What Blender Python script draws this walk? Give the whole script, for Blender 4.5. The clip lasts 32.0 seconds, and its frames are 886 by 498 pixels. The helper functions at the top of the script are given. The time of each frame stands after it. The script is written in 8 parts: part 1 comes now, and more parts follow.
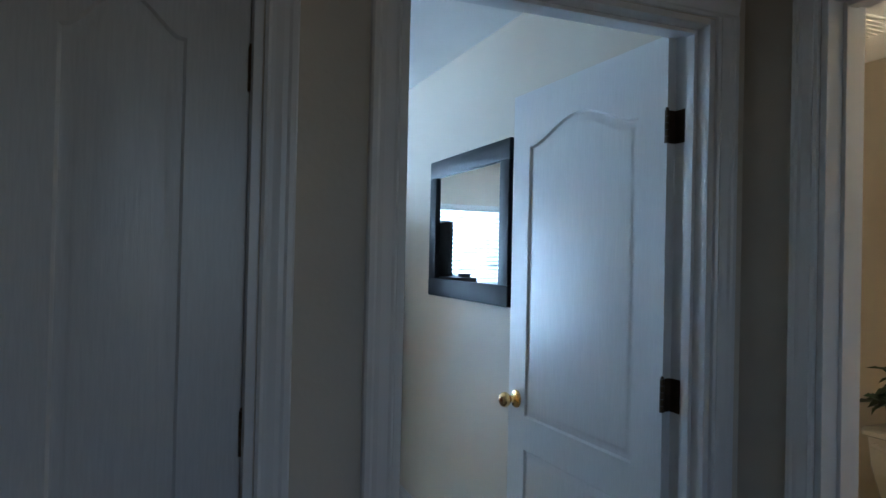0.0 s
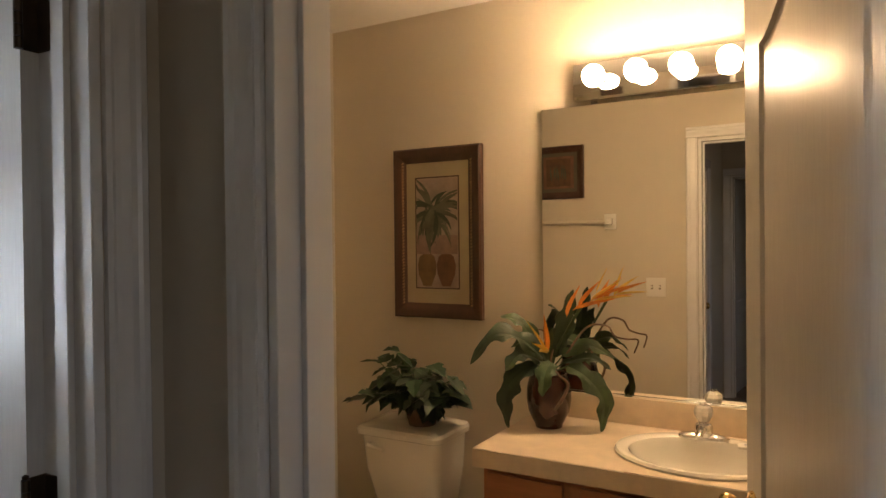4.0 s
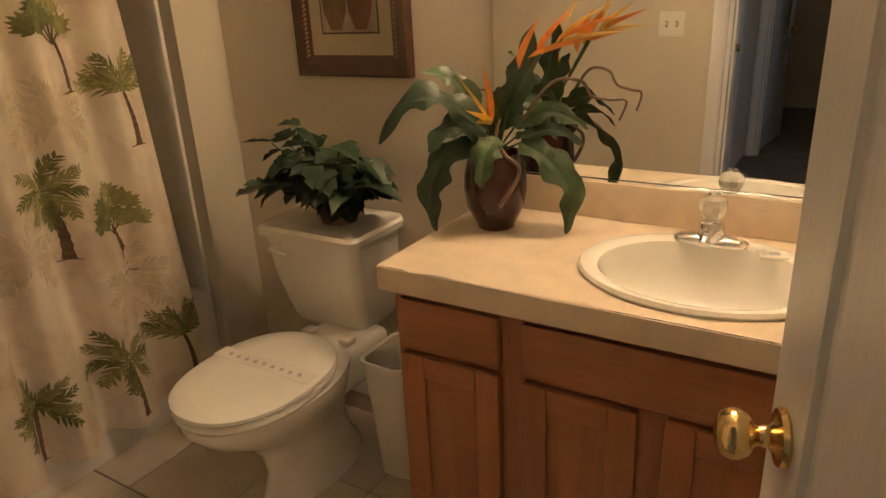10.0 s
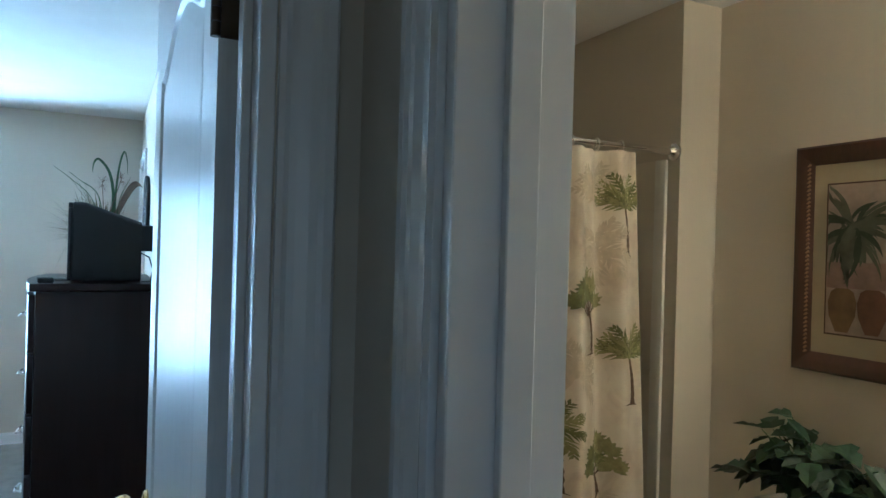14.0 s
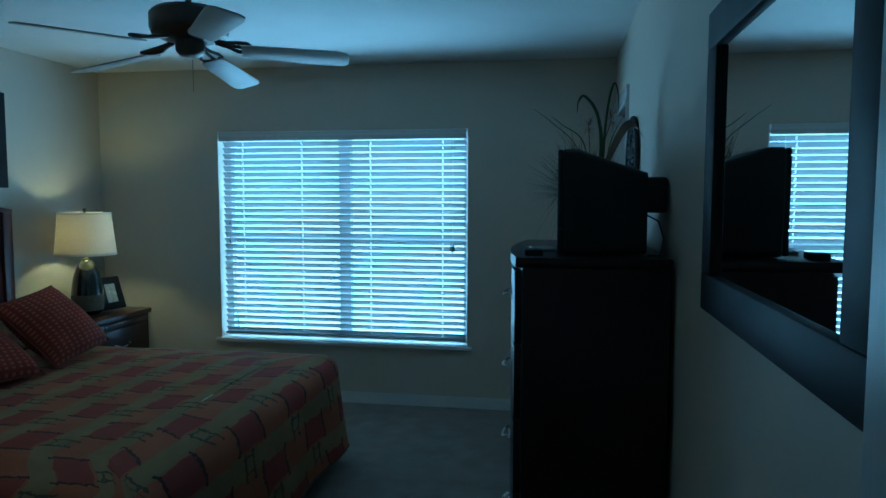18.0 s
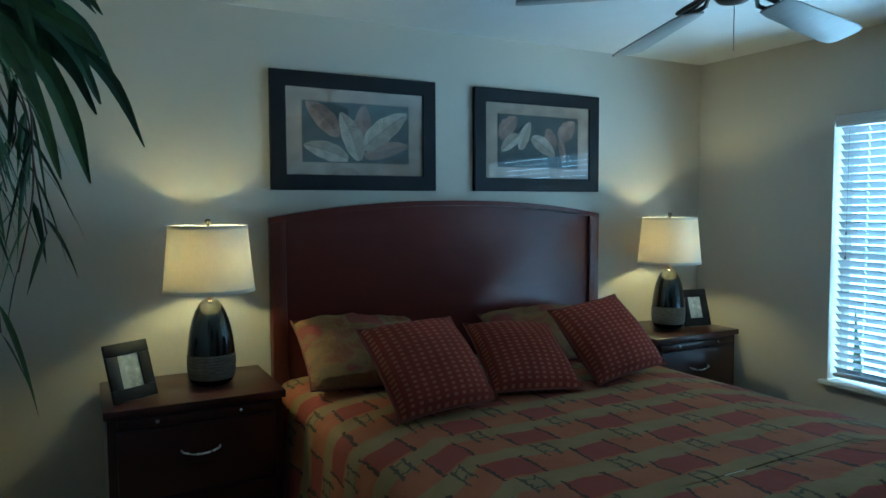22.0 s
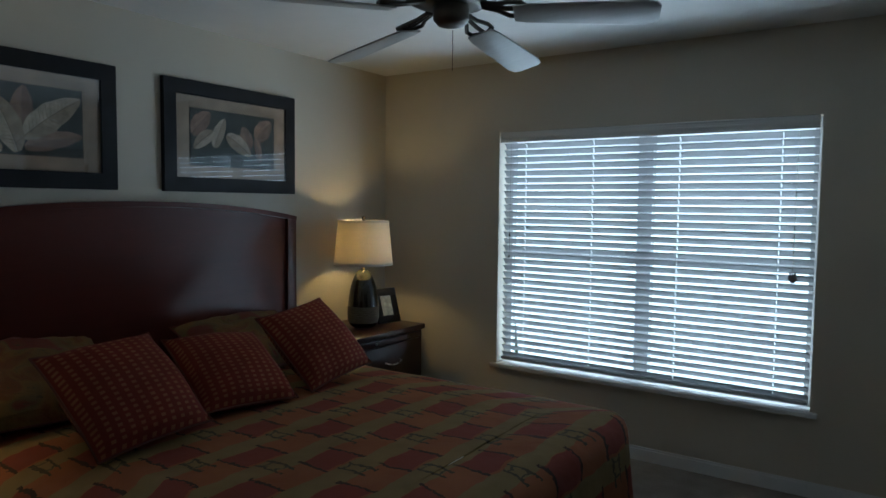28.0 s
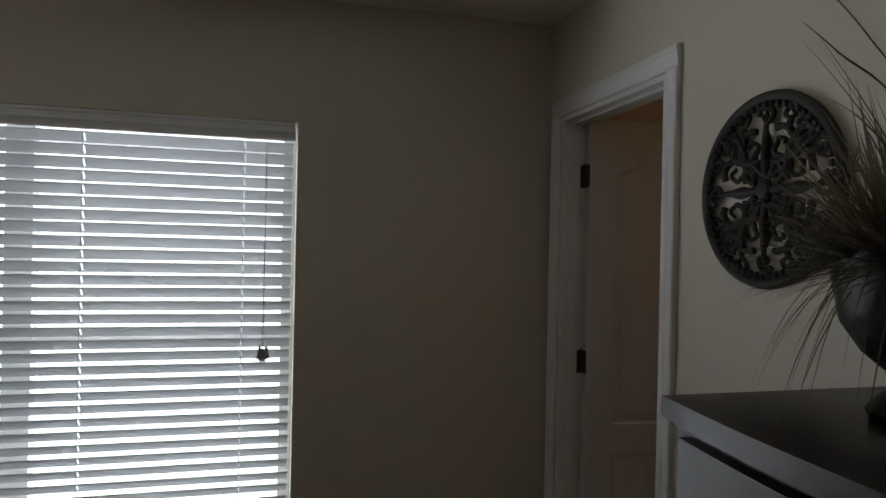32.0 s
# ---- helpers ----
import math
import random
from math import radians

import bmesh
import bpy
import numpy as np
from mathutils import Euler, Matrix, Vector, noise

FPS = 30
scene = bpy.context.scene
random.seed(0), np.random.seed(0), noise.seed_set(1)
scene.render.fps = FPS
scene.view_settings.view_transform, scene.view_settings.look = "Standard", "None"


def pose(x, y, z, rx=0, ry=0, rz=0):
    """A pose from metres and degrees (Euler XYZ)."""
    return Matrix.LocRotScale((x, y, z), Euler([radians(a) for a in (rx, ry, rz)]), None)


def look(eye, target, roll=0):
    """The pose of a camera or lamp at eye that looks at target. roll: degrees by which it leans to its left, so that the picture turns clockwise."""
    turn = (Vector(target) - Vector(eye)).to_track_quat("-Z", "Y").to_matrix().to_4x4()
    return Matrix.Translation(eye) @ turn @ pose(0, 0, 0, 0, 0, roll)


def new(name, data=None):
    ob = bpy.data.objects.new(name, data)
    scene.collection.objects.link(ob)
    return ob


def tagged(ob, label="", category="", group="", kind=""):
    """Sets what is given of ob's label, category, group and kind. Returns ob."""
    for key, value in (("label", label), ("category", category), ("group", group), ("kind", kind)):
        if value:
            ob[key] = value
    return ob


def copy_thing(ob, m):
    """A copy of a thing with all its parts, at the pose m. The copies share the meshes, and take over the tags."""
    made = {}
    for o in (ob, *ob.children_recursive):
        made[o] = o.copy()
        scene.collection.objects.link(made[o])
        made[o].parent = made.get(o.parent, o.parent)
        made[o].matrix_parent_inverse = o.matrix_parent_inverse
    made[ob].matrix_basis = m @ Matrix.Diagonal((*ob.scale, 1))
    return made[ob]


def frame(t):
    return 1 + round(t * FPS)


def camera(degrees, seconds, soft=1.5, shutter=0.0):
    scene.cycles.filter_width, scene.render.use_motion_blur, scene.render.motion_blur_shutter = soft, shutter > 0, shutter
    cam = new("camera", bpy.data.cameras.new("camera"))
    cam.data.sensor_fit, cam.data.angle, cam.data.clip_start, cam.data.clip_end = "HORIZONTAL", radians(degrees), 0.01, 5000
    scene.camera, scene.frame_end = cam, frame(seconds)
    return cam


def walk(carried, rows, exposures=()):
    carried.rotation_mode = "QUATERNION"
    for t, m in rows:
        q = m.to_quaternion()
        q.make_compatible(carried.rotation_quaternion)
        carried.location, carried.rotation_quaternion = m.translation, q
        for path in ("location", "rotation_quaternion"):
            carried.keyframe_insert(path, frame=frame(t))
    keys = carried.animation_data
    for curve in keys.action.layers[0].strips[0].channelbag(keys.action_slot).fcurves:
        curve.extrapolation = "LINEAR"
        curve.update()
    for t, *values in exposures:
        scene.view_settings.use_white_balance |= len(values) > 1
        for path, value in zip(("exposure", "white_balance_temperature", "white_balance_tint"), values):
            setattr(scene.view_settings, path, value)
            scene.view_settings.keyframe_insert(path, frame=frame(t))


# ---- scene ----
cam = camera(66.2, 32.0)
PATH = [
    (0, (0.398, 0.251, 1.438), (1.144, 2.106, 1.462), 1.3),
    (0.5, (0.4, 0.254, 1.447), (1.494, 1.929, 1.462), 1.3),
    (1, (0.429, 0.279, 1.448), (1.678, 1.841, 1.453), 1.0),
    (1.5, (0.53, 0.342, 1.45), (1.905, 1.794, 1.436), 0.9),
    (2, (0.64, 0.395, 1.447), (2.094, 1.768, 1.439), 0.2),
    (2.5, (0.724, 0.467, 1.447), (2.237, 1.776, 1.44), -0.1),
    (3, (0.88, 0.587, 1.463), (2.479, 1.789, 1.451), -0.1),
    (3.5, (1.009, 0.632, 1.444), (2.67, 1.747, 1.441), -0.1),
    (4, (1.062, 0.68, 1.468), (2.795, 1.677, 1.448), -0.6),
    (4.5, (1.236, 0.713, 1.448), (2.982, 1.689, 1.438), -1.3),
    (6.5, (1.693, 0.763, 1.447), (3.293, 1.963, 1.443), -0.5),
    (7, (1.774, 0.737, 1.461), (3.387, 1.919, 1.414), -0.9),
    (7.5, (1.797, 0.756, 1.442), (3.445, 1.874, 1.259), -0.7),
    (8, (1.812, 0.764, 1.422), (3.47, 1.83, 1.08), -0.9),
    (8.5, (1.853, 0.784, 1.395), (3.488, 1.823, 0.899), -1.3),
    (9, (1.869, 0.797, 1.381), (3.48, 1.803, 0.756), -1.7),
    (9.5, (1.888, 0.803, 1.373), (3.46, 1.795, 0.636), -2.6),
    (10, (1.875, 0.803, 1.378), (3.458, 1.797, 0.668), -2.9),
    (10.5, (1.833, 0.792, 1.414), (3.458, 1.839, 0.902), -2.2),
    (11, (1.789, 0.776, 1.444), (3.409, 1.911, 1.144), -1.6),
    (11.5, (1.744, 0.775, 1.46), (3.318, 2.001, 1.324), 0.1),
    (12, (1.676, 0.787, 1.485), (3.15, 2.145, 1.426), 0.9),
    (12.5, (1.636, 0.785, 1.52), (2.987, 2.276, 1.499), 2.0),
    (13, (1.582, 0.796, 1.497), (2.763, 2.429, 1.503), 1.5),
    (13.5, (1.533, 0.82, 1.494), (2.56, 2.55, 1.49), 1.8),
    (14, (1.501, 0.84, 1.506), (2.383, 2.64, 1.505), 1.6),
    (14.5, (1.487, 0.94, 1.547), (2.185, 2.817, 1.522), 1.4),
    (15, (1.427, 0.986, 1.548), (1.886, 2.932, 1.487), 1.4),
    (15.5, (1.333, 1.044, 1.538), (1.574, 3.029, 1.477), 0.7),
    (17.5, (1.33, 1.677, 1.492), (1.101, 3.658, 1.343), -0.0),
    (18, (1.336, 1.919, 1.506), (1.005, 3.885, 1.354), 0.1),
    (18.5, (1.334, 2.092, 1.499), (0.911, 4.042, 1.36), 0.3),
    (19, (1.341, 2.282, 1.499), (0.732, 4.183, 1.366), 0.2),
    (19.5, (1.321, 2.382, 1.506), (0.432, 4.168, 1.368), 0.4),
    (20, (1.278, 2.465, 1.494), (0.176, 4.128, 1.349), 0.3),
    (20.5, (1.223, 2.577, 1.47), (-0.063, 4.104, 1.334), 0.2),
    (21, (1.183, 2.641, 1.474), (-0.249, 4.03, 1.343), -0.0),
    (21.5, (1.185, 2.727, 1.461), (-0.404, 3.936, 1.338), -0.4),
    (22, (1.263, 2.82, 1.478), (-0.5, 3.756, 1.351), -0.3),
    (22.5, (1.278, 2.873, 1.45), (-0.608, 3.532, 1.357), -0.7),
    (23, (1.241, 2.865, 1.464), (-0.713, 3.28, 1.378), -0.7),
    (23.5, (1.263, 2.892, 1.476), (-0.712, 3.195, 1.392), -1.0),
    (24, (1.256, 2.89, 1.504), (-0.71, 3.242, 1.399), -0.9),
    (24.5, (1.282, 2.902, 1.513), (-0.642, 3.433, 1.389), -0.9),
    (25, (1.312, 2.946, 1.484), (-0.562, 3.633, 1.362), -1.2),
    (25.5, (1.257, 2.898, 1.459), (-0.521, 3.806, 1.337), -1.3),
    (27.5, (1.05, 2.64, 1.456), (-0.19, 4.205, 1.344), -0.2),
    (28, (1.073, 2.701, 1.509), (-0.045, 4.354, 1.377), 0.6),
    (28.5, (1.05, 2.799, 1.511), (0.042, 4.522, 1.379), 0.8),
    (29, (1.017, 2.952, 1.508), (0.161, 4.755, 1.396), 0.8),
    (29.5, (0.951, 3.036, 1.509), (0.264, 4.911, 1.411), 1.0),
    (30, (0.824, 3.149, 1.519), (0.432, 5.109, 1.447), 1.1),
    (30.5, (0.732, 3.252, 1.531), (0.67, 5.25, 1.474), 1.0),
    (31, (0.7, 3.517, 1.54), (0.816, 5.513, 1.492), 0.7),
    (31.5, (0.651, 3.801, 1.531), (0.909, 5.784, 1.507), 1.0),
    (32, (0.595, 4.121, 1.533), (1.111, 6.054, 1.534), 1.2),
]
EXPOSURES = [
    (0.0, 0.72, 4500, 2),
    (1.0, 0.42, 4600, 3),
    (2.0, 0.36, 4650, 4),
    (3.0, 0.60, 5300, 5),
    (4.0, 0.90, 6350, 14),
    (4.5, 1.02, 6500, 14),
    (7.0, 1.02, 6750, 15),
    (9.0, 1.12, 6100, 13),
    (10.0, 1.12, 5880, 11),
    (12.0, 1.10, 5560, 11),
    (12.5, 1.12, 5300, 10),
    (13.0, 1.18, 4680, 9),
    (13.5, 1.15, 4800, 3),
    (14.0, 0.88, 4200, -5),
    (14.5, 0.15, 4100, -12),
    (15.0, -0.55, 3850, -18),
    (15.5, -1.73, 3590, -22),
    (18.0, -1.98, 3560, -23),
    (20.0, -2.13, 3470, -23),
    (21.0, -2.18, 3580, -22),
    (22.0, -1.20, 3950, -17),
    (22.5, -0.84, 4170, -12),
    (23.0, -0.38, 4420, -11),
    (23.5, -0.05, 4620, -10),
    (25.5, 0.10, 4780, -6),
    (27.5, -2.18, 5100, 0),
    (30.0, -2.33, 5650, 5),
    (31.0, -2.26, 6100, 9),
    (32.0, -2.16, 6550, 13),
]
walk(cam, [(t, look(eye, target, roll)) for t, eye, target, roll in PATH], EXPOSURES)

# ---- world, sun and large lights ----
world = bpy.data.worlds.new("sky")
scene.world = world
world.use_nodes = True
wn = world.node_tree
sky = wn.nodes.new("ShaderNodeTexSky")
sky.sky_type, sky.sun_disc = "NISHITA", False
sky.sun_elevation, sky.sun_rotation = radians(60), radians(29)
wn.links.new(sky.outputs["Color"], wn.nodes["Background"].inputs["Color"])
wn.nodes["Background"].inputs["Strength"].default_value = 0.12
sun = new("sun", bpy.data.lights.new("sun", "SUN"))
sun.data.energy, sun.data.angle, sun.data.color = 5.0, radians(0.5), (1.0, 0.95, 0.88)
sun.matrix_world = look((3.6, 12.7, 13.0), (0.2, 6.6, 0.9))
sky_lamp = new("window_daylight", bpy.data.lights.new("window_daylight", "AREA"))
sky_lamp.data.shape, sky_lamp.data.size, sky_lamp.data.size_y = "RECTANGLE", 2.2, 1.9
sky_lamp.data.energy, sky_lamp.data.color = 330.0, (0.86, 0.94, 1.0)
sky_lamp.matrix_world = look((-0.23, 7.1, 1.3), (-0.23, 6.0, 1.05))
# added warm fill light for the hall; no lamp or window is known here
hall_fill = new("hall_fill_light", bpy.data.lights.new("hall_fill_light", "AREA"))
hall_fill.data.shape, hall_fill.data.size, hall_fill.data.size_y = "RECTANGLE", 0.98, 1.18
hall_fill.data.energy, hall_fill.data.color = 1.0, (1.0, 0.60, 0.30)
hall_fill.matrix_world = look((0.6, -1.35, 1.5), (0.6, 0.5, 1.4))

# ---- materials ----
def nodes_of(name):
    m = bpy.data.materials.new(name)
    m.use_nodes = True
    return m, m.node_tree, m.node_tree.nodes["Principled BSDF"]


def ramp_of(nt, fac, stops):
    r = nt.nodes.new("ShaderNodeValToRGB")
    while len(r.color_ramp.elements) < len(stops):
        r.color_ramp.elements.new(0.5)
    for e, (p, c) in zip(r.color_ramp.elements, stops):
        e.position, e.color = p, (*c, 1)
    nt.links.new(fac, r.inputs["Fac"])
    return r.outputs["Color"]


def noise_of(nt, scale, detail=4, stretch=(1, 1, 1), rough=0.55, distortion=0.0):
    tc, mp, n = nt.nodes.new("ShaderNodeTexCoord"), nt.nodes.new("ShaderNodeMapping"), nt.nodes.new("ShaderNodeTexNoise")
    mp.inputs["Scale"].default_value = stretch
    nt.links.new(tc.outputs["Object"], mp.inputs["Vector"])
    nt.links.new(mp.outputs["Vector"], n.inputs["Vector"])
    n.inputs["Scale"].default_value, n.inputs["Detail"].default_value = scale, detail
    n.inputs["Roughness"].default_value, n.inputs["Distortion"].default_value = rough, distortion
    return n.outputs["Fac"]


def math_of(nt, op, a, b=None, c=None):
    n = nt.nodes.new("ShaderNodeMath")
    n.operation = op
    for i, v in enumerate((a, b, c)):
        if v is None:
            continue
        if isinstance(v, (int, float)):
            n.inputs[i].default_value = v
        else:
            nt.links.new(v, n.inputs[i])
    return n.outputs[0]


def mix_of(nt, fac, a, b, blend="MIX"):
    n = nt.nodes.new("ShaderNodeMix")
    n.data_type, n.blend_type = "RGBA", blend
    for i, v in ((0, fac), (6, a), (7, b)):
        if isinstance(v, (int, float)):
            n.inputs[i].default_value = v
        elif isinstance(v, tuple):
            n.inputs[i].default_value = (*v, 1)
        else:
            nt.links.new(v, n.inputs[i])
    return n.outputs[2]


def bump_of(nt, bsdf, height, strength, distance):
    b = nt.nodes.new("ShaderNodeBump")
    b.inputs["Strength"].default_value, b.inputs["Distance"].default_value = strength, distance
    nt.links.new(height, b.inputs["Height"])
    nt.links.new(b.outputs["Normal"], bsdf.inputs["Normal"])


def shade(c, k):
    return tuple(min(1.0, v * k) for v in c)


def plain(name, color, rough=0.5, metal=0.0, vary=0.08, scale=6.0, grain=60.0, bump=0.1, depth=0.001, stretch=(1, 1, 1), coat=0.0, rvar=0.08):
    """Two scales of variation in colour, gloss and relief."""
    m, nt, b = nodes_of(name)
    big, fine = noise_of(nt, scale, 3, stretch), noise_of(nt, grain, 4, stretch)
    col = ramp_of(nt, big, [(0.3, shade(color, 1 - vary)), (0.7, shade(color, 1 + vary))])
    col = mix_of(nt, math_of(nt, "MULTIPLY", fine, vary * 1.5), col, shade(color, 0.6))
    nt.links.new(col, b.inputs["Base Color"])
    r = math_of(nt, "MULTIPLY_ADD", big, rvar * 2, rough - rvar)
    nt.links.new(r, b.inputs["Roughness"])
    b.inputs["Metallic"].default_value = metal
    b.inputs["Coat Weight"].default_value = coat
    b.inputs["Coat Roughness"].default_value = 0.15
    if bump:
        bump_of(nt, b, fine, bump, depth)
    return m


def wood(name, color, rough=0.3, axis=2, coat=0.3, vary=0.35, bump=0.08, streak=0.35):
    stretch = [9, 9, 9]
    stretch[axis] = 0.7
    m, nt, b = nodes_of(name)
    g = noise_of(nt, 3.0, 6, tuple(stretch), 0.65, 0.6)
    f = noise_of(nt, 22.0, 3, tuple(stretch))
    col = ramp_of(nt, g, [(0.25, shade(color, 1 - vary)), (0.5, color), (0.75, shade(color, 1 + vary))])
    col = mix_of(nt, math_of(nt, "MULTIPLY", f, streak), col, shade(color, 0.45))
    nt.links.new(col, b.inputs["Base Color"])
    nt.links.new(math_of(nt, "MULTIPLY_ADD", g, 0.3 * vary, rough - 0.15 * vary), b.inputs["Roughness"])
    b.inputs["Coat Weight"].default_value, b.inputs["Coat Roughness"].default_value = coat, 0.2
    bump_of(nt, b, f, bump, 0.0006)
    return m


def glow(name, color, strength):
    m, nt, b = nodes_of(name)
    b.inputs["Base Color"].default_value = (*color, 1)
    b.inputs["Emission Color"].default_value = (*color, 1)
    b.inputs["Emission Strength"].default_value = strength
    return m


def glassy(name, color=(1, 1, 1), rough=0.02, ior=1.45):
    m, nt, b = nodes_of(name)
    b.inputs["Base Color"].default_value = (*color, 1)
    b.inputs["Transmission Weight"].default_value = 1.0
    b.inputs["Roughness"].default_value, b.inputs["IOR"].default_value = rough, ior
    return m


def tiles_of(name, color, size, joint):
    """Smooth ceramic with cloudy mottling; the joints are geometry."""
    return plain(name, color, 0.35, 0, 0.1, 5, 40, 0.05, 0.0006)


M = {}
M["wall"] = plain("wall_paint", (0.61, 0.555, 0.455), 0.55, 0, 0.025, 2.0, 55, 0.35, 0.0016)
M["ceiling"] = plain("ceiling_texture", (0.8, 0.79, 0.76), 0.8, 0, 0.03, 3.0, 120, 0.8, 0.004)
M["trim"] = plain("trim_paint", (0.78, 0.775, 0.76), 0.24, 0, 0.02, 4, 70, 0.05, 0.0004)
M["door"] = wood("door_paint", (0.76, 0.755, 0.74), 0.29, 2, 0.0, 0.02, 0.5)
M["carpet"] = plain("carpet_pile", (0.30, 0.265, 0.225), 0.95, 0, 0.16, 7, 400, 0.9, 0.006)
M["grout"] = plain("grout", (0.27, 0.22, 0.17), 0.9)
M["tile"] = tiles_of("floor_tile", (0.55, 0.48, 0.39), 0.33, 0.004)
M["bronze"] = plain("aged_bronze", (0.10, 0.075, 0.05), 0.4, 0.85, 0.25, 20, 90)
M["brass"] = plain("polished_brass", (0.83, 0.60, 0.26), 0.16, 1.0, 0.05, 20, 90, 0.02, 0.0003, rvar=0.04)
M["chrome"] = plain("chrome", (0.82, 0.82, 0.83), 0.07, 1.0, 0.02, 20, 90, 0, rvar=0.02)
M["nickel"] = plain("brushed_nickel", (0.72, 0.70, 0.67), 0.28, 1.0, 0.04, 20, 200)
M["mirror"] = plain("mirror_silver", (0.9, 0.91, 0.9), 0.012, 1.0, 0.0, 2, 2, 0, rvar=0.004)
M["black_frame"] = plain("black_frame", (0.013, 0.013, 0.016), 0.5, 0, 0.2, 8, 60)
M["black_frame"].node_tree.nodes["Principled BSDF"].inputs["Specular IOR Level"].default_value = 0.22
M["cherry"] = wood("cherry_stain", (0.085, 0.017, 0.012), 0.32, 1, 0.06, 0.10, 0.04, 0.12)
M["cherry_up"] = wood("cherry_stain_upright", (0.075, 0.018, 0.012), 0.33, 2, 0.06, 0.10, 0.04, 0.12)
M["stand"] = wood("dark_cherry_stain", (0.032, 0.008, 0.006), 0.28, 1, 0.06, 0.12, 0.04, 0.15)
M["stand_up"] = wood("dark_cherry_stain_upright", (0.032, 0.008, 0.006), 0.3, 2, 0.06, 0.12, 0.04, 0.15)
M["espresso"] = wood("espresso_stain", (0.022, 0.011, 0.010), 0.34, 1, 0.02, 0.3)
M["espresso_up"] = wood("espresso_stain_upright", (0.022, 0.011, 0.010), 0.36, 2, 0.02, 0.3)
for k in ("espresso", "espresso_up", "cherry", "cherry_up", "stand", "stand_up"):
    M[k].node_tree.nodes["Principled BSDF"].inputs["Specular IOR Level"].default_value = 0.32
M["vanity"] = wood("vanity_wood", (0.40, 0.16, 0.062), 0.38, 2, 0.15, 0.22)
M["vanity_h"] = wood("vanity_wood_across", (0.40, 0.16, 0.062), 0.38, 1, 0.15, 0.22)
M["laminate"] = plain("laminate_top", (0.74, 0.62, 0.47), 0.33, 0, 0.09, 14, 120, 0.03, 0.0003)
M["porcelain"] = plain("porcelain", (0.85, 0.83, 0.77), 0.12, 0, 0.02, 5, 40, 0, coat=0.5, rvar=0.03)
M["plastic_white"] = plain("white_plastic", (0.76, 0.74, 0.68), 0.35, 0, 0.03)
M["tv_plastic"] = plain("tv_plastic", (0.018, 0.019, 0.021), 0.58, 0, 0.1, 10, 200, 0.1, 0.0004)
M["acrylic"] = glassy("clear_acrylic", (1, 0.99, 0.96), 0.06, 1.30)
M["acrylic"].node_tree.nodes["Principled BSDF"].inputs["Transmission Weight"].default_value = 0.7
M["pane"] = glassy("window_glass", (0.97, 0.99, 0.98), 0.0, 1.45)
M["bulb"] = glow("lit_bulb", (1.0, 0.66, 0.34), 70.0)
M["lamp_bulb"] = glow("lamp_bulb", (1.0, 0.63, 0.21), 560.0)
M["tassel"] = plain("tassel_plastic", (0.34, 0.33, 0.32), 0.5)
M["blind"] = plain("blind_rail", (0.42, 0.42, 0.415), 0.55, 0, 0.02, 5, 80, 0.04, 0.0003)
M["slat"] = plain("blind_slat", (0.50, 0.505, 0.51), 0.5, 0, 0.02, 5, 80, 0.04, 0.0003)
nt = M["slat"].node_tree     # vinyl that lets some daylight through
vinyl, blend = nt.nodes.new("ShaderNodeBsdfTranslucent"), nt.nodes.new("ShaderNodeMixShader")
vinyl.inputs["Color"].default_value, blend.inputs[0].default_value = (0.76, 0.78, 0.80, 1), 0.15
nt.links.new(nt.nodes["Principled BSDF"].outputs[0], blend.inputs[1]); nt.links.new(vinyl.outputs[0], blend.inputs[2])
nt.links.new(blend.outputs[0], nt.nodes["Material Output"].inputs["Surface"])
M["tubwhite"] = plain("tub_enamel", (0.78, 0.75, 0.68), 0.15, 0, 0.03, 5, 40, 0, rvar=0.03)
M["beige_panel"] = plain("surround_panel", (0.70, 0.64, 0.53), 0.3, 0, 0.03, 5, 40, 0.02, 0.0003)
M["leaf_dark"] = plain("leaf_dark", (0.03, 0.066, 0.028), 0.5, 0, 0.35, 25, 160, 0.3, 0.001)
M["leaf_mid"] = plain("leaf_mid", (0.055, 0.115, 0.04), 0.5, 0, 0.35, 20, 160, 0.3, 0.001)
M["leaf_olive"] = plain("leaf_olive", (0.07, 0.085, 0.04), 0.5, 0, 0.35, 20, 160, 0.3, 0.001)
M["orange"] = plain("orange_petal", (0.85, 0.28, 0.03), 0.45, 0, 0.3, 14, 90, 0.2, 0.0006)
M["yellow"] = plain("yellow_petal", (0.85, 0.55, 0.10), 0.45, 0, 0.25, 14, 90, 0.2, 0.0006)
M["twig"] = plain("dry_twig", (0.16, 0.10, 0.06), 0.7, 0, 0.3, 20, 120, 0.4, 0.001)
M["vase"] = plain("vase_glaze", (0.06, 0.018, 0.010), 0.12, 0, 0.5, 12, 60, 0.05, 0.0006, coat=0.4, rvar=0.05)
M["frame_wood"] = wood("frame_dark_wood", (0.055, 0.02, 0.01), 0.3, 2, 0.4, 0.4)
M["frame_gold"] = plain("frame_gold_rope", (0.30, 0.19, 0.09), 0.45, 0.3, 0.3, 40, 200, 0.4, 0.001)
M["mat_cream"] = plain("mat_board", (0.40, 0.34, 0.22), 0.8)
M["lamp_black"] = plain("lamp_ceramic", (0.012, 0.013, 0.012), 0.12, 0, 0.2, 8, 60, 0.02, 0.0003, coat=0.4, rvar=0.04)
M["slot"] = plain("switch_slot", (0.30, 0.27, 0.22), 0.5, 0, 0.1)
M["switch"] = plain("switch_plastic", (0.76, 0.74, 0.68), 0.35, 0, 0.02)
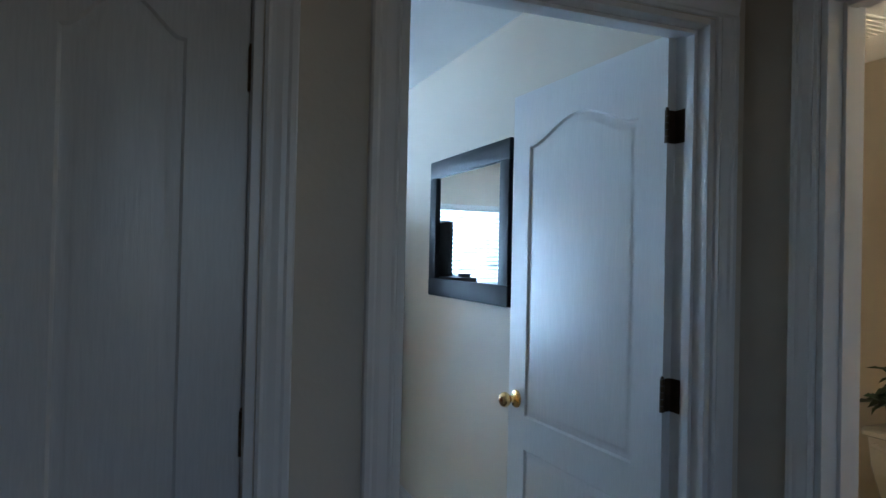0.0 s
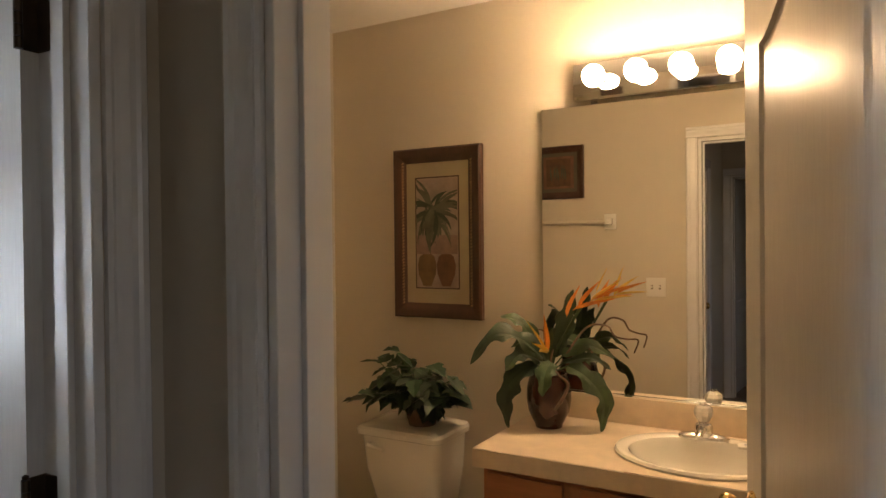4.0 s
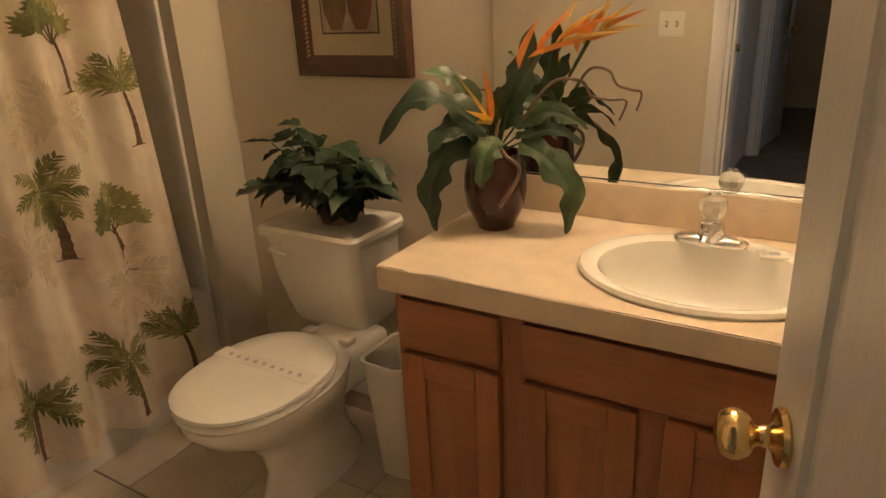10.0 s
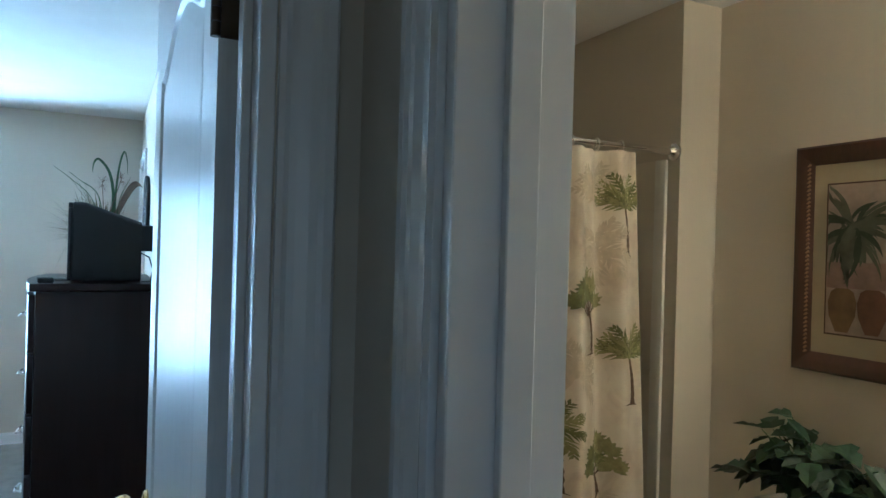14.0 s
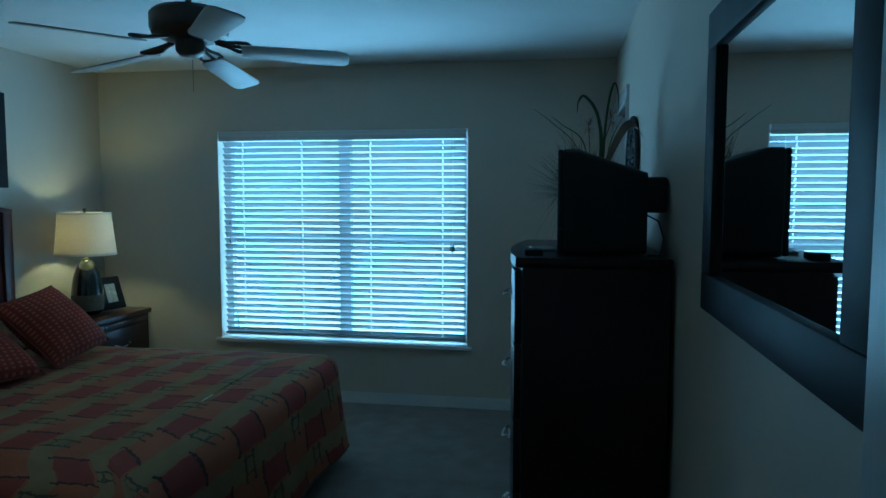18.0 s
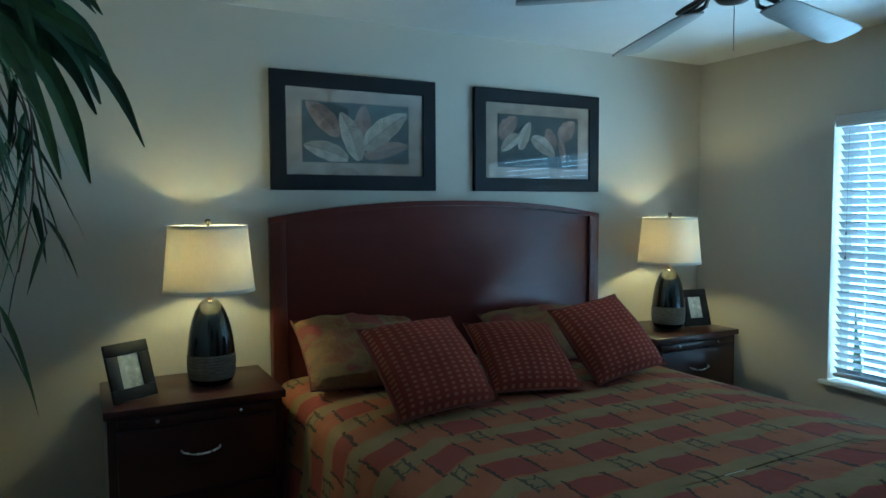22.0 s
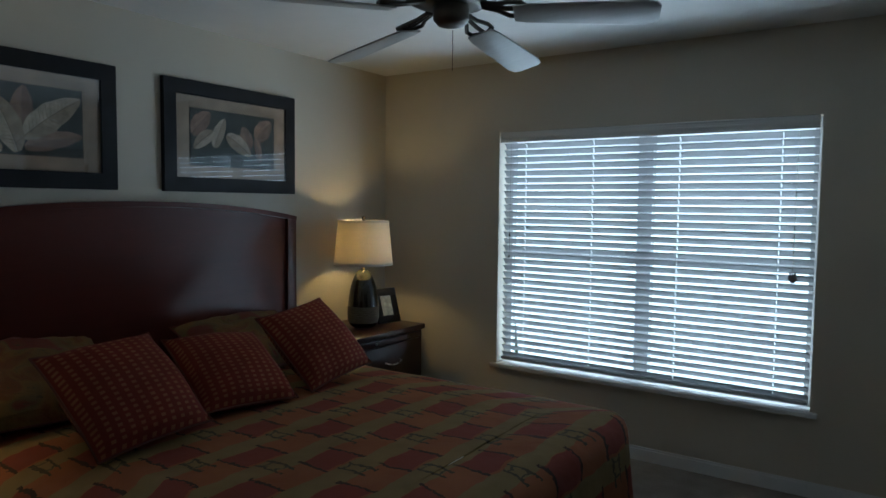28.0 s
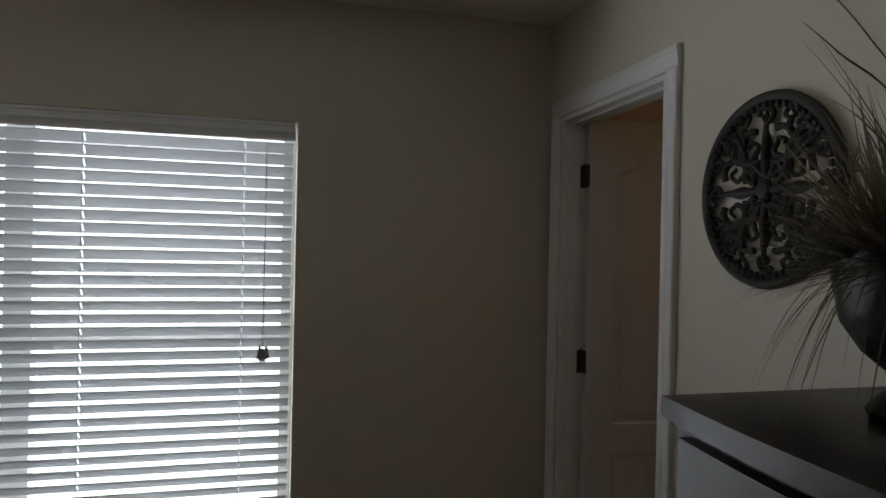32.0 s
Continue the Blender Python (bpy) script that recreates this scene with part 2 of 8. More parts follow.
M["fan_blade"] = wood("fan_blade", (0.55, 0.53, 0.49), 0.4, 0, 0.1, 0.08)
M["fan_metal"] = plain("fan_pewter", (0.11, 0.095, 0.08), 0.38, 0.7, 0.15, 15, 80)
M["leaf_vase"] = plain("leaf_vase", (0.030, 0.056, 0.024), 0.48, 0, 0.5, 16, 90, 0.5, 0.003)
M["leaf_vase_pale"] = plain("leaf_vase_pale", (0.05, 0.085, 0.03), 0.48, 0, 0.45, 16, 90, 0.5, 0.003)

# ---- building helpers ----
def bm_new():
    return bmesh.new()


def box(bm, x0, x1, y0, y1, z0, z1, bev=0.0, seg=2):
    c = ((x0 + x1) / 2, (y0 + y1) / 2, (z0 + z1) / 2)
    r = bmesh.ops.create_cube(bm, size=1.0, matrix=Matrix.Translation(c) @ Matrix.Diagonal((x1 - x0, y1 - y0, z1 - z0, 1)))
    if bev:
        es = {e for v in r["verts"] for e in v.link_edges}
        bmesh.ops.bevel(bm, geom=list(es), offset=bev, segments=seg, profile=0.5, affect="EDGES")
    return bm


def lathe(bm, prof, c=(0, 0, 0), n=28, sx=1.0, sy=1.0):
    """Turn a profile of (radius, height) round the upright axis through c."""
    rings = []
    for r, z in prof:
        if r < 1e-6:
            rings.append([bm.verts.new((c[0], c[1], c[2] + z))])
        else:
            rings.append([bm.verts.new((c[0] + sx * r * math.cos(a), c[1] + sy * r * math.sin(a), c[2] + z)) for a in (2 * math.pi * k / n for k in range(n))])
    for a, b in zip(rings, rings[1:]):
        for k in range(n):
            q = [a[k % len(a)], a[(k + 1) % len(a)], b[(k + 1) % len(b)], b[k % len(b)]]
            u = []
            for v in q:
                if v not in u:
                    u.append(v)
            if len(u) > 2:
                bm.faces.new(u)
    return bm


def tube(bm, pts, rad, n=8, cap=True):
    """A round bar along points; rad is one number or one for each point."""
    pts = [Vector(p) for p in pts]
    rads = rad if isinstance(rad, (list, tuple)) else [rad] * len(pts)
    rings, up = [], Vector((0, 0, 1))
    for i, p in enumerate(pts):
        d = (pts[min(i + 1, len(pts) - 1)] - pts[max(i - 1, 0)]).normalized()
        if abs(d.dot(up)) > 0.95:
            up = Vector((1, 0, 0))
        s = d.cross(up).normalized()
        u = s.cross(d).normalized()
        up = u
        rings.append([bm.verts.new(p + rads[i] * (math.cos(a) * s + math.sin(a) * u)) for a in (2 * math.pi * k / n for k in range(n))])
    for a, b in zip(rings, rings[1:]):
        for k in range(n):
            bm.faces.new((a[k], a[(k + 1) % n], b[(k + 1) % n], b[k]))
    if cap:
        bm.faces.new(rings[0][::-1])
        bm.faces.new(rings[-1])
    return bm


def ball(bm, c, r, n=16, sx=1, sy=1, sz=1):
    bmesh.ops.create_uvsphere(bm, u_segments=n, v_segments=max(6, n // 2), radius=r, matrix=Matrix.Translation(c) @ Matrix.Diagonal((sx, sy, sz, 1)))
    return bm


def prism(bm, outline, axis, lo, hi, bev=0.0):
    """Extrude a closed outline of two coordinates along an axis (0, 1 or 2) from lo to hi."""
    def at(p, h):
        q = list(p)
        q.insert(axis, h)
        return q
    a = [bm.verts.new(at(p, lo)) for p in outline]
    b = [bm.verts.new(at(p, hi)) for p in outline]
    fs = [bm.faces.new(a), bm.faces.new(b[::-1])]
    n = len(a)
    for k in range(n):
        fs.append(bm.faces.new((a[k], b[k], b[(k + 1) % n], a[(k + 1) % n])))
    if bev:
        es = list({e for f in fs[:2] for e in f.edges})
        bmesh.ops.bevel(bm, geom=es, offset=bev, segments=2, profile=0.5, affect="EDGES")
    return bm


def moved(bm, m):
    bmesh.ops.transform(bm, matrix=m, verts=bm.verts)
    return bm


def mesh_ob(name, bm, material, smooth=False):
    bmesh.ops.recalc_face_normals(bm, faces=bm.faces)
    me = bpy.data.meshes.new(name)
    bm.to_mesh(me)
    bm.free()
    for mt in material if isinstance(material, (list, tuple)) else [material]:
        me.materials.append(mt)
    if smooth:
        me.polygons.foreach_set("use_smooth", [True] * len(me.polygons))
        me.set_sharp_from_angle(angle=radians(38))
    return new(name, me)


def part(name, bm, material, parent, label="", smooth=True):
    ob = mesh_ob(name, bm, material, smooth)
    ob.parent = parent
    if label:
        ob["label"] = label
    return ob


def thing(name, label, category, at=(0, 0, 0), turn=0.0, group="", kind=""):
    ob = new(name)
    ob.empty_display_size = 0.05
    ob.matrix_world = pose(*at, 0, 0, turn)
    return tagged(ob, label, category, group, kind)


def struct(name, bm, material, label, category, smooth=False):
    return tagged(mesh_ob(name, bm, material, smooth), label, category, kind="structure")


# ---- the shell ----
H = 2.44            # ceiling height
XW, XE = -2.12, 1.71    # bedroom west and east wall faces
YS, YN = 2.475, 6.65     # bedroom south (closet) and north (window) wall faces
YD0, YD1 = 1.58, 1.70   # wall between hall and bedroom
XB0, XB1 = 1.755, 1.87   # wall between hall and bathroom
XP = 0.78              # west face of the bedroom's entry passage
BX, BY0, BY1 = 3.55, 0.35, 3.47   # bathroom east face, south face, tub back face
WX0, WX1, WZ0, WZ1 = -1.155, 0.715, 0.445, 1.985   # bedroom window opening

bm = bm_new(); box(bm, -2.4, XE, YS - 1.0, YN + 0.2, -0.12, 0); box(bm, -3.2, XB0 + 0.06, -1.4, YS, -0.121, -0.0005); struct("floor_bedroom", bm, M["carpet"], "pale grey-beige cut pile carpet", "floor")
bm = bm_new(); box(bm, XB0 + 0.06, BX + 0.1, BY0 - 0.1, BY1 + 0.1, -0.12, -0.006); floor_bath = struct("floor_bathroom", bm, M["grout"], "beige ceramic tile bathroom floor with dark joints", "floor")
bm = bm_new(); box(bm, XE + 0.12, 3.4, 5.0, YN + 0.2, -0.12, -0.002); struct("floor_ensuite", bm, M["tile"], "beige ensuite floor", "floor")
bm = bm_new(); box(bm, -3.35, 3.7, -1.4, YN + 0.25, H, H + 0.12); struct("ceiling", bm, M["ceiling"], "white sprayed-texture ceiling", "ceiling")

# bedroom walls
bm = bm_new(); box(bm, XW - 0.14, XW, YS - 1.0, YN + 0.2, 0, H); struct("wall_west", bm, M["wall"], "cream painted wall with orange-peel texture", "wall")
bm = bm_new()
box(bm, XW, WX0, YN, YN + 0.2, 0, H); box(bm, WX1, XE + 1.75, YN, YN + 0.2, 0, H)
box(bm, WX0, WX1, YN, YN + 0.2, 0, WZ0); box(bm, WX0, WX1, YN, YN + 0.2, WZ1, H)
struct("wall_north", bm, M["wall"], "cream painted wall with a window opening", "wall")
ED0, ED1, EDZ = 5.84, 6.54, 2.05
bm = bm_new()
box(bm, XE, XE + 0.12, YD1, ED0, 0, H); box(bm, XE, XE + 0.12, ED1, YN, 0, H); box(bm, XE, XE + 0.12, ED0, ED1, EDZ, H)
struct("wall_east", bm, M["wall"], "cream painted wall with a door opening", "wall")
CX0, CX1 = -1.37, -0.33
bm = bm_new()
box(bm, CX1, XP, YS - 0.11, YS, 0, H); box(bm, XW, CX0, YS - 0.11, YS, 0, H); box(bm, CX0, CX1, YS - 0.11, YS, 2.06, H)
box(bm, XP - 0.11, XP, YD1, YS - 0.11, 0, H)
struct("wall_south", bm, M["wall"], "cream painted wall with a closet opening", "wall")
# hall walls
DX0, DX1, DZ = 0.832, 1.655, 2.05
LX0, LX1 = 0.07, 0.552
bm = bm_new()
box(bm, -3.2, LX0, YD0, YD1, 0, H); box(bm, LX1, DX0, YD0, YD1, 0, H); box(bm, DX1, XB0, YD0, YD1, 0, H)
box(bm, DX0, DX1, YD0, YD1, DZ, H); box(bm, LX0, LX1, YD0, YD1, DZ, H)
struct("wall_hall_north", bm, M["wall"], "cream painted unseen hall wall, cut open for the added fill light with two door openings", "wall")
BD0, BD1 = 0.59, 1.355
bm = bm_new()
box(bm, XB0, XB1, -1.4, BD0, 0, H); box(bm, XB0, XB1, BD1, YD1, 0, H); box(bm, XB0, XB1, BD0, BD1, DZ, H)
struct("wall_hall_east", bm, M["wall"], "cream painted wall with the bathroom door opening", "wall")
# unseen wall, placed for its bounce; the opening only lets the fill light in
bm = bm_new(); box(bm, -3.2, 0.1, -1.4, -1.2, 0, H); box(bm, 1.1, XB0, -1.4, -1.2, 0, H); box(bm, 0.1, 1.1, -1.4, -1.2, 0, 0.9); box(bm, 0.1, 1.1, -1.4, -1.2, 2.1, H); struct("wall_hall_south", bm, M["wall"], "cream painted unseen hall wall, cut open for the added fill light", "wall")
HX = -0.75
bm = bm_new()
box(bm, HX - 0.12, HX, -1.2, 0.72, 0, H); box(bm, HX - 0.12, HX, 1.50, YD0, 0, H); box(bm, HX - 0.12, HX, 0.72, 1.50, DZ, H)
struct("wall_hall_west", bm, M["wall"], "cream painted unseen hall wall, cut open for the added fill light with a door opening", "wall")
bm = bm_new(); box(bm, -3.35, -3.2, -1.4, YD1, 0, H); struct("wall_far_room", bm, M["wall"], "cream painted wall of a dark room", "wall")
# bathroom walls
bm = bm_new(); box(bm, BX, BX + 0.14, BY0 - 0.1, BY1 + 0.1, 0, H); struct("wall_bath_east", bm, M["wall"], "cream painted bathroom wall behind toilet and vanity", "wall")
bm = bm_new(); box(bm, XB1, BX, BY0 - 0.12, BY0, 0, H); struct("wall_bath_south", bm, M["wall"], "cream painted bathroom wall", "wall")
bm = bm_new(); box(bm, XB1, BX, BY1, BY1 + 0.12, 0, H); struct("wall_bath_north", bm, M["wall"], "cream painted wall behind the tub", "wall")
bm = bm_new(); box(bm, XB0 + 0.002, XB1, YD1, BY1 + 0.12, 0, H); struct("wall_bath_west", bm, M["wall"], "cream painted bathroom wall", "wall")
SX = 3.36
bm = bm_new(); box(bm, SX, BX, 2.69, BY1, 0, H); struct("wall_tub_end", bm, M["wall"], "short cream wall at the head of the tub", "wall")
# ensuite beyond the second door
bm = bm_new(); box(bm, 3.4, 3.5, 4.9, YN + 0.2, 0, H); box(bm, XE + 0.12, 3.4, 4.9, 5.0, 0, H); struct("wall_ensuite", bm, M["wall"], "cream painted ensuite wall", "wall")
# closets closed behind their doors
bm = bm_new(); box(bm, CX0 - 0.3, XP - 0.11, YD1 + 0.001, YD1 + 0.03, 0, H); struct("wall_closet_back", bm, M["wall"], "painted closet back wall", "wall")


def baseboard(name, runs):
    """runs: (x0, x1, y0, y1) of 12 mm boards with a rounded top."""
    bm = bm_new()
    for x0, x1, y0, y1 in runs:
        box(bm, x0, x1, y0, y1, 0.0, 0.068); 
        dx, dy = (0.004, 0) if x1 - x0 < y1 - y0 else (0, 0.004)
        box(bm, x0 + dx, x1 - dx, y0 + dy, y1 - dy, 0.068, 0.082)
    return struct(name, bm, M["trim"], "white painted baseboard", "baseboard")


baseboard("baseboard_bedroom", [(XW, XE, YN - 0.013, YN), (XW, XW + 0.013, YS, YN - 0.013), (XE - 0.013, XE, YD1 + 0.05, 5.77), (CX1 + 0.07, XP, YS, YS + 0.013), (XP, XP + 0.013, YD1 + 0.02, YS + 0.013)])
baseboard("baseboard_hall", [(LX1 + 0.075, DX0 - 0.07, YD0 - 0.013, YD0), (XB0 - 0.013, XB0, BD1 + 0.075, YD0 - 0.013)])
baseboard("baseboard_bathroom", [(BX - 0.013, BX, 1.70, 2.69), (XB1, XB1 + 0.013, BD1 + 0.07, 2.69), (SX, BX - 0.013, 2.677, 2.69)])


CASE = [(0.0, 0.0), (0.0, 0.010), (0.006, 0.014), (0.012, 0.012), (0.020, 0.013), (0.034, 0.016), (0.044, 0.016), (0.050, 0.019), (0.060, 0.019), (0.064, 0.015), (0.064, 0.0)]


def casing(name, axis, at, side, lo, hi, top, label="white painted moulded door casing"):
    """Moulded trim round an opening that runs from lo to hi along the other axis; at: wall face; side: the way it stands proud."""
    t = tagged(new(name), label, "door casing", kind="structure")
    bits = []
    for u0, s in ((lo, -1), (hi, 1)):
        bm = bm_new()
        out = [(u0 + s * (0.004 + a), at + side * d) for a, d in CASE]
        if axis == 1:
            out = [(b, a) for a, b in out]
        prism(bm, out, 2, 0, top + 0.004)
        part("casing_upright", bm, M["trim"], t, smooth=False)
    bm = bm_new()
    out = [(at + side * d, top + 0.004 + a) for a, d in CASE]
    if axis == 0:
        prism(bm, out, 0, lo - 0.068, hi + 0.068)
    else:
        prism(bm, out, 1, lo - 0.068, hi + 0.068)
    part("casing_head", bm, M["trim"], t, smooth=False)
    return t


def jambs(name, axis, a0, a1, lo, hi, top, stop):
    """The lining of an opening, with a door stop at depth stop."""
    t = tagged(new(name), "white painted door jamb with stop", "door jamb", kind="structure")
    def bx(u0, u1, d0, d1, z0, z1):
        bm = bm_new()
        box(bm, *((u0, u1, d0, d1) if axis == 0 else (d0, d1, u0, u1)), z0, z1, 0.0015, 1)
        return bm
    part("jamb_side", bx(lo - 0.002, lo + 0.016, a0 - 0.003, a1 + 0.003, 0, top), M["trim"], t)
    part("jamb_side", bx(hi - 0.016, hi + 0.002, a0 - 0.003, a1 + 0.003, 0, top), M["trim"], t)
    part("jamb_head", bx(lo + 0.016, hi - 0.016, a0 - 0.003, a1 + 0.003, top - 0.016, top + 0.002), M["trim"], t)
    part("door_stop", bx(lo + 0.016, lo + 0.027, stop - 0.016, stop + 0.016, 0, top - 0.016), M["trim"], t)
    part("door_stop", bx(hi - 0.027, hi - 0.016, stop - 0.016, stop + 0.016, 0, top - 0.016), M["trim"], t)
    part("door_stop", bx(lo + 0.027, hi - 0.027, stop - 0.016, stop + 0.016, top - 0.027, top - 0.016), M["trim"], t)
    return t


casing("trim_bedroom_door_hall", 0, YD0, -1, DX0, DX1, DZ)
casing("trim_linen_door", 0, YD0, -1, LX0, LX1, DZ)
casing("trim_bath_door_hall", 1, XB0, -1, BD0, BD1, DZ)
casing("trim_bath_door_inside", 1, XB1, 1, BD0, BD1, DZ)
casing("trim_ensuite_door", 1, XE, -1, ED0, ED1, EDZ)
casing("trim_hall_west_door", 1, HX, 1, 0.72, 1.50, DZ)
casing("trim_closet", 0, YS, 1, CX0, CX1, 2.06)
jambs("jamb_bedroom_door", 0, YD0, YD1, DX0, DX1, DZ, YD0 + 0.055)
jambs("jamb_linen_door", 0, YD0, YD1, LX0, LX1, DZ, YD0 + 0.075)
jambs("jamb_bath_door", 1, XB0, XB1, BD0, BD1, DZ, XB0 + 0.06)
jambs("jamb_ensuite_door", 1, XE, XE + 0.12, ED0, ED1, EDZ, XE + 0.05)
jambs("jamb_hall_west_door", 1, HX - 0.12, HX, 0.72, 1.50, DZ, HX - 0.05)


# ---- doors ----
def arch_pts(x0, x1, z0, z1, rise, n=14):
    """The outline of a panel whose top swells up in the middle between flat shoulders."""
    pts = [(x0, z0), (x1, z0), (x1, z1 - rise)]
    w = x1 - x0
    for k in range(n + 1):
        u = k / n
        s = 0.5 - 0.5 * math.cos(2 * math.pi * min(max((u - 0.04) / 0.92, 0), 1))
        pts.append((x1 - w * u, z1 - rise + rise * (s ** 0.75)))
    pts.append((x0, z1 - rise))
    out = []
    for p in pts:
        if not out or (abs(p[0] - out[-1][0]) + abs(p[1] - out[-1][1])) > 1e-5:
            out.append(p)
    return out


def inset_pts(pts, d):
    cx = sum(p[0] for p in pts) / len(pts); cz = sum(p[1] for p in pts) / len(pts)
    w = max(p[0] for p in pts) - min(p[0] for p in pts); h = max(p[1] for p in pts) - min(p[1] for p in pts)
    mx = (max(p[0] for p in pts) + min(p[0] for p in pts)) / 2; mz = (max(p[1] for p in pts) + min(p[1] for p in pts)) / 2
    return [(mx + (p[0] - mx) * (1 - 2 * d / w), mz + (p[1] - mz) * (1 - 2 * d / h)) for p in pts]


def panel_face(bm, w, h, y, s, panels):
    """One moulded face of a door, in the plane y, with sunk and raised panels; s: the way it faces."""
    rings = []
    outer = [bm.verts.new((x, y, z)) for x, z in ((0, 0), (w, 0), (w, h), (0, h))]
    edges = [bm.edges.new((outer[k], outer[(k + 1) % 4])) for k in range(4)]
    for pts in panels:
        lo = None
        for d, dep in ((0.0, 0.0), (0.006, 0.007), (0.016, 0.008), (0.030, 0.003), (0.036, 0.0025)):
            ring = [bm.verts.new((x, y - s * dep, z)) for x, z in inset_pts(pts, d)]
            n = len(ring)
            if lo is None:
                edges += [bm.edges.new((ring[k], ring[(k + 1) % n])) for k in range(n)]
            else:
                for k in range(n):
                    bm.faces.new((lo[k], lo[(k + 1) % n], ring[(k + 1) % n], ring[k]))
            lo = ring
        bm.faces.new(lo)
    bmesh.ops.triangle_fill(bm, use_beauty=True, edges=edges, normal=(0, s, 0))
    return outer


def door_leaf(w, h=2.03, th=0.035, stile=0.115, panels=True):
    """A two-panel door with an arched top panel; hinge edge at x = 0, thickness from y = -th to 0."""
    bm = bm_new()
    ps = [arch_pts(stile, w - stile, 0.86, h - 0.125, 0.075), [(stile, 0.22), (w - stile, 0.22), (w - stile, 0.745), (stile, 0.745)]]
    a = panel_face(bm, w, h, 0, 1, ps)
    b = panel_face(bm, w, h, -th, -1, ps)
    for k in range(4):
        bm.faces.new((a[k], a[(k + 1) % 4], b[(k + 1) % 4], b[k]))
    return bm


def knob_parts(parent, x, z, th, material, sides=(1, -1)):
    for s in sides:
        bm = bm_new()
        lathe(bm, [(0.0, 0.0), (0.032, 0.0), (0.033, 0.003), (0.030, 0.008), (0.018, 0.011), (0.011, 0.016), (0.012, 0.020), (0.010, 0.026), (0.013, 0.031), (0.022, 0.036), (0.0275, 0.046), (0.0275, 0.054), (0.023, 0.063), (0.013, 0.068), (0.0, 0.069)], n=24)
        moved(bm, Matrix.Translation((x, 0.0005 if s > 0 else -th - 0.0005, z)) @ Matrix.Rotation(radians(-90 * s), 4, "X"))
        part("door_knob", bm, material, parent, "round brass knob with rosette")
    

def hinge_parts(parent, zs, material, w=0.036, th=0.035):
    """Butt hinges at the hinge edge x = 0: a leaf each way and a knuckle at y = 0."""
    for z in zs:
        bm = bm_new()
        box(bm, -0.002, 0.0005, -w, -0.002, z - 0.044, z + 0.044, 0.0008, 1)
        for k in range(5):
            lathe(bm, [(0, 0), (0.0062, 0), (0.0062, 0.0165), (0, 0.0165)], (-0.003, 0.004, z - 0.044 + 0.0177 * k), 10)
        lathe(bm, [(0, 0), (0.004, 0), (0.005, 0.004), (0, 0.007)], (-0.003, 0.004, z + 0.0445), 8)
        part("hinge", bm, material, parent, "aged bronze butt hinge")


def door(name, w, at, turn, label, knob="brass", zs=(0.24, 1.03, 1.80), knob_sides=(1, -1), h=2.03, flip=False, stile=0.115, kz=0.915):
    t = thing(name, label, "door", at, turn, kind="structure")
    leaf = part("leaf", door_leaf(w, h, stile=stile), M["door"], t)
    if flip:
        leaf.matrix_basis = Matrix.Diagonal((1, -1, 1, 1))
    knob_parts(t, w - 0.06, kz, 0.035, M[knob], knob_sides) if not flip else knob_parts(t, w - 0.06, kz, -0.035, M[knob], ())
    hinge_parts(t, zs, M["bronze"])
    return t


HG = (0.30, 1.075, 1.785)
door("door_bedroom", 0.82, (1.612, 1.698, 0.012), 91.7, "white two-panel arched door standing open into the bedroom", zs=HG)
door("door_bathroom", 0.755, (1.893, 0.604, 0.012), 18.2, "white two-panel arched door standing open into the bathroom", zs=HG)
door("door_linen", LX1 - LX0 - 0.036, (LX1 - 0.018, YD0 + 0.046, 0.012), 180.0, "narrow white arched-panel closet door, closed", zs=HG, knob_sides=(1,))
door("door_ensuite", ED1 - ED0 - 0.036, (XE + 0.092, ED1 - 0.020, 0.012), -3.0, "white two-panel door standing open into the ensuite", zs=(0.30, 1.10, 1.815))
door("door_hall_west", 0.76, (HX - 0.125, 1.49, 0.012), 186.0, "white two-panel door standing open into a dark room", zs=HG)
# leaves of the bedroom door's hinges let into the jamb
for nm, hx, hy, ax in (("hinge_plate_bedroom", DX1 - 0.0165, YD1 - 0.018, 0),):
    t = tagged(new(nm), "aged bronze hinge leaves on the door jamb", "hinge", kind="structure")
    for z in HG:
        bm = bm_new(); box(bm, hx - 0.0015, hx + 0.001, hy - 0.02, hy + 0.019, z - 0.032, z + 0.056, 0.0006, 1)
        part("hinge_leaf", bm, M["bronze"], t)
t = tagged(new("hinge_plate_ensuite"), "aged bronze hinge leaves on the ensuite door jamb", "hinge", kind="structure")
for z in (0.31, 1.11, 1.825):
    bm = bm_new(); box(bm, XE + 0.042, XE + 0.090, ED1 - 0.0185, ED1 - 0.0162, z - 0.044, z + 0.044, 0.0006, 1)
    part("hinge_leaf", bm, M["bronze"], t)

# bifold closet doors: four narrow leaves
t = thing("door_closet_bifold", "white bifold closet doors, closed, with small knobs", "closet door", (0, 0, 0), kind="structure")
lw = (CX1 - CX0 - 0.036) / 4
for k in range(4):
    bm = door_leaf(lw - 0.003, 2.0, 0.03, 0.06)
    moved(bm, Matrix.Translation((CX0 + 0.018 + lw * k, YS - 0.03, 0.02)))
    part("bifold_leaf", bm, M["door"], t)
for kx in (-lw * 0.5, lw * 0.5):
    bm = bm_new()
    lathe(bm, [(0, 0), (0.008, 0), (0.007, 0.012), (0.016, 0.020), (0.015, 0.028), (0, 0.031)], n=16)
    moved(bm, Matrix.Translation(((CX0 + CX1) / 2 + kx, YS - 0.029, 0.90)) @ Matrix.Rotation(radians(-90), 4, "X"))
    part("knob", bm, M["plastic_white"], t)

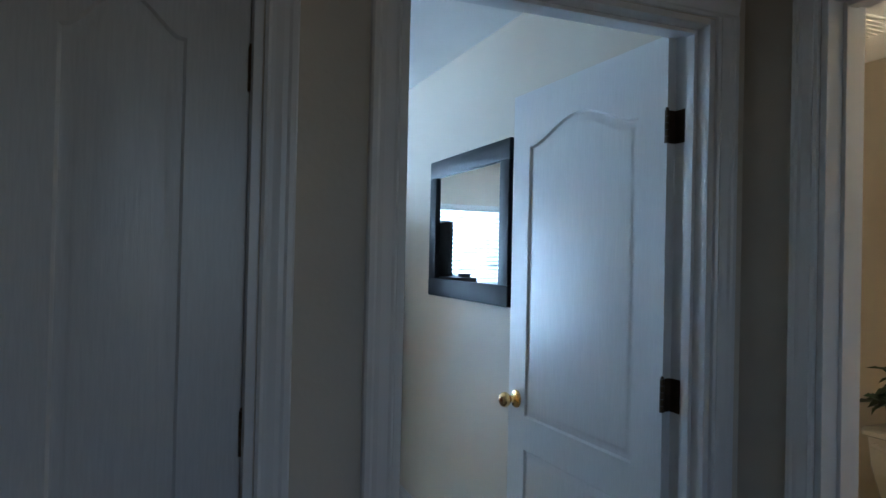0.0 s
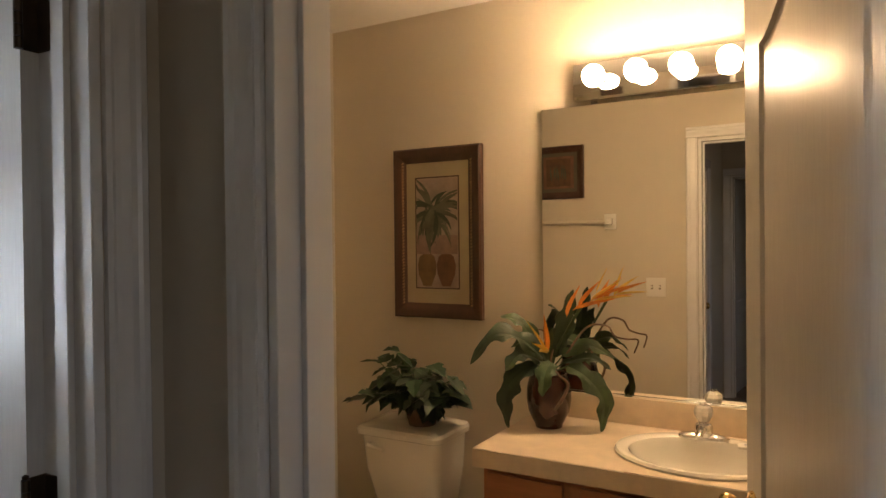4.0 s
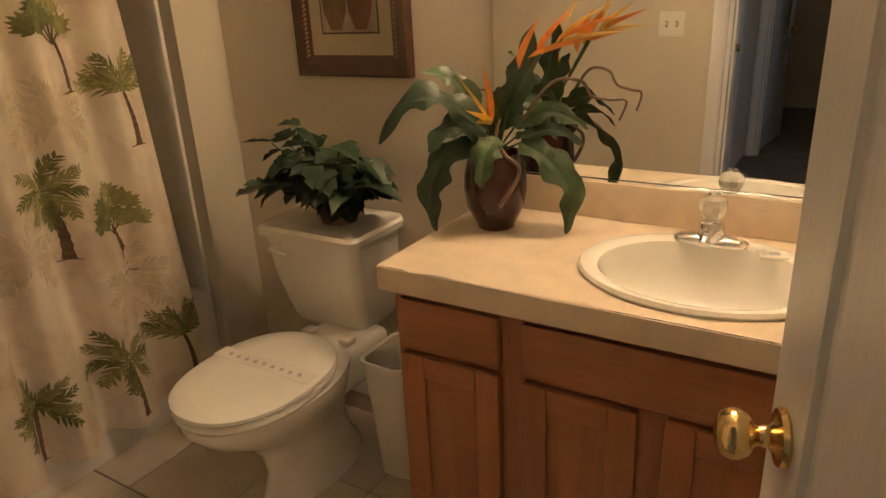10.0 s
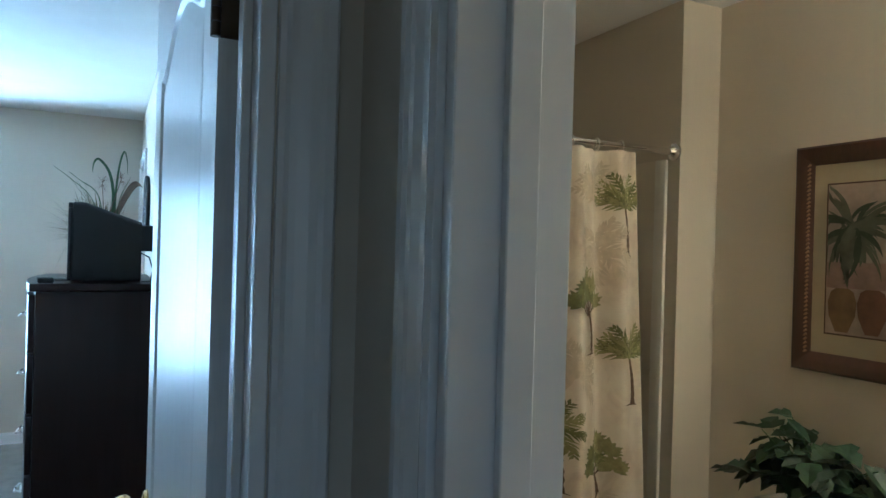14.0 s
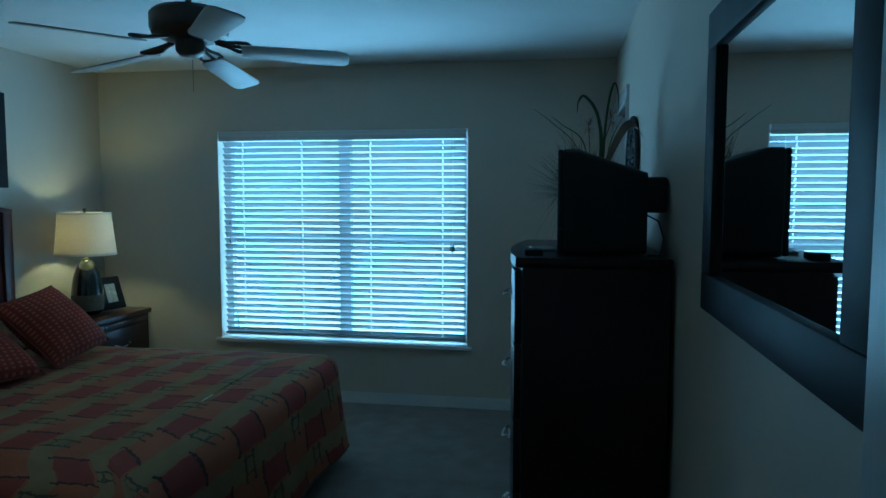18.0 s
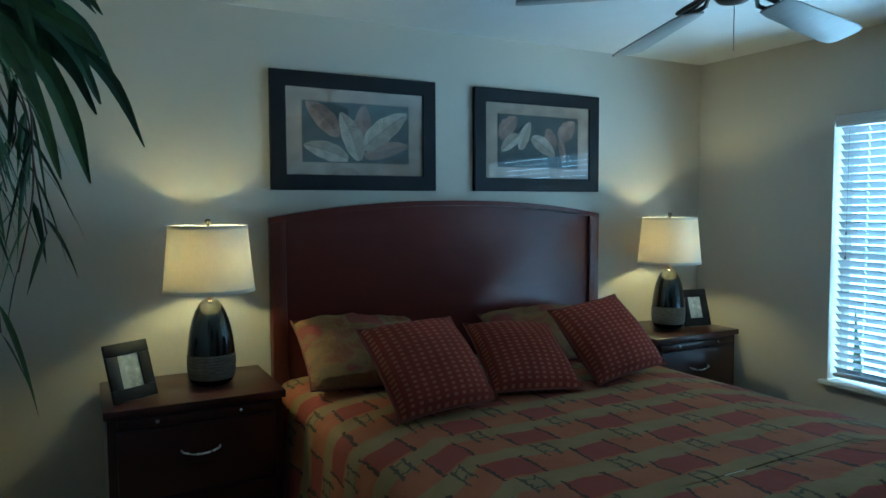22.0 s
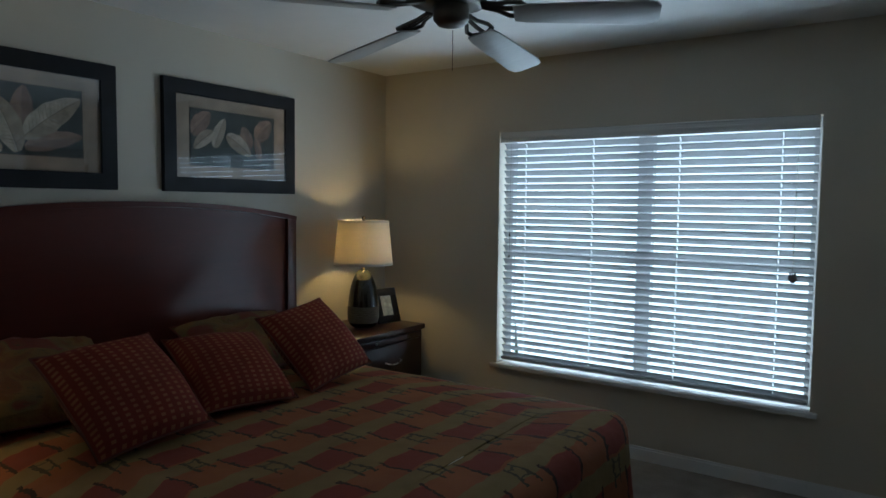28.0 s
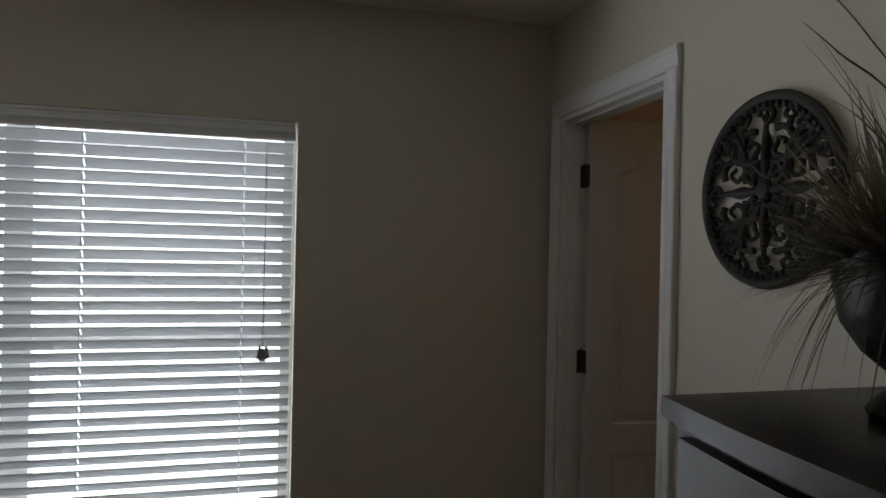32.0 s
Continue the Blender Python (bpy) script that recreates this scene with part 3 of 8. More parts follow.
# ---- window, blinds and what lies outside ----
win = thing("window_bedroom", "twin white single-hung window with a centre mullion", "window", kind="structure")
wy = YN + 0.12
bm = bm_new()
for a in ((WX0, WX0 + 0.045, WZ0, WZ1), (WX1 - 0.045, WX1, WZ0, WZ1), (WX0 + 0.045, WX1 - 0.045, WZ0, WZ0 + 0.045), (WX0 + 0.045, WX1 - 0.045, WZ1 - 0.045, WZ1)):
    box(bm, a[0], a[1], wy, wy + 0.06, a[2], a[3], 0.002, 1)
part("window_frame", bm, M["trim"], win)
xm = (WX0 + WX1) / 2
bm = bm_new(); box(bm, xm - 0.045, xm + 0.045, wy + 0.005, wy + 0.07, WZ0 + 0.045, WZ1 - 0.045, 0.002, 1)
part("mullion", bm, M["trim"], win)
WZM = 1.185     # the sashes of the two single-hung lights meet here
for x0, x1 in ((WX0 + 0.045, xm - 0.045), (xm + 0.045, WX1 - 0.045)):
    bm = bm_new(); box(bm, x0, x1, wy + 0.008, wy + 0.05, WZM - 0.015, WZM + 0.015, 0.002, 1)
    part("meeting_rail", bm, M["trim"], win)
    for z0, z1 in ((WZ0 + 0.045, WZM - 0.015), (WZM + 0.015, WZ1 - 0.045)):
        bm = bm_new(); box(bm, x0, x1, wy + 0.028, wy + 0.033, z0, z1)
        p = part("pane", bm, M["pane"], win, smooth=False)
        p.visible_shadow = False
bm = bm_new(); box(bm, WX0 - 0.035, WX1 + 0.035, YN - 0.035, YN + 0.115, WZ0 - 0.022, WZ0 + 0.004, 0.006)
part("window_sill", bm, M["trim"], win, "white painted marble sill")
SLATS = 32
bl = thing("venetian_blind", "white two-inch horizontal blind, lowered, slats part open", "window blind")
bx0, bx1, byc = WX0 + 0.022, WX1 - 0.014, YN + 0.045
bm = bm_new(); box(bm, bx0 - 0.012, bx1 + 0.004, byc - 0.05, byc - 0.038, WZ1 - 0.072, WZ1 - 0.003, 0.004); box(bm, bx0, bx1, byc - 0.03, byc + 0.03, WZ1 - 0.055, WZ1 - 0.005)
for z, h in ((WZ1 - 0.070, 0.010), (WZ1 - 0.046, 0.014), (WZ1 - 0.018, 0.012)):     # moulded ridges along its face
    box(bm, bx0 - 0.012, bx1 + 0.004, byc - 0.0545, byc - 0.0495, z, z + h, 0.002, 2)
part("valance", bm, M["trim"], bl, "white moulded valance")
bm = bm_new(); box(bm, bx0, bx1, byc - 0.026, byc + 0.026, WZ0 + 0.030, WZ0 + 0.046, 0.004)
part("bottom_rail", bm, M["blind"], bl)
CORDS = (-0.98, -0.52, -0.0, 0.53)
xs = [0.0] + [c - bx0 + s * 0.0022 for c in CORDS for s in (-1, 1)] + [bx1 - bx0]
prof = [(-0.025 + 0.05 * k / 6, 0.0028 * (1 - (k / 3 - 1) ** 2)) for k in range(7)]
bm = bm_new()
up = [[bm.verts.new((x, y, z)) for y, z in prof] for x in xs]
lo = [[bm.verts.new((x, y, z - 0.0028)) for y, z in prof] for x in xs]
for i in range(len(xs) - 1):
    for k in range(6):
        if i % 2 and 1 <= k <= 4:     # a routed hole for the ladder cord
            continue
        bm.faces.new((up[i][k], up[i][k + 1], up[i + 1][k + 1], up[i + 1][k])); bm.faces.new((lo[i][k + 1], lo[i][k], lo[i + 1][k], lo[i + 1][k + 1]))
    bm.faces.new((up[i][0], up[i + 1][0], lo[i + 1][0], lo[i][0])); bm.faces.new((up[i][6], lo[i][6], lo[i + 1][6], up[i + 1][6]))
for i in (0, -1):
    for k in range(6):
        bm.faces.new((up[i][k], up[i][k + 1], lo[i][k + 1], lo[i][k]))
first = part("slat", bm, M["slat"], bl)
TILT = -45.0
ztop, zbot = WZ1 - 0.09, WZ0 + 0.066
for k in range(SLATS):
    s = first if k == 0 else first.copy()
    if k:
        scene.collection.objects.link(s)
        s.parent = bl
    s.matrix_basis = pose(bx0, byc, ztop + (zbot - ztop) * k / (SLATS - 1), TILT + random.uniform(-0.6, 0.6), random.uniform(-0.06, 0.06), 0)
for cx in CORDS:
    bm = bm_new()
    for dy in (-0.024, 0.024):
        tube(bm, [(cx, byc + dy, WZ1 - 0.06), (cx, byc + dy, WZ0 + 0.02)], 0.0012, 5)
    part("ladder_cord", bm, M["blind"], bl)
bm = bm_new(); tube(bm, [(0.607, byc - 0.034, WZ1 - 0.08), (0.606, byc - 0.036, 1.17)], 0.0022, 6)
part("pull_cord", bm, M["nickel"], bl)
for dx in (0, 0.012, -0.01):
    bm = bm_new(); lathe(bm, [(0, 0.05), (0.004, 0.045), (0.008, 0.02), (0.013, 0.004), (0.011, 0), (0, 0)], (0.606 + dx, byc - 0.036 - abs(dx), 1.115 + abs(dx)), 10)
    part("tassel", bm, M["tassel"], bl, "grey cord tassel")
for zz in (1.30, 1.16):
    bm = bm_new(); lathe(bm, [(0, 0.022), (0.003, 0.02), (0.006, 0.004), (0.005, 0), (0, 0)], (-1.075, byc - 0.036, zz), 8); tube(bm, [(-1.075, byc - 0.035, zz + 0.02), (-1.074, byc - 0.034, WZ1 - 0.08)], 0.0008, 4)
    part("tilt_cord", bm, M["fan_metal"], bl)
bm = bm_new(); box(bm, -600, 600, YN + 0.4, 900, -3.2, -3.0)
struct("ground_outside", bm, plain("lawn", (0.10, 0.16, 0.06), 0.9, 0, 0.3, 0.4, 8), "green lawn outside the window", "ground")

# ---- greenery helpers ----
def blade(bm, base, ahead, length, width, droop, fold=0.25, n=7, wave=0.0, taper=0.75, mi=0, side=None):
    """One leaf: two folded halves along a spine that bends down."""
    base, d = Vector(base), Vector(ahead).normalized()
    side = Vector(side) if side else d.cross(Vector((0, 0, 1)))
    if side.length < 1e-3:
        side = Vector((1, 0, 0))
    side.normalize()
    rows = []
    for k in range(n + 1):
        u = k / n
        p = base + d * length * (u - 0.25 * droop * u * u) - Vector((0, 0, 1)) * length * droop * u * u
        w = width * (math.sin(math.pi * min(1, u ** taper)) * 0.98 + 0.02) * 0.5 * (1 + wave * math.sin(9 * u + base.x * 50))
        nrm = side.cross(d).normalized()
        if u == 1:
            rows.append([bm.verts.new(p)])
        else:
            rows.append([bm.verts.new(p - side * w + nrm * w * fold), bm.verts.new(p), bm.verts.new(p + side * w + nrm * w * fold)])
    for a, b in zip(rows, rows[1:]):
        if len(b) == 3:
            fs = (bm.faces.new((a[0], a[1], b[1], b[0])), bm.faces.new((a[1], a[2], b[2], b[1])))
        else:
            fs = (bm.faces.new((a[0], a[1], b[0])), bm.faces.new((a[1], a[2], b[0])))
        for f in fs:
            f.material_index = mi
    return rows


def around(a, tilt):
    return Vector((math.cos(a) * math.cos(tilt), math.sin(a) * math.cos(tilt), math.sin(tilt)))


# ---- bathroom ----
TY = 2.10   # the toilet's middle line
toilet = thing("toilet", "white two-piece toilet with lid closed and a paper band across it", "toilet", (3.15, TY, 0))
def tl(bm):
    return moved(bm, Matrix.Translation((-3.15, -TY, 0)))
def oval(cx, cy, a, b, z, n=36, p=2.0, front=1.0):
    out = []
    for k in range(n):
        t = 2 * math.pi * k / n
        c, s = math.cos(t), math.sin(t)
        x = a * math.copysign(abs(c) ** (2 / p), c)
        if c < 0:
            x *= front
        out.append((cx + x, cy + b * math.copysign(abs(s) ** (2 / p), s), z))
    return out
def loft(bm, rings, cap=True):
    vs = [[bm.verts.new(q) for q in r] for r in rings]
    for a, b in zip(vs, vs[1:]):
        n = len(a)
        for k in range(n):
            bm.faces.new((a[k], a[(k + 1) % n], b[(k + 1) % n], b[k]))
    if cap:
        bm.faces.new(vs[0][::-1])
        bm.faces.new(vs[-1])
    return bm
bm = bm_new()
loft(bm, [oval(3.13, TY, 0.205, 0.095, 0.0), oval(3.13, TY, 0.20, 0.09, 0.03), oval(3.12, TY, 0.165, 0.08, 0.10), oval(3.10, TY, 0.165, 0.088, 0.18), oval(3.07, TY, 0.20, 0.12, 0.25), oval(3.02, TY, 0.255, 0.16, 0.32), oval(3.00, TY, 0.275, 0.182, 0.37), oval(3.00, TY, 0.275, 0.183, 0.392), oval(3.0, TY, 0.25, 0.16, 0.396)])
part("bowl", tl(bm), M["porcelain"], toilet)
bm = bm_new(); box(bm, 3.16, 3.42, TY - 0.115, TY + 0.115, 0.26, 0.396, 0.03, 4)
part("tank_deck", tl(bm), M["porcelain"], toilet)
bm = bm_new()
loft(bm, [oval(2.962, TY, 0.234, 0.178, 0.397, p=2.2), oval(2.962, TY, 0.24, 0.184, 0.404, p=2.2), oval(2.962, TY, 0.24, 0.184, 0.414, p=2.2), oval(2.962, TY, 0.234, 0.178, 0.419, p=2.2)])
part("seat", tl(bm), M["porcelain"], toilet)
bm = bm_new()
loft(bm, [oval(2.962, TY, 0.234, 0.178, 0.421, p=2.2), oval(2.962, TY, 0.241, 0.186, 0.427, p=2.2), oval(2.962, TY, 0.24, 0.185, 0.436, p=2.2), oval(2.962, TY, 0.226, 0.172, 0.444, p=2.2), oval(2.985, TY, 0.15, 0.10, 0.4475, p=2.2)])
part("lid", tl(bm), M["porcelain"], toilet)
for s in (-1, 1):
    bm = bm_new(); box(bm, 3.235, 3.275, TY + s * 0.075 - 0.02, TY + s * 0.075 + 0.02, 0.40, 0.419, 0.006)
    part("lid_hinge", tl(bm), M["porcelain"], toilet)
bm = bm_new(); box(bm, 2.965, 3.015, TY - 0.172, TY + 0.172, 0.4478, 0.4486)
band = part("paper_band", tl(bm), plain("paper_band", (0.72, 0.69, 0.62), 0.8), toilet, "paper strip with faded blue print")
for k in range(9):
    bm = bm_new()
    box(bm, -0.008, 0.008, -0.0055, 0.0055, 0, 0.0004); moved(bm, Matrix.Translation((2.99 + random.uniform(-0.004, 0.004), TY - 0.13 + 0.032 * k, 0.4487)) @ Matrix.Rotation(radians(30), 4, "Z"))
    part("print_mark", tl(bm), plain("faded_print", (0.42, 0.43, 0.48), 0.8) if k == 0 else bpy.data.materials["faded_print"], band)
bm = bm_new()
def rr(x0, x1, y0, y1, z, r=0.035, n=6):
    o = []
    for cx, cy, a0 in ((x1 - r, y1 - r, 0), (x0 + r, y1 - r, 90), (x0 + r, y0 + r, 180), (x1 - r, y0 + r, 270)):
        o += [(cx + r * math.cos(radians(a0 + 90 * k / n)), cy + r * math.sin(radians(a0 + 90 * k / n)), z) for k in range(n + 1)]
    return o
TC = TY + 0.078   # the tank's middle
loft(bm, [rr(3.345, 3.535, TC - 0.14, TC + 0.14, 0.386), rr(3.335, 3.535, TC - 0.153, TC + 0.153, 0.41), rr(3.30, 3.54, TC - 0.175, TC + 0.175, 0.55), rr(3.285, 3.54, TC - 0.185, TC + 0.185, 0.692)])
tank = part("tank", tl(bm), M["porcelain"], toilet)
bm = bm_new()
loft(bm, [rr(3.28, 3.545, TC - 0.19, TC + 0.19, 0.690), rr(3.268, 3.546, TC - 0.199, TC + 0.199, 0.696), rr(3.266, 3.546, TC - 0.201, TC + 0.201, 0.716), rr(3.275, 3.545, TC - 0.194, TC + 0.194, 0.727), rr(3.31, 3.53, TC - 0.155, TC + 0.155, 0.733)])
part("tank_lid", tl(bm), M["porcelain"], toilet)
bm = bm_new(); tube(bm, [(3.285, TY + 0.20, 0.655), (3.262, TY + 0.20, 0.655)], 0.012, 10); tube(bm, [(3.263, TY + 0.205, 0.657), (3.258, TY + 0.165, 0.653), (3.258, TY + 0.13, 0.648)], [0.009, 0.008, 0.007], 8)
part("flush_lever", tl(bm), M["porcelain"], toilet, "white flush lever")

# ivy on the tank
ivy = thing("potted_ivy", "bushy dark green artificial ivy on the toilet tank", "plant", (3.40, TY + 0.03, 0.733))
rnd = random.Random(5)
bm = bm_new(); lathe(bm, [(0, 0), (0.055, 0), (0.07, 0.07), (0.075, 0.08), (0.065, 0.08), (0.06, 0.07), (0, 0.07)])
part("pot", bm, M["twig"], ivy, "small brown woven pot")
bl_, st_ = bm_new(), bm_new()
def ivy_leaf(bm, p, d, s, mi):
    d = Vector(d).normalized(); side = d.cross(Vector((rnd.uniform(-.5, .5), rnd.uniform(-.5, .5), 1))).normalized(); nrm = side.cross(d)
    pts = [(0, 0, 0), (0.05, 0.42, 0.05), (0.32, 0.50, 0.08), (0.42, 0.30, 0.04), (0.62, 0.34, 0.06), (1.0, 0, -0.12), (0.62, -0.34, 0.06), (0.42, -0.30, 0.04), (0.32, -0.50, 0.08), (0.05, -0.42, 0.05)]
    vs = [bm.verts.new(p + s * (a * d + b * side + c * nrm)) for a, b, c in pts]
    mid = bm.verts.new(p + s * (0.45 * d - 0.03 * nrm))
    for k in range(10):
        f = bm.faces.new((vs[k], vs[(k + 1) % 10], mid)); f.material_index = mi
def ivy_stem(a, tilt, ln, droop, nl, size):
    d = around(a, tilt); base = Vector((0, 0, 0.06)); pts = []
    for k in range(8):
        u = k / 7
        pts.append(base + d * ln * u - Vector((0, 0, 1)) * ln * droop * u * u)
        pts[-1].x = min(pts[-1].x, 0.115)
        pts[-1].z = max(pts[-1].z, 0.07)
    tube(st_, pts, 0.0016, 4)
    for k in range(nl):
        q = pts[min(7, 1 + int(7 * (k + 1) / nl))]
        la = a + rnd.uniform(-1.3, 1.3)
        ivy_leaf(bl_, q + Vector((0, 0, 0.004)), around(la, rnd.uniform(-0.9, 0.35)), size * rnd.uniform(0.75, 1.2), rnd.choice((0, 0, 1)))
for k in range(34):
    a = rnd.uniform(0, 2 * math.pi)
    ivy_stem(a, rnd.uniform(0.5, 1.4), rnd.uniform(0.14, 0.29) * (0.7 if math.cos(a) > 0.3 else 1), rnd.uniform(0.05, 0.45), rnd.randint(3, 5), 0.085)
for a, t_, l_ in ((1.9, 0.45, 0.27), (2.3, 0.55, 0.26), (4.4, 0.75, 0.22), (4.7, 0.65, 0.20), (4.1, 0.6, 0.22), (2.9, 1.1, 0.26), (3.6, 0.9, 0.24), (1.6, 0.7, 0.22), (5.0, 0.5, 0.17), (2.0, 0.9, 0.24)):
    ivy_stem(a, t_, l_, 0.3, 5, 0.09)
tube(st_, [(0, 0, 0.06), (-0.02, 0.03, 0.18), (-0.04, 0.05, 0.25), (-0.05, 0.08, 0.29)], 0.002, 5)
blade(bl_, (-0.05, 0.09, 0.29), (-0.1, -0.9, -0.45), 0.10, 0.04, 0.1, mi=1)
tube(st_, [(0, 0, 0.06), (0.0, 0.08, 0.17), (-0.01, 0.13, 0.22)], 0.002, 5)
blade(bl_, (-0.01, 0.08, 0.23), (-0.1, 0.75, -0.35), 0.10, 0.05, 0.2, mi=0)
tube(st_, [(0, 0, 0.06), (0.0, -0.10, 0.17), (-0.01, -0.16, 0.20)], 0.002, 5)
blade(bl_, (-0.01, -0.12, 0.21), (-0.1, -0.8, -0.55), 0.12, 0.055, 0.2, mi=1)
tagged(part("foliage", bl_, [M["leaf_vase"], M["leaf_dark"]], ivy, smooth=False), kind="stuff")
tagged(part("stems", st_, M["leaf_mid"], ivy), kind="stuff")

# vanity
VY0, VY1, VXF = 0.36, 1.675, 3.045
van = thing("vanity_cabinet", "medium brown wooden vanity cabinet with raised panel doors", "cabinet", (3.3, 1.0, 0))
def vl(bm):
    return moved(bm, Matrix.Translation((-3.3, -1.0, 0)))
bm = bm_new(); box(bm, VXF, 3.545, VY0, VY1, 0.09, 0.62, 0.001, 1); box(bm, VXF + 0.06, 3.545, VY0, VY1, 0, 0.09)
box(bm, VXF, VXF + 0.02, VY0, VY1, 0.62, 0.738); box(bm, 3.525, 3.545, VY0, VY1, 0.62, 0.738)
for y0 in (VY0, VY1 - 0.018):
    box(bm, VXF + 0.02, 3.525, y0, y0 + 0.018, 0.62, 0.738)
part("body", vl(bm), M["vanity"], van)
def vpanel(name, y0, y1, z0, z1, raised):
    bm = bm_new(); box(bm, VXF - (0.011 if raised else 0.019), VXF - 0.001, y0 + (0.002 if raised else 0), y1 - (0.002 if raised else 0), z0, z1, 0.004 if not raised else 0.001, 2)
    p = part(name, vl(bm), M["vanity"] if raised else M["vanity_h"], van)
    if raised:
        e = 0.058
        for nm, a0, a1, b0, b1, mt in (("stile", y0, y0 + e, z0, z1, "vanity"), ("stile", y1 - e, y1, z0, z1, "vanity"), ("rail", y0 + e, y1 - e, z0, z0 + e, "vanity_h"), ("rail", y0 + e, y1 - e, z1 - e, z1, "vanity_h")):
            bm = bm_new(); box(bm, VXF - 0.021, VXF - 0.011, a0, a1, b0, b1, 0.0035, 2); part(nm, vl(bm), M[mt], p)
        bm = bm_new(); out = [(y0 + e, z0 + e), (y1 - e, z0 + e), (y1 - e, z1 - e), (y0 + e, z1 - e)]
        loft(bm, [[(VXF - 0.011 - dep, a, b) for a, b in inset_pts(out, d)] for d, dep in ((0.006, 0.0003), (0.012, 0.0015), (0.034, 0.008), (0.037, 0.0085))])
        part("raised_panel", vl(bm), M["vanity"], p)
vpanel("drawer_front", 1.40, 1.655, 0.595, 0.722, False)
vpanel("false_front", 0.79, 1.345, 0.595, 0.722, False)
vpanel("drawer_front", 0.48, 0.735, 0.595, 0.722, False)
vpanel("cabinet_door", 1.40, 1.655, 0.115, 0.58, True)
vpanel("cabinet_door", 1.095, 1.345, 0.115, 0.58, True)
vpanel("cabinet_door", 0.79, 1.04, 0.115, 0.58, True)
vpanel("cabinet_door", 0.48, 0.735, 0.115, 0.58, True)
# counter with an oval cut-out
SC = (3.262, 1.04)
top = thing("vanity_counter", "beige mottled laminate counter with backsplash", "countertop", (3.3, 1.0, 0.735))
bm = bm_new()
CX_F, CY_L = 3.012, 1.70
ou = [(CX_F + 0.004, VY0 - 0.008), (3.548, VY0 - 0.008), (3.548, CY_L), (CX_F + 0.004, CY_L)]
for zz in (0.799, 0.739):
    vo = [bm.verts.new((x, y, zz)) for x, y in ou]
    vi = [bm.verts.new((SC[0] + 0.195 * math.cos(a), SC[1] + 0.235 * math.sin(a), zz)) for a in (2 * math.pi * k / 40 for k in range(40))]
    es = [bm.edges.new((v[k], v[(k + 1) % len(v)])) for v in (vo, vi) for k in range(len(v))]
    bmesh.ops.triangle_fill(bm, use_beauty=True, edges=es, normal=(0, 0, 1))
box(bm, CX_F, CX_F + 0.004, VY0 - 0.008, CY_L, 0.741, 0.797); box(bm, CX_F + 0.004, 3.548, CY_L - 0.0005, CY_L + 0.001, 0.741, 0.797)
moved(bm, Matrix.Translation((-3.3, -1.0, -0.735)))
part("worktop", bm, M["laminate"], top, smooth=False)
bm = bm_new(); box(bm, 3.526, 3.548, VY0, CY_L - 0.002, 0.7995, 0.897, 0.003); moved(bm, Matrix.Translation((-3.3, -1.0, -0.735)))
part("backsplash", bm, M["laminate"], top)
sink = thing("wash_basin", "white oval drop-in wash basin", "sink", (SC[0], SC[1], 0.80))
bm = bm_new()
rings = []
for a, z in ((1.02, 0.000), (1.035, 0.006), (1.015, 0.013), (0.98, 0.015), (0.90, 0.0135), (0.85, 0.010), (0.825, -0.004), (0.80, -0.025), (0.75, -0.065), (0.63, -0.108), (0.42, -0.128), (0.12, -0.134)):
    off = -0.012 if a < 0.95 else 0.0
    rings.append([(0.205 * a * math.cos(t) + (off if a < 0.95 else 0), 0.25 * a * math.sin(t), z) for t in (2 * math.pi * k / 48 for k in range(48))])
loft(bm, rings, False)
bm.verts.ensure_lookup_table(); bm.faces.new(bm.verts[-48:])
part("basin", bm, M["porcelain"], sink)
bm = bm_new(); lathe(bm, [(0, 0), (0.021, 0), (0.022, 0.002), (0.014, 0.003), (0, 0.002)], (-0.012, 0, -0.134)); part("drain", bm, M["chrome"], sink)
fa = thing("faucet", "chrome faucet with clear acrylic knob", "faucet", (3.425, 1.055, 0.811))
bm = bm_new(); loft(bm, [oval(0, 0, 0.026, 0.082, z, p=2.6) if a == 1 else oval(0, 0, 0.026 * a, 0.082 * a, z, p=2.6) for a, z in ((1, 0), (1, 0.008), (0.9, 0.014), (0.5, 0.022))])
part("base", bm, M["chrome"], fa)
bm = bm_new(); lathe(bm, [(0.030, 0.010), (0.029, 0.042), (0.026, 0.052), (0.017, 0.056), (0.016, 0.064), (0, 0.064)]); part("valve_body", bm, M["chrome"], fa)
bm = bm_new(); tube(bm, [(-0.01, 0, 0.03), (-0.04, 0, 0.040), (-0.07, 0, 0.037), (-0.085, 0, 0.026)], [0.016, 0.014, 0.012, 0.011], 12); part("spout", bm, M["chrome"], fa)
bm = bm_new(); lathe(bm, [(0.0, 0.062), (0.018, 0.062), (0.023, 0.070), (0.030, 0.084), (0.031, 0.098), (0.026, 0.112), (0.014, 0.120), (0, 0.121)], n=10); part("knob", bm, M["acrylic"], fa, "clear faceted acrylic knob", smooth=False)
bm = bm_new(); lathe(bm, [(0, 0.123), (0.013, 0.1225), (0.012, 0.127), (0, 0.1285)], n=16); part("knob_cap", bm, M["chrome"], fa)
fa.matrix_world = fa.matrix_world @ Matrix.Diagonal((1.0, 1.0, 0.94, 1.0))
soap = thing("soap_packet", "small wrapped guest soap on the basin rim", "soap", (3.397, 0.919, 0.80), 12)
bm = bm_new(); box(bm, -0.022, 0.022, -0.03, 0.03, 0.006, 0.016, 0.004); part("wrapper", bm, M["plastic_white"], soap)
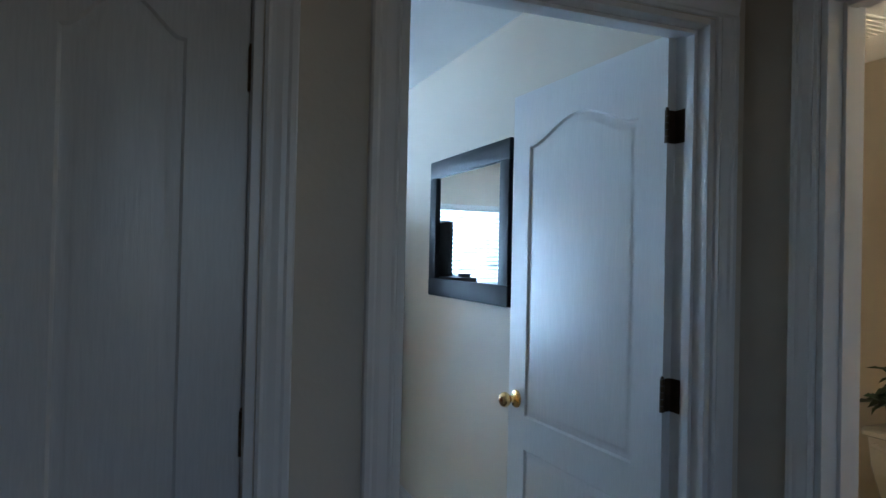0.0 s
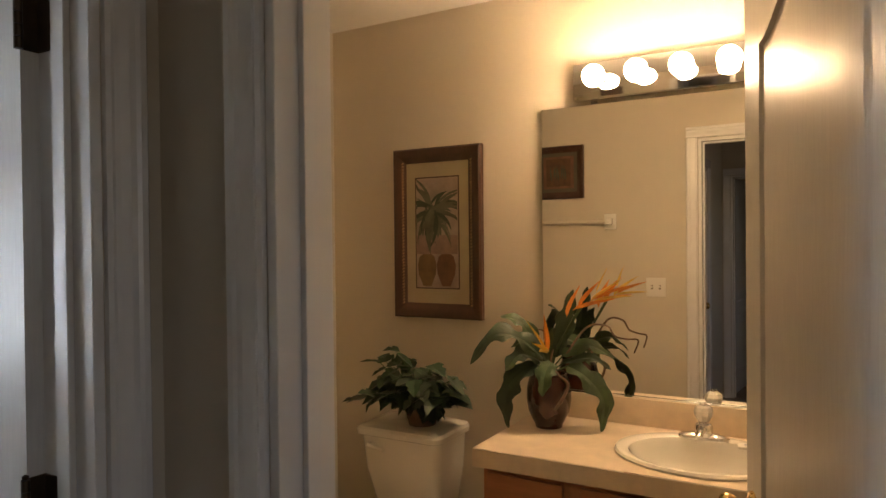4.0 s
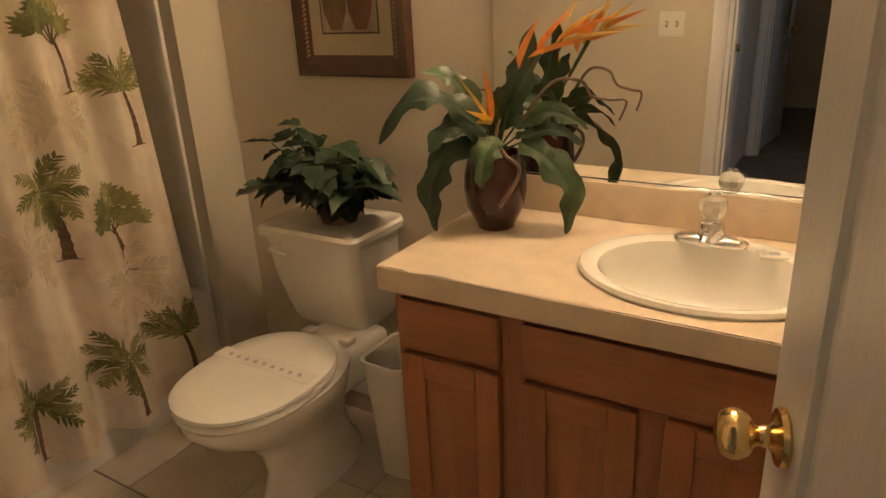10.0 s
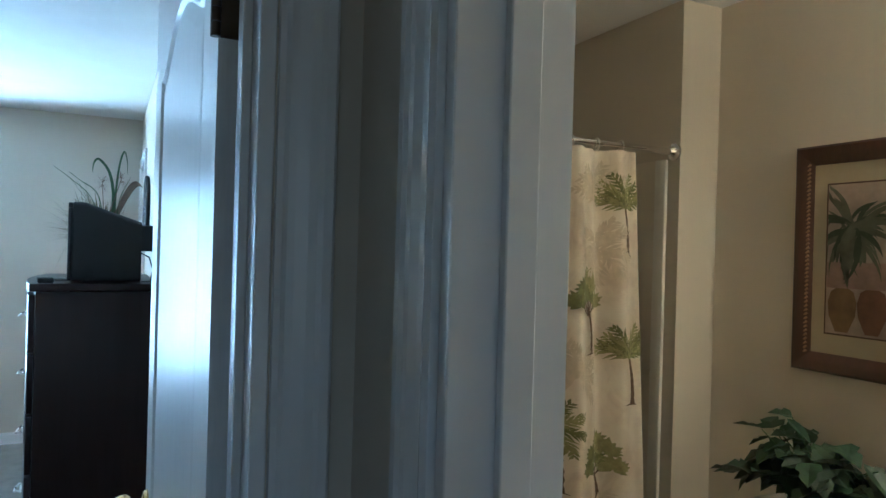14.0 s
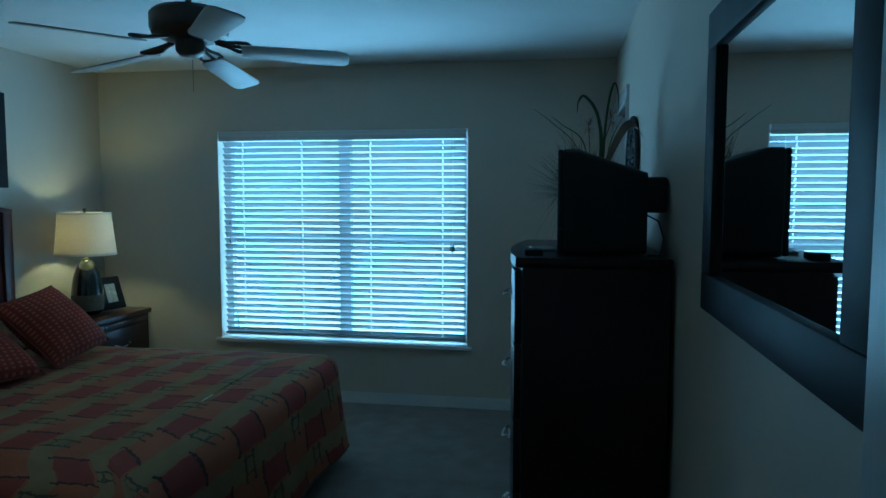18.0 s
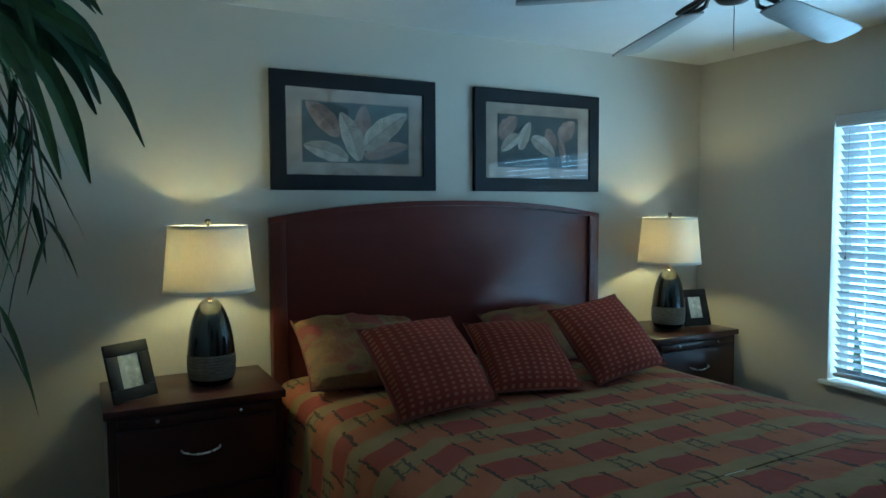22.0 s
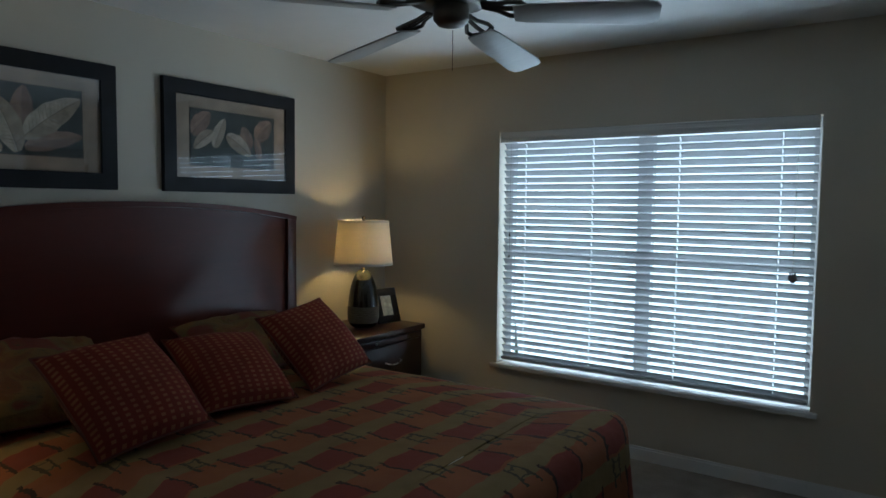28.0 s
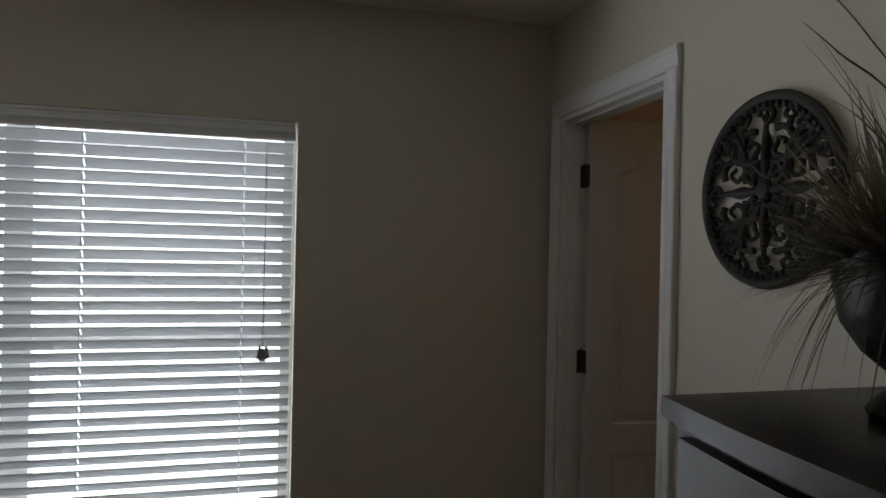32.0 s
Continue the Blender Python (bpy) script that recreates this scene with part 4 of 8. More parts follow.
bm = bm_new(); box(bm, -0.008, 0.008, -0.012, 0.010, 0.0161, 0.0165); part("print", bm, bpy.data.materials["faded_print"], soap)

# vase with the artificial arrangement
va = thing("flower_vase", "brown glazed vase with orange bird-of-paradise and broad green leaves", "flower arrangement", (3.372, 1.575, 0.80))
bm = bm_new(); lathe(bm, [(0, 0), (0.048, 0), (0.05, 0.012), (0.058, 0.025), (0.073, 0.058), (0.080, 0.10), (0.079, 0.14), (0.072, 0.172), (0.065, 0.187), (0.067, 0.195), (0.060, 0.193), (0.056, 0.17), (0, 0.16)], n=36)
for v in bm.verts:
    r = math.hypot(v.co.x, v.co.y)
    if r > 0.06 and 0.03 < v.co.z < 0.18:
        k = 1 + 0.018 * math.cos(14 * math.atan2(v.co.y, v.co.x)); v.co.x *= k; v.co.y *= k
part("vase", bm, M["vase"], va)
W = (0, 0, 0.17)
def view(r, u, d):
    """A way given as to the right, up and away as one stands in the doorway."""
    return Vector((0.53 * r + 0.85 * d, -0.85 * r + 0.53 * d, u))
def through_pts(P, n=5):
    out = []
    for i in range(len(P) - 1):
        p0, p1, p2, p3 = P[max(i - 1, 0)], P[i], P[i + 1], P[min(i + 2, len(P) - 1)]
        for k in range(n):
            t = k / n
            out.append(0.5 * (2 * p1 + (p2 - p0) * t + (2 * p0 - 5 * p1 + 4 * p2 - p3) * t * t + (3 * p1 - p0 - 3 * p2 + p3) * t ** 3))
    return out + [P[-1]]
def broad_leaf(pts, width, mt, seed):
    """A wavy broad leaf along a bending spine, with a stalk back to the vase."""
    rl = random.Random(seed)
    P = through_pts([Vector(W) + view(*p) for p in pts], 9)
    bm = bm_new(); tube(bm, [W, P[0].lerp(Vector(W), 0.5) + Vector((0, 0, 0.01)), P[0]], 0.0028, 5)
    rows, N = [], len(P) - 1
    for i, p in enumerate(P):
        u = i / N; tg = (P[min(i + 1, N)] - P[max(i - 1, 0)]).normalized()
        face = Vector((-0.55, -0.35, 0.75))
        sd = tg.cross(face).normalized(); nr = sd.cross(tg)
        w = width * 0.5 * (math.sin(math.pi * (0.04 + 0.95 * u) ** 0.72) ** 0.85)
        a, c = (1 + 0.24 * math.sin(21 * u + seed) + rl.uniform(-0.06, 0.06)), (1 + 0.24 * math.sin(19 * u + 2 * seed) + rl.uniform(-0.06, 0.06))
        rows.append([bm.verts.new(p - sd * w * a + nr * w * (0.2 + 0.3 * math.sin(15 * u + seed))), bm.verts.new(p - sd * w * 0.5 + nr * w * 0.2), bm.verts.new(p), bm.verts.new(p + sd * w * 0.5 + nr * w * 0.2), bm.verts.new(p + sd * w * c + nr * w * (0.2 + 0.3 * math.sin(14 * u + 3 * seed)))])
    for r0, r1 in zip(rows, rows[1:]):
        for q in range(4):
            bm.faces.new((r0[q], r0[q + 1], r1[q + 1], r1[q]))
    part("leaf", bm, M[mt], va)
for k, (pts, w, mt) in enumerate((
        (((-0.03, 0.08, 0.02), (-0.09, 0.20, 0.03), (-0.17, 0.225, 0.02)), 0.075, "leaf_vase_pale"),
        (((-0.02, 0.08, 0.0), (-0.11, 0.155, -0.02), (-0.20, 0.165, -0.03), (-0.285, 0.065, -0.04)), 0.095, "leaf_vase"),
        (((-0.03, 0.07, -0.02), (-0.11, 0.10, -0.05), (-0.165, 0.045, -0.07)), 0.085, "leaf_vase"),
        (((-0.05, 0.06, -0.03), (-0.13, 0.02, -0.06), (-0.165, -0.06, -0.07), (-0.155, -0.155, -0.07)), 0.09, "leaf_vase"),
        (((0.0, 0.07, -0.06), (-0.03, 0.04, -0.10), (-0.045, -0.035, -0.12)), 0.085, "leaf_vase_pale"),
        (((0.06, 0.055, -0.05), (0.12, 0.02, -0.09), (0.172, -0.06, -0.11), (0.16, -0.165, -0.11)), 0.10, "leaf_vase_pale"),
        (((0.05, 0.09, -0.02), (0.14, 0.125, -0.04), (0.22, 0.08, -0.06)), 0.07, "leaf_vase_pale"),
        (((0.05, 0.065, -0.03), (0.14, 0.085, -0.06), (0.205, 0.045, -0.08)), 0.05, "leaf_vase"),
        (((0.03, 0.08, 0.03), (0.07, 0.20, 0.04), (0.10, 0.32, 0.035)), 0.09, "leaf_vase"),
        (((0.02, 0.08, 0.0), (0.04, 0.17, -0.01), (0.075, 0.235, -0.02)), 0.06, "leaf_vase"),
        (((0.0, 0.05, 0.03), (0.03, 0.12, 0.07), (0.10, 0.13, 0.06), (0.16, 0.04, 0.03)), 0.08, "leaf_vase_pale"),
        (((-0.02, 0.06, 0.03), (-0.06, 0.13, 0.07), (-0.12, 0.10, 0.11)), 0.07, "leaf_vase_pale"),
        (((0.0, 0.06, -0.02), (-0.005, 0.13, -0.03), (0.01, 0.19, -0.04)), 0.045, "leaf_vase_pale"))):
    broad_leaf(pts, w * 0.8, mt, k + 1)
def flower(base, sizes):
    """Petals given by where each springs from, the way it points, its length, width and colour."""
    for at, way, ln, w, mt in sizes:
        bm = bm_new(); blade(bm, base + view(*at), view(*way), ln, w, 0.02, 0.8, 7, 0, 0.62)
        part("petal", bm, M[mt], va)
fb = Vector(W) + view(0.105, 0.265, -0.06)
bm = bm_new(); tube(bm, [W, Vector(W) + view(0.03, 0.12, -0.02), fb], [0.004, 0.004, 0.006], 6); part("flower_stem", bm, M["leaf_vase_pale"], va)
flower(fb, [((-0.05, -0.035, 0), (0.05, 0.13, -0.02), 0.13, 0.034, "orange"), ((-0.01, -0.005, 0), (0.09, 0.12, -0.02), 0.13, 0.034, "orange"), ((-0.03, -0.012, 0), (0.17, 0.05, -0.03), 0.155, 0.032, "orange"),
            ((0.03, 0.015, -0.005), (0.15, 0.115, -0.03), 0.145, 0.026, "yellow"), ((0.04, 0.025, -0.01), (0.18, 0.075, -0.04), 0.15, 0.026, "orange"), ((0.04, 0.02, -0.01), (0.185, 0.03, -0.04), 0.145, 0.024, "yellow"),
            ((0.055, 0.05, 0.0), (0.05, 0.11, 0.0), 0.10, 0.011, "yellow")])
f3 = Vector(W) + view(-0.012, 0.10, -0.04)
flower(f3, [((0, 0, 0), (-0.085, 0.135, -0.02), 0.16, 0.018, "yellow"), ((0, 0, 0), (-0.015, 0.15, -0.02), 0.15, 0.022, "orange"), ((0, 0, 0), (-0.075, 0.055, -0.05), 0.09, 0.03, "yellow"), ((0, 0, 0), (-0.05, 0.02, -0.06), 0.06, 0.03, "yellow")])
def curl(pts, r0):
    bm = bm_new(); P = [Vector(W) + view(*p) for p in pts]
    out = []
    for i in range(len(P) - 1):
        p0, p1, p2, p3 = P[max(i - 1, 0)], P[i], P[i + 1], P[min(i + 2, len(P) - 1)]
        for k in range(6):
            t = k / 6
            out.append(0.5 * (2 * p1 + (p2 - p0) * t + (2 * p0 - 5 * p1 + 4 * p2 - p3) * t * t + (3 * p1 - p0 - 3 * p2 + p3) * t ** 3))
    out.append(P[-1])
    tube(bm, out, [r0 * (1 - 0.45 * k / len(out)) for k in range(len(out))], 7)
    part("curly_twig", bm, M["twig"], va, "dry curled brown twig")
curl([(0.0, -0.09, -0.10), (0.035, -0.04, -0.10), (0.05, 0.0, -0.09), (0.02, 0.03, -0.07), (0.0, 0.07, -0.05), (0.012, 0.11, -0.03)], 0.006)
curl([(0.06, 0.09, -0.02), (0.13, 0.19, -0.04), (0.20, 0.195, -0.05), (0.225, 0.16, -0.06), (0.265, 0.15, -0.07), (0.305, 0.145, -0.07), (0.29, 0.10, -0.07)], 0.0045)
curl([(0.0, 0.02, 0.03), (0.02, 0.14, 0.03), (-0.01, 0.17, 0.04), (-0.05, 0.175, 0.03)], 0.004)

# mirror, light bar, pictures
mw = thing("wall_mirror", "large frameless wall mirror above the vanity", "mirror", (3.545, 1.0, 1.43))
bm = bm_new(); box(bm, -0.008, 0.003, -0.60, 0.66, -0.525, 0.545, 0.0015, 1); part("glass", bm, M["mirror"], mw, smooth=False)
bm = bm_new(); box(bm, -0.012, 0.003, -0.60, 0.66, -0.533, -0.5255, 0.001, 1); part("channel", bm, M["chrome"], mw)
for y in (0.45, -0.15):
    bm = bm_new(); box(bm, -0.011, 0.003, y - 0.012, y + 0.012, 0.5455, 0.556, 0.001, 1); part("clip", bm, M["acrylic"], mw)
lb = thing("vanity_light_bar", "chrome light bar with four lit globe bulbs", "wall lamp", (3.545, 1.205, 2.055))
bm = bm_new(); box(bm, -0.045, 0.004, -0.315, 0.315, -0.068, 0.066, 0.006); part("bar", bm, M["chrome"], lb, smooth=True)
for k in range(4):
    y = 0.215 - 0.15 * k
    bm = bm_new(); lathe(bm, [(0, 0), (0.026, 0), (0.025, 0.012), (0.018, 0.02), (0, 0.02)], n=20); moved(bm, Matrix.Translation((-0.045, y, 0)) @ Matrix.Rotation(radians(-90), 4, "Y")); part("socket", bm, M["chrome"], lb)
    bm = bm_new(); lathe(bm, [(0.0, 0.016), (0.014, 0.018), (0.02, 0.028), (0.034, 0.042), (0.0405, 0.062), (0.038, 0.08), (0.028, 0.094), (0.014, 0.101), (0, 0.1025)], n=22); moved(bm, Matrix.Translation((-0.045, y, 0)) @ Matrix.Rotation(radians(-90), 4, "Y")); part("bulb", bm, M["bulb"], lb, "lit globe bulb")


def picture(name, label, at, turn, w, h, fw, depth, fmat, layers, flat=False):
    """A framed picture in the plane x-z of its own axes, facing -y."""
    t = thing(name, label, "framed picture", at, turn)
    prof = [(0, 0), (0, depth * 0.75), (fw * 0.12, depth), (fw * 0.45, depth), (fw * 0.7, depth * 0.7), (fw * 0.9, depth * 0.55), (fw, depth * 0.45), (fw, 0)]
    if flat:
        prof = [(0, 0), (0, depth - 0.003), (0.003, depth), (fw - 0.004, depth - 0.002), (fw, depth - 0.006), (fw, 0)]
    for nm, s in (("frame_top", 0), ("frame_right", 1), ("frame_bottom", 2), ("frame_left", 3)):
        bm = bm_new()
        L, o = (w, h) if s in (0, 2) else (h, w)
        rings = []
        for u in (-1, 1):
            rings.append([(u * (L / 2 - a), -d, o / 2 - a) for a, d in prof])
        loft(bm, rings)
        moved(bm, Matrix.Rotation(radians(90 * s), 4, "Y"))
        part(nm, bm, fmat, t)
    d = depth * 0.4
    for k, (lw, lh, mt, nm) in enumerate(layers):
        bm = bm_new(); box(bm, -lw / 2, lw / 2, -d - 0.0012 * (k + 1), -d - 0.0012 * k + 0.0004, -lh / 2, lh / 2); part(nm, bm, mt, t, smooth=False)
    return t, d + 0.0012 * (len(layers) + 0.3)


def daub(t, y, pts, material, name="painted_shape"):
    """A flat painted shape on a picture."""
    bm = bm_new(); f = bm.faces.new([bm.verts.new((x, -y, z)) for x, z in pts]); bmesh.ops.triangulate(bm, faces=[f]); part(name, bm, material, t, smooth=False)


def petal_pts(cx, cz, a, ln, w, n=10):
    c, s = math.cos(a), math.sin(a)
    out = []
    for k in range(n + 1):
        u = k / n; out.append((u * ln, w * math.sin(math.pi * u ** 0.8) * 0.5))
    for k in range(n - 1, 0, -1):
        u = k / n; out.append((u * ln, -w * math.sin(math.pi * u ** 0.8) * 0.5))
    return [(cx + c * x - s * z, cz + s * x + c * z) for x, z in out]


sky_art = plain("art_sky", (0.34, 0.27, 0.215), 0.7, 0, 0.35, 9, 60)
green_art = plain("art_green", (0.05, 0.065, 0.04), 0.7, 0, 0.4, 20, 90)
clay_art = plain("art_clay", (0.15, 0.075, 0.042), 0.7, 0, 0.35, 15, 80)
ochre_art = plain("art_ochre", (0.17, 0.11, 0.05), 0.7, 0, 0.35, 15, 80)
rose_art = plain("art_rose", (0.27, 0.185, 0.145), 0.7, 0, 0.3, 15, 80)
pic, yy = picture("palm_picture", "palm and clay urn print in a dark carved frame", (3.548, 2.130, 1.508), -90, 0.425, 0.72, 0.062, 0.03, M["frame_wood"], [(0.34, 0.64, M["mat_cream"], "mat"), (0.214, 0.474, M["frame_wood"], "fillet"), (0.204, 0.464, sky_art, "print")])
def bent(cx, cz, a, ln, w, bend, n=9):
    A, B = [], []
    for k in range(n + 1):
        u = k / n; aa = a + bend * u; x, z = cx + ln * u * math.cos(a + bend * u / 2), cz + ln * u * math.sin(a + bend * u / 2); h = w * 0.5 * math.sin(math.pi * (0.04 + 0.94 * u) ** 0.8)
        A.append((max(-0.1, min(0.1, x - h * math.sin(aa))), z + h * math.cos(aa))); B.append((max(-0.1, min(0.1, x + h * math.sin(aa))), z - h * math.cos(aa)))
    return A + B[::-1]
ra = random.Random(4)
grey_art = plain("art_grey_green", (0.11, 0.115, 0.075), 0.7, 0, 0.5, 22, 90)
for k in range(64):
    a = radians(ra.uniform(-75, 250)); ln = ra.uniform(0.08, 0.19)
    daub(pic, yy, bent(-0.025 + ra.uniform(-0.02, 0.02), 0.085 + ra.uniform(-0.02, 0.03), a, ln, ra.uniform(0.008, 0.02), -1.1 * math.copysign(1, math.cos(a))), (green_art, grey_art, grey_art)[k % 3], "palm_frond"); yy += 0.00003
daub(pic, yy + 0.0001, [(-0.055, -0.03), (-0.02, -0.03), (-0.01, 0.09), (-0.04, 0.09)], grey_art, "palm_trunk")
daub(pic, yy - 0.001, [(-0.1, -0.09), (0.1, -0.09), (0.1, -0.01), (-0.1, -0.01)], rose_art, "painted_wall")
for cx, mt, s in ((-0.048, ochre_art, 1.0), (0.045, clay_art, 1.0)):
    daub(pic, yy + 0.0002, [(cx + s * x, -0.225 + z) for x, z in ((-0.02, 0), (0.02, 0), (0.042, 0.05), (0.046, 0.09), (0.036, 0.125), (0.02, 0.135), (-0.02, 0.135), (-0.036, 0.125), (-0.046, 0.09), (-0.042, 0.05))], mt, "painted_urn")
for k in range(5):
    daub(pic, yy + 0.0003, petal_pts(0.045, -0.09, radians(40 + 25 * k), 0.05, 0.012), rose_art, "painted_flower")
# gold rope strip inside the frame
for sx in (-1, 1):
    bm = bm_new()
    for k in range(46):
        z = -0.30 + 0.0133 * k
        tube(bm, [(sx * 0.168 - 0.006, -0.019, z - 0.004), (sx * 0.168 + 0.006, -0.019, z + 0.004)], 0.0042, 5)
    tagged(part("rope_moulding", bm, M["frame_gold"], pic, "carved gold rope moulding"), kind="stuff")

pic2, y2 = picture("small_picture", "small square framed print in a dark carved frame", (XB1 + 0.002, 2.200, 1.903), 90, 0.331, 0.334, 0.042, 0.025, M["frame_wood"], [(0.271, 0.274, plain("dark_mat", (0.075, 0.07, 0.045), 0.7), "mat"), (0.201, 0.204, clay_art, "print"), (0.161, 0.174, plain("dim_print", (0.09, 0.045, 0.02), 0.7, 0, 0.4, 30, 90), "inner_print")])
for k in range(7):
    daub(pic2, y2, petal_pts(-0.05 + 0.016 * k, -0.055 + 0.006 * (k % 3), radians(90 + 5 * (k % 3 - 1)), 0.10, 0.009), green_art)
tb = thing("towel_bar", "white towel bar on ceramic brackets", "towel bar", (XB1, 2.171, 1.583))
bm = bm_new(); tube(bm, [(0.05, -0.3011, 0), (0.05, 0.301, 0)], 0.0095, 12); part("bar", bm, M["beige_panel"], tb)
for s in (-1, 1):
    bm = bm_new(); box(bm, 0.0005, 0.02, s * 0.301 - 0.038, s * 0.301 + 0.038, -0.05, 0.05, 0.008); box(bm, 0.015, 0.066, s * 0.301 - 0.02, s * 0.301 + 0.02, -0.02, 0.022, 0.008); part("bracket", bm, M["porcelain"], tb)


def switch_plate(name, at, turn, gangs, label, outlet=False):
    t = thing(name, label, "light switch" if not outlet else "wall socket", at, turn)
    w = 0.07 + 0.046 * (gangs - 1)
    bm = bm_new(); box(bm, -w / 2, w / 2, -0.006, -0.0005, -0.0575, 0.0575, 0.003); part("plate", bm, M["switch"], t)
    for k in range(gangs):
        x = -0.023 * (gangs - 1) + 0.046 * k
        if outlet:
            for z in (-0.02, 0.02):
                bm = bm_new(); box(bm, x - 0.016, x + 0.016, -0.0085, -0.005, z - 0.014, z + 0.014, 0.003); part("socket", bm, M["switch"], t)
        else:
            bm = bm_new(); box(bm, x - 0.0065, x + 0.0065, -0.0066, -0.005, -0.0125, 0.0125, 0.0005); part("toggle_slot", bm, M["slot"], t)
            bm = bm_new(); box(bm, x - 0.004, x + 0.004, -0.016, -0.005, -0.004, 0.008, 0.0015); part("toggle", bm, M["switch"], t)
        for z in (-0.03, 0.03) if not outlet else (0,):
            bm = bm_new(); lathe(bm, [(0, 0), (0.0025, 0), (0.002, 0.001), (0, 0.001)], n=8); moved(bm, Matrix.Translation((x, -0.006, z)) @ Matrix.Rotation(radians(90), 4, "X")); part("screw", bm, M["nickel"], t)
    return t


switch_plate("switch_bathroom", (XB1, 1.600, 1.186), 90, 2, "cream double light switch plate on the bathroom wall")
switch_plate("switch_bedroom", (XP, 2.30, 1.12), 90, 2, "cream double light switch plate by the bedroom entry")
switch_plate("outlet_bedroom", (1.285, YN, 0.355), 0, 1, "cream wall socket under the window wall", True)

# waste bin between toilet and vanity
bn = thing("waste_bin", "white plastic waste bin between toilet and vanity", "waste bin", (3.29, 1.86, 0))
bm = bm_new(); loft(bm, [rr(-0.075, 0.075, -0.055, 0.055, 0.0, 0.03), rr(-0.098, 0.098, -0.076, 0.076, 0.38, 0.035), rr(-0.104, 0.104, -0.082, 0.082, 0.385, 0.035), rr(-0.104, 0.104, -0.082, 0.082, 0.398, 0.035), rr(-0.094, 0.094, -0.072, 0.072, 0.396, 0.03), rr(-0.07, 0.07, -0.05, 0.05, 0.02, 0.03)]); part("bin", bm, M["plastic_white"], bn)

# tub, surround, rod and curtain
tub = thing("bathtub", "off-white bathtub behind the shower curtain", "bathtub", (2.6, 3.05, 0))
TX0, TX1, TYF = XB1 + 0.003, SX - 0.003, 2.735
bm = bm_new()
loft(bm, [rr(TX0, TX1, TYF, BY1 - 0.003, z, 0.012) for z in (0.0, 0.35, 0.39)] + [rr(TX0 + 0.06, TX1 - 0.06, TYF + 0.07, BY1 - 0.05, 0.392, 0.10), rr(TX0 + 0.09, TX1 - 0.09, TYF + 0.10, BY1 - 0.08, 0.33, 0.10), rr(TX0 + 0.16, TX1 - 0.16, TYF + 0.14, BY1 - 0.12, 0.10, 0.10)])
moved(bm, Matrix.Translation((-2.6, -3.05, 0))); part("tub", bm, M["tubwhite"], tub)
sr = thing("tub_surround", "off-white moulded tub surround with an end flange", "tub surround", (2.6, 3.05, 0.40))
for x0, x1, y0, y1 in ((SX - 0.008, SX - 0.001, 2.80, BY1 - 0.004), (XB1 + 0.001, XB1 + 0.008, 2.80, BY1 - 0.004), (XB1 + 0.009, SX - 0.009, BY1 - 0.010, BY1 - 0.003)):
    bm = bm_new(); box(bm, x0 - 2.6, x1 - 2.6, y0 - 3.05, y1 - 3.05, 0, 1.46); part("panel", bm, M["beige_panel"], sr)
bm = bm_new(); box(bm, SX - 0.016 - 2.6, SX - 0.001 - 2.6, 2.745 - 3.05, 2.80 - 3.05, -0.395, 1.46, 0.004); part("end_flange", bm, M["tubwhite"], sr)
RZ, RY = 1.885, 2.715
rod = thing("curtain_rod", "chrome shower curtain rod with end flanges", "curtain rod", (2.6, RY, RZ))
bm = bm_new(); tube(bm, [(TX0 - 2.6, 0, 0), (SX - 2.602, 0, 0)], 0.0125, 14); part("rod", bm, M["chrome"], rod)
for s, x in ((1, XB1 + 0.001), (-1, SX - 0.001)):
    bm = bm_new(); lathe(bm, [(0, 0), (0.032, 0), (0.031, 0.008), (0.02, 0.014), (0.0135, 0.03), (0, 0.03)], n=20); moved(bm, Matrix.Translation((x - 2.6, 0, 0)) @ Matrix.Rotation(radians(90 * s), 4, "Y")); part("flange", bm, M["chrome"], rod)
CU0, CU1, CZ0, CZ1 = XB1 + 0.02, 3.145, 0.115, 1.86
def fold(x, z):
    u = (x - CU0) / (CU1 - CU0); d = (CZ1 - z) / (CZ1 - CZ0)
    return RY - 0.022 - 0.03 * d + (0.029 + 0.016 * d) * math.sin(36 * x + 0.9 * math.sin(5 * x)) + 0.012 * math.sin(71 * x + 1.3 + 0.8 * d) + 0.006 * d * math.sin(11 * x + 3 * d)
def flare(x, z):
    d = (CZ1 - z) / (CZ1 - CZ0); u = (x - CU0) / (CU1 - CU0)
    return x + 0.085 * d * u ** 3
cur = thing("shower_curtain", "cream mottled fabric shower curtain printed with green palm trees", "shower curtain", (2.6, RY, CZ1))
def cp(x, z, lift=0.0):
    return Vector((flare(x, z) - 2.6, fold(x, z) - lift - RY, z - CZ1))
m, nt, b = nodes_of("curtain_fabric")
n1, n2, n3 = noise_of(nt, 4.5, 5, (1, 1, 0.8), 0.6, 0.8), noise_of(nt, 260, 2), noise_of(nt, 11, 4, (1, 1, 1), 0.6, 1.0)
c1 = ramp_of(nt, n1, [(0.34, (0.62, 0.51, 0.38)), (0.48, (0.79, 0.69, 0.54)), (0.64, (0.86, 0.78, 0.63))])
c1 = mix_of(nt, math_of(nt, "MULTIPLY", ramp_of(nt, n3, [(0.5, (0, 0, 0)), (0.70, (1, 1, 1))]), 0.35), c1, (0.50, 0.38, 0.29))
nt.links.new(c1, b.inputs["Base Color"]); b.inputs["Roughness"].default_value = 0.85; b.inputs["Sheen Weight"].default_value = 0.15
bump_of(nt, b, n2, 0.3, 0.0006)
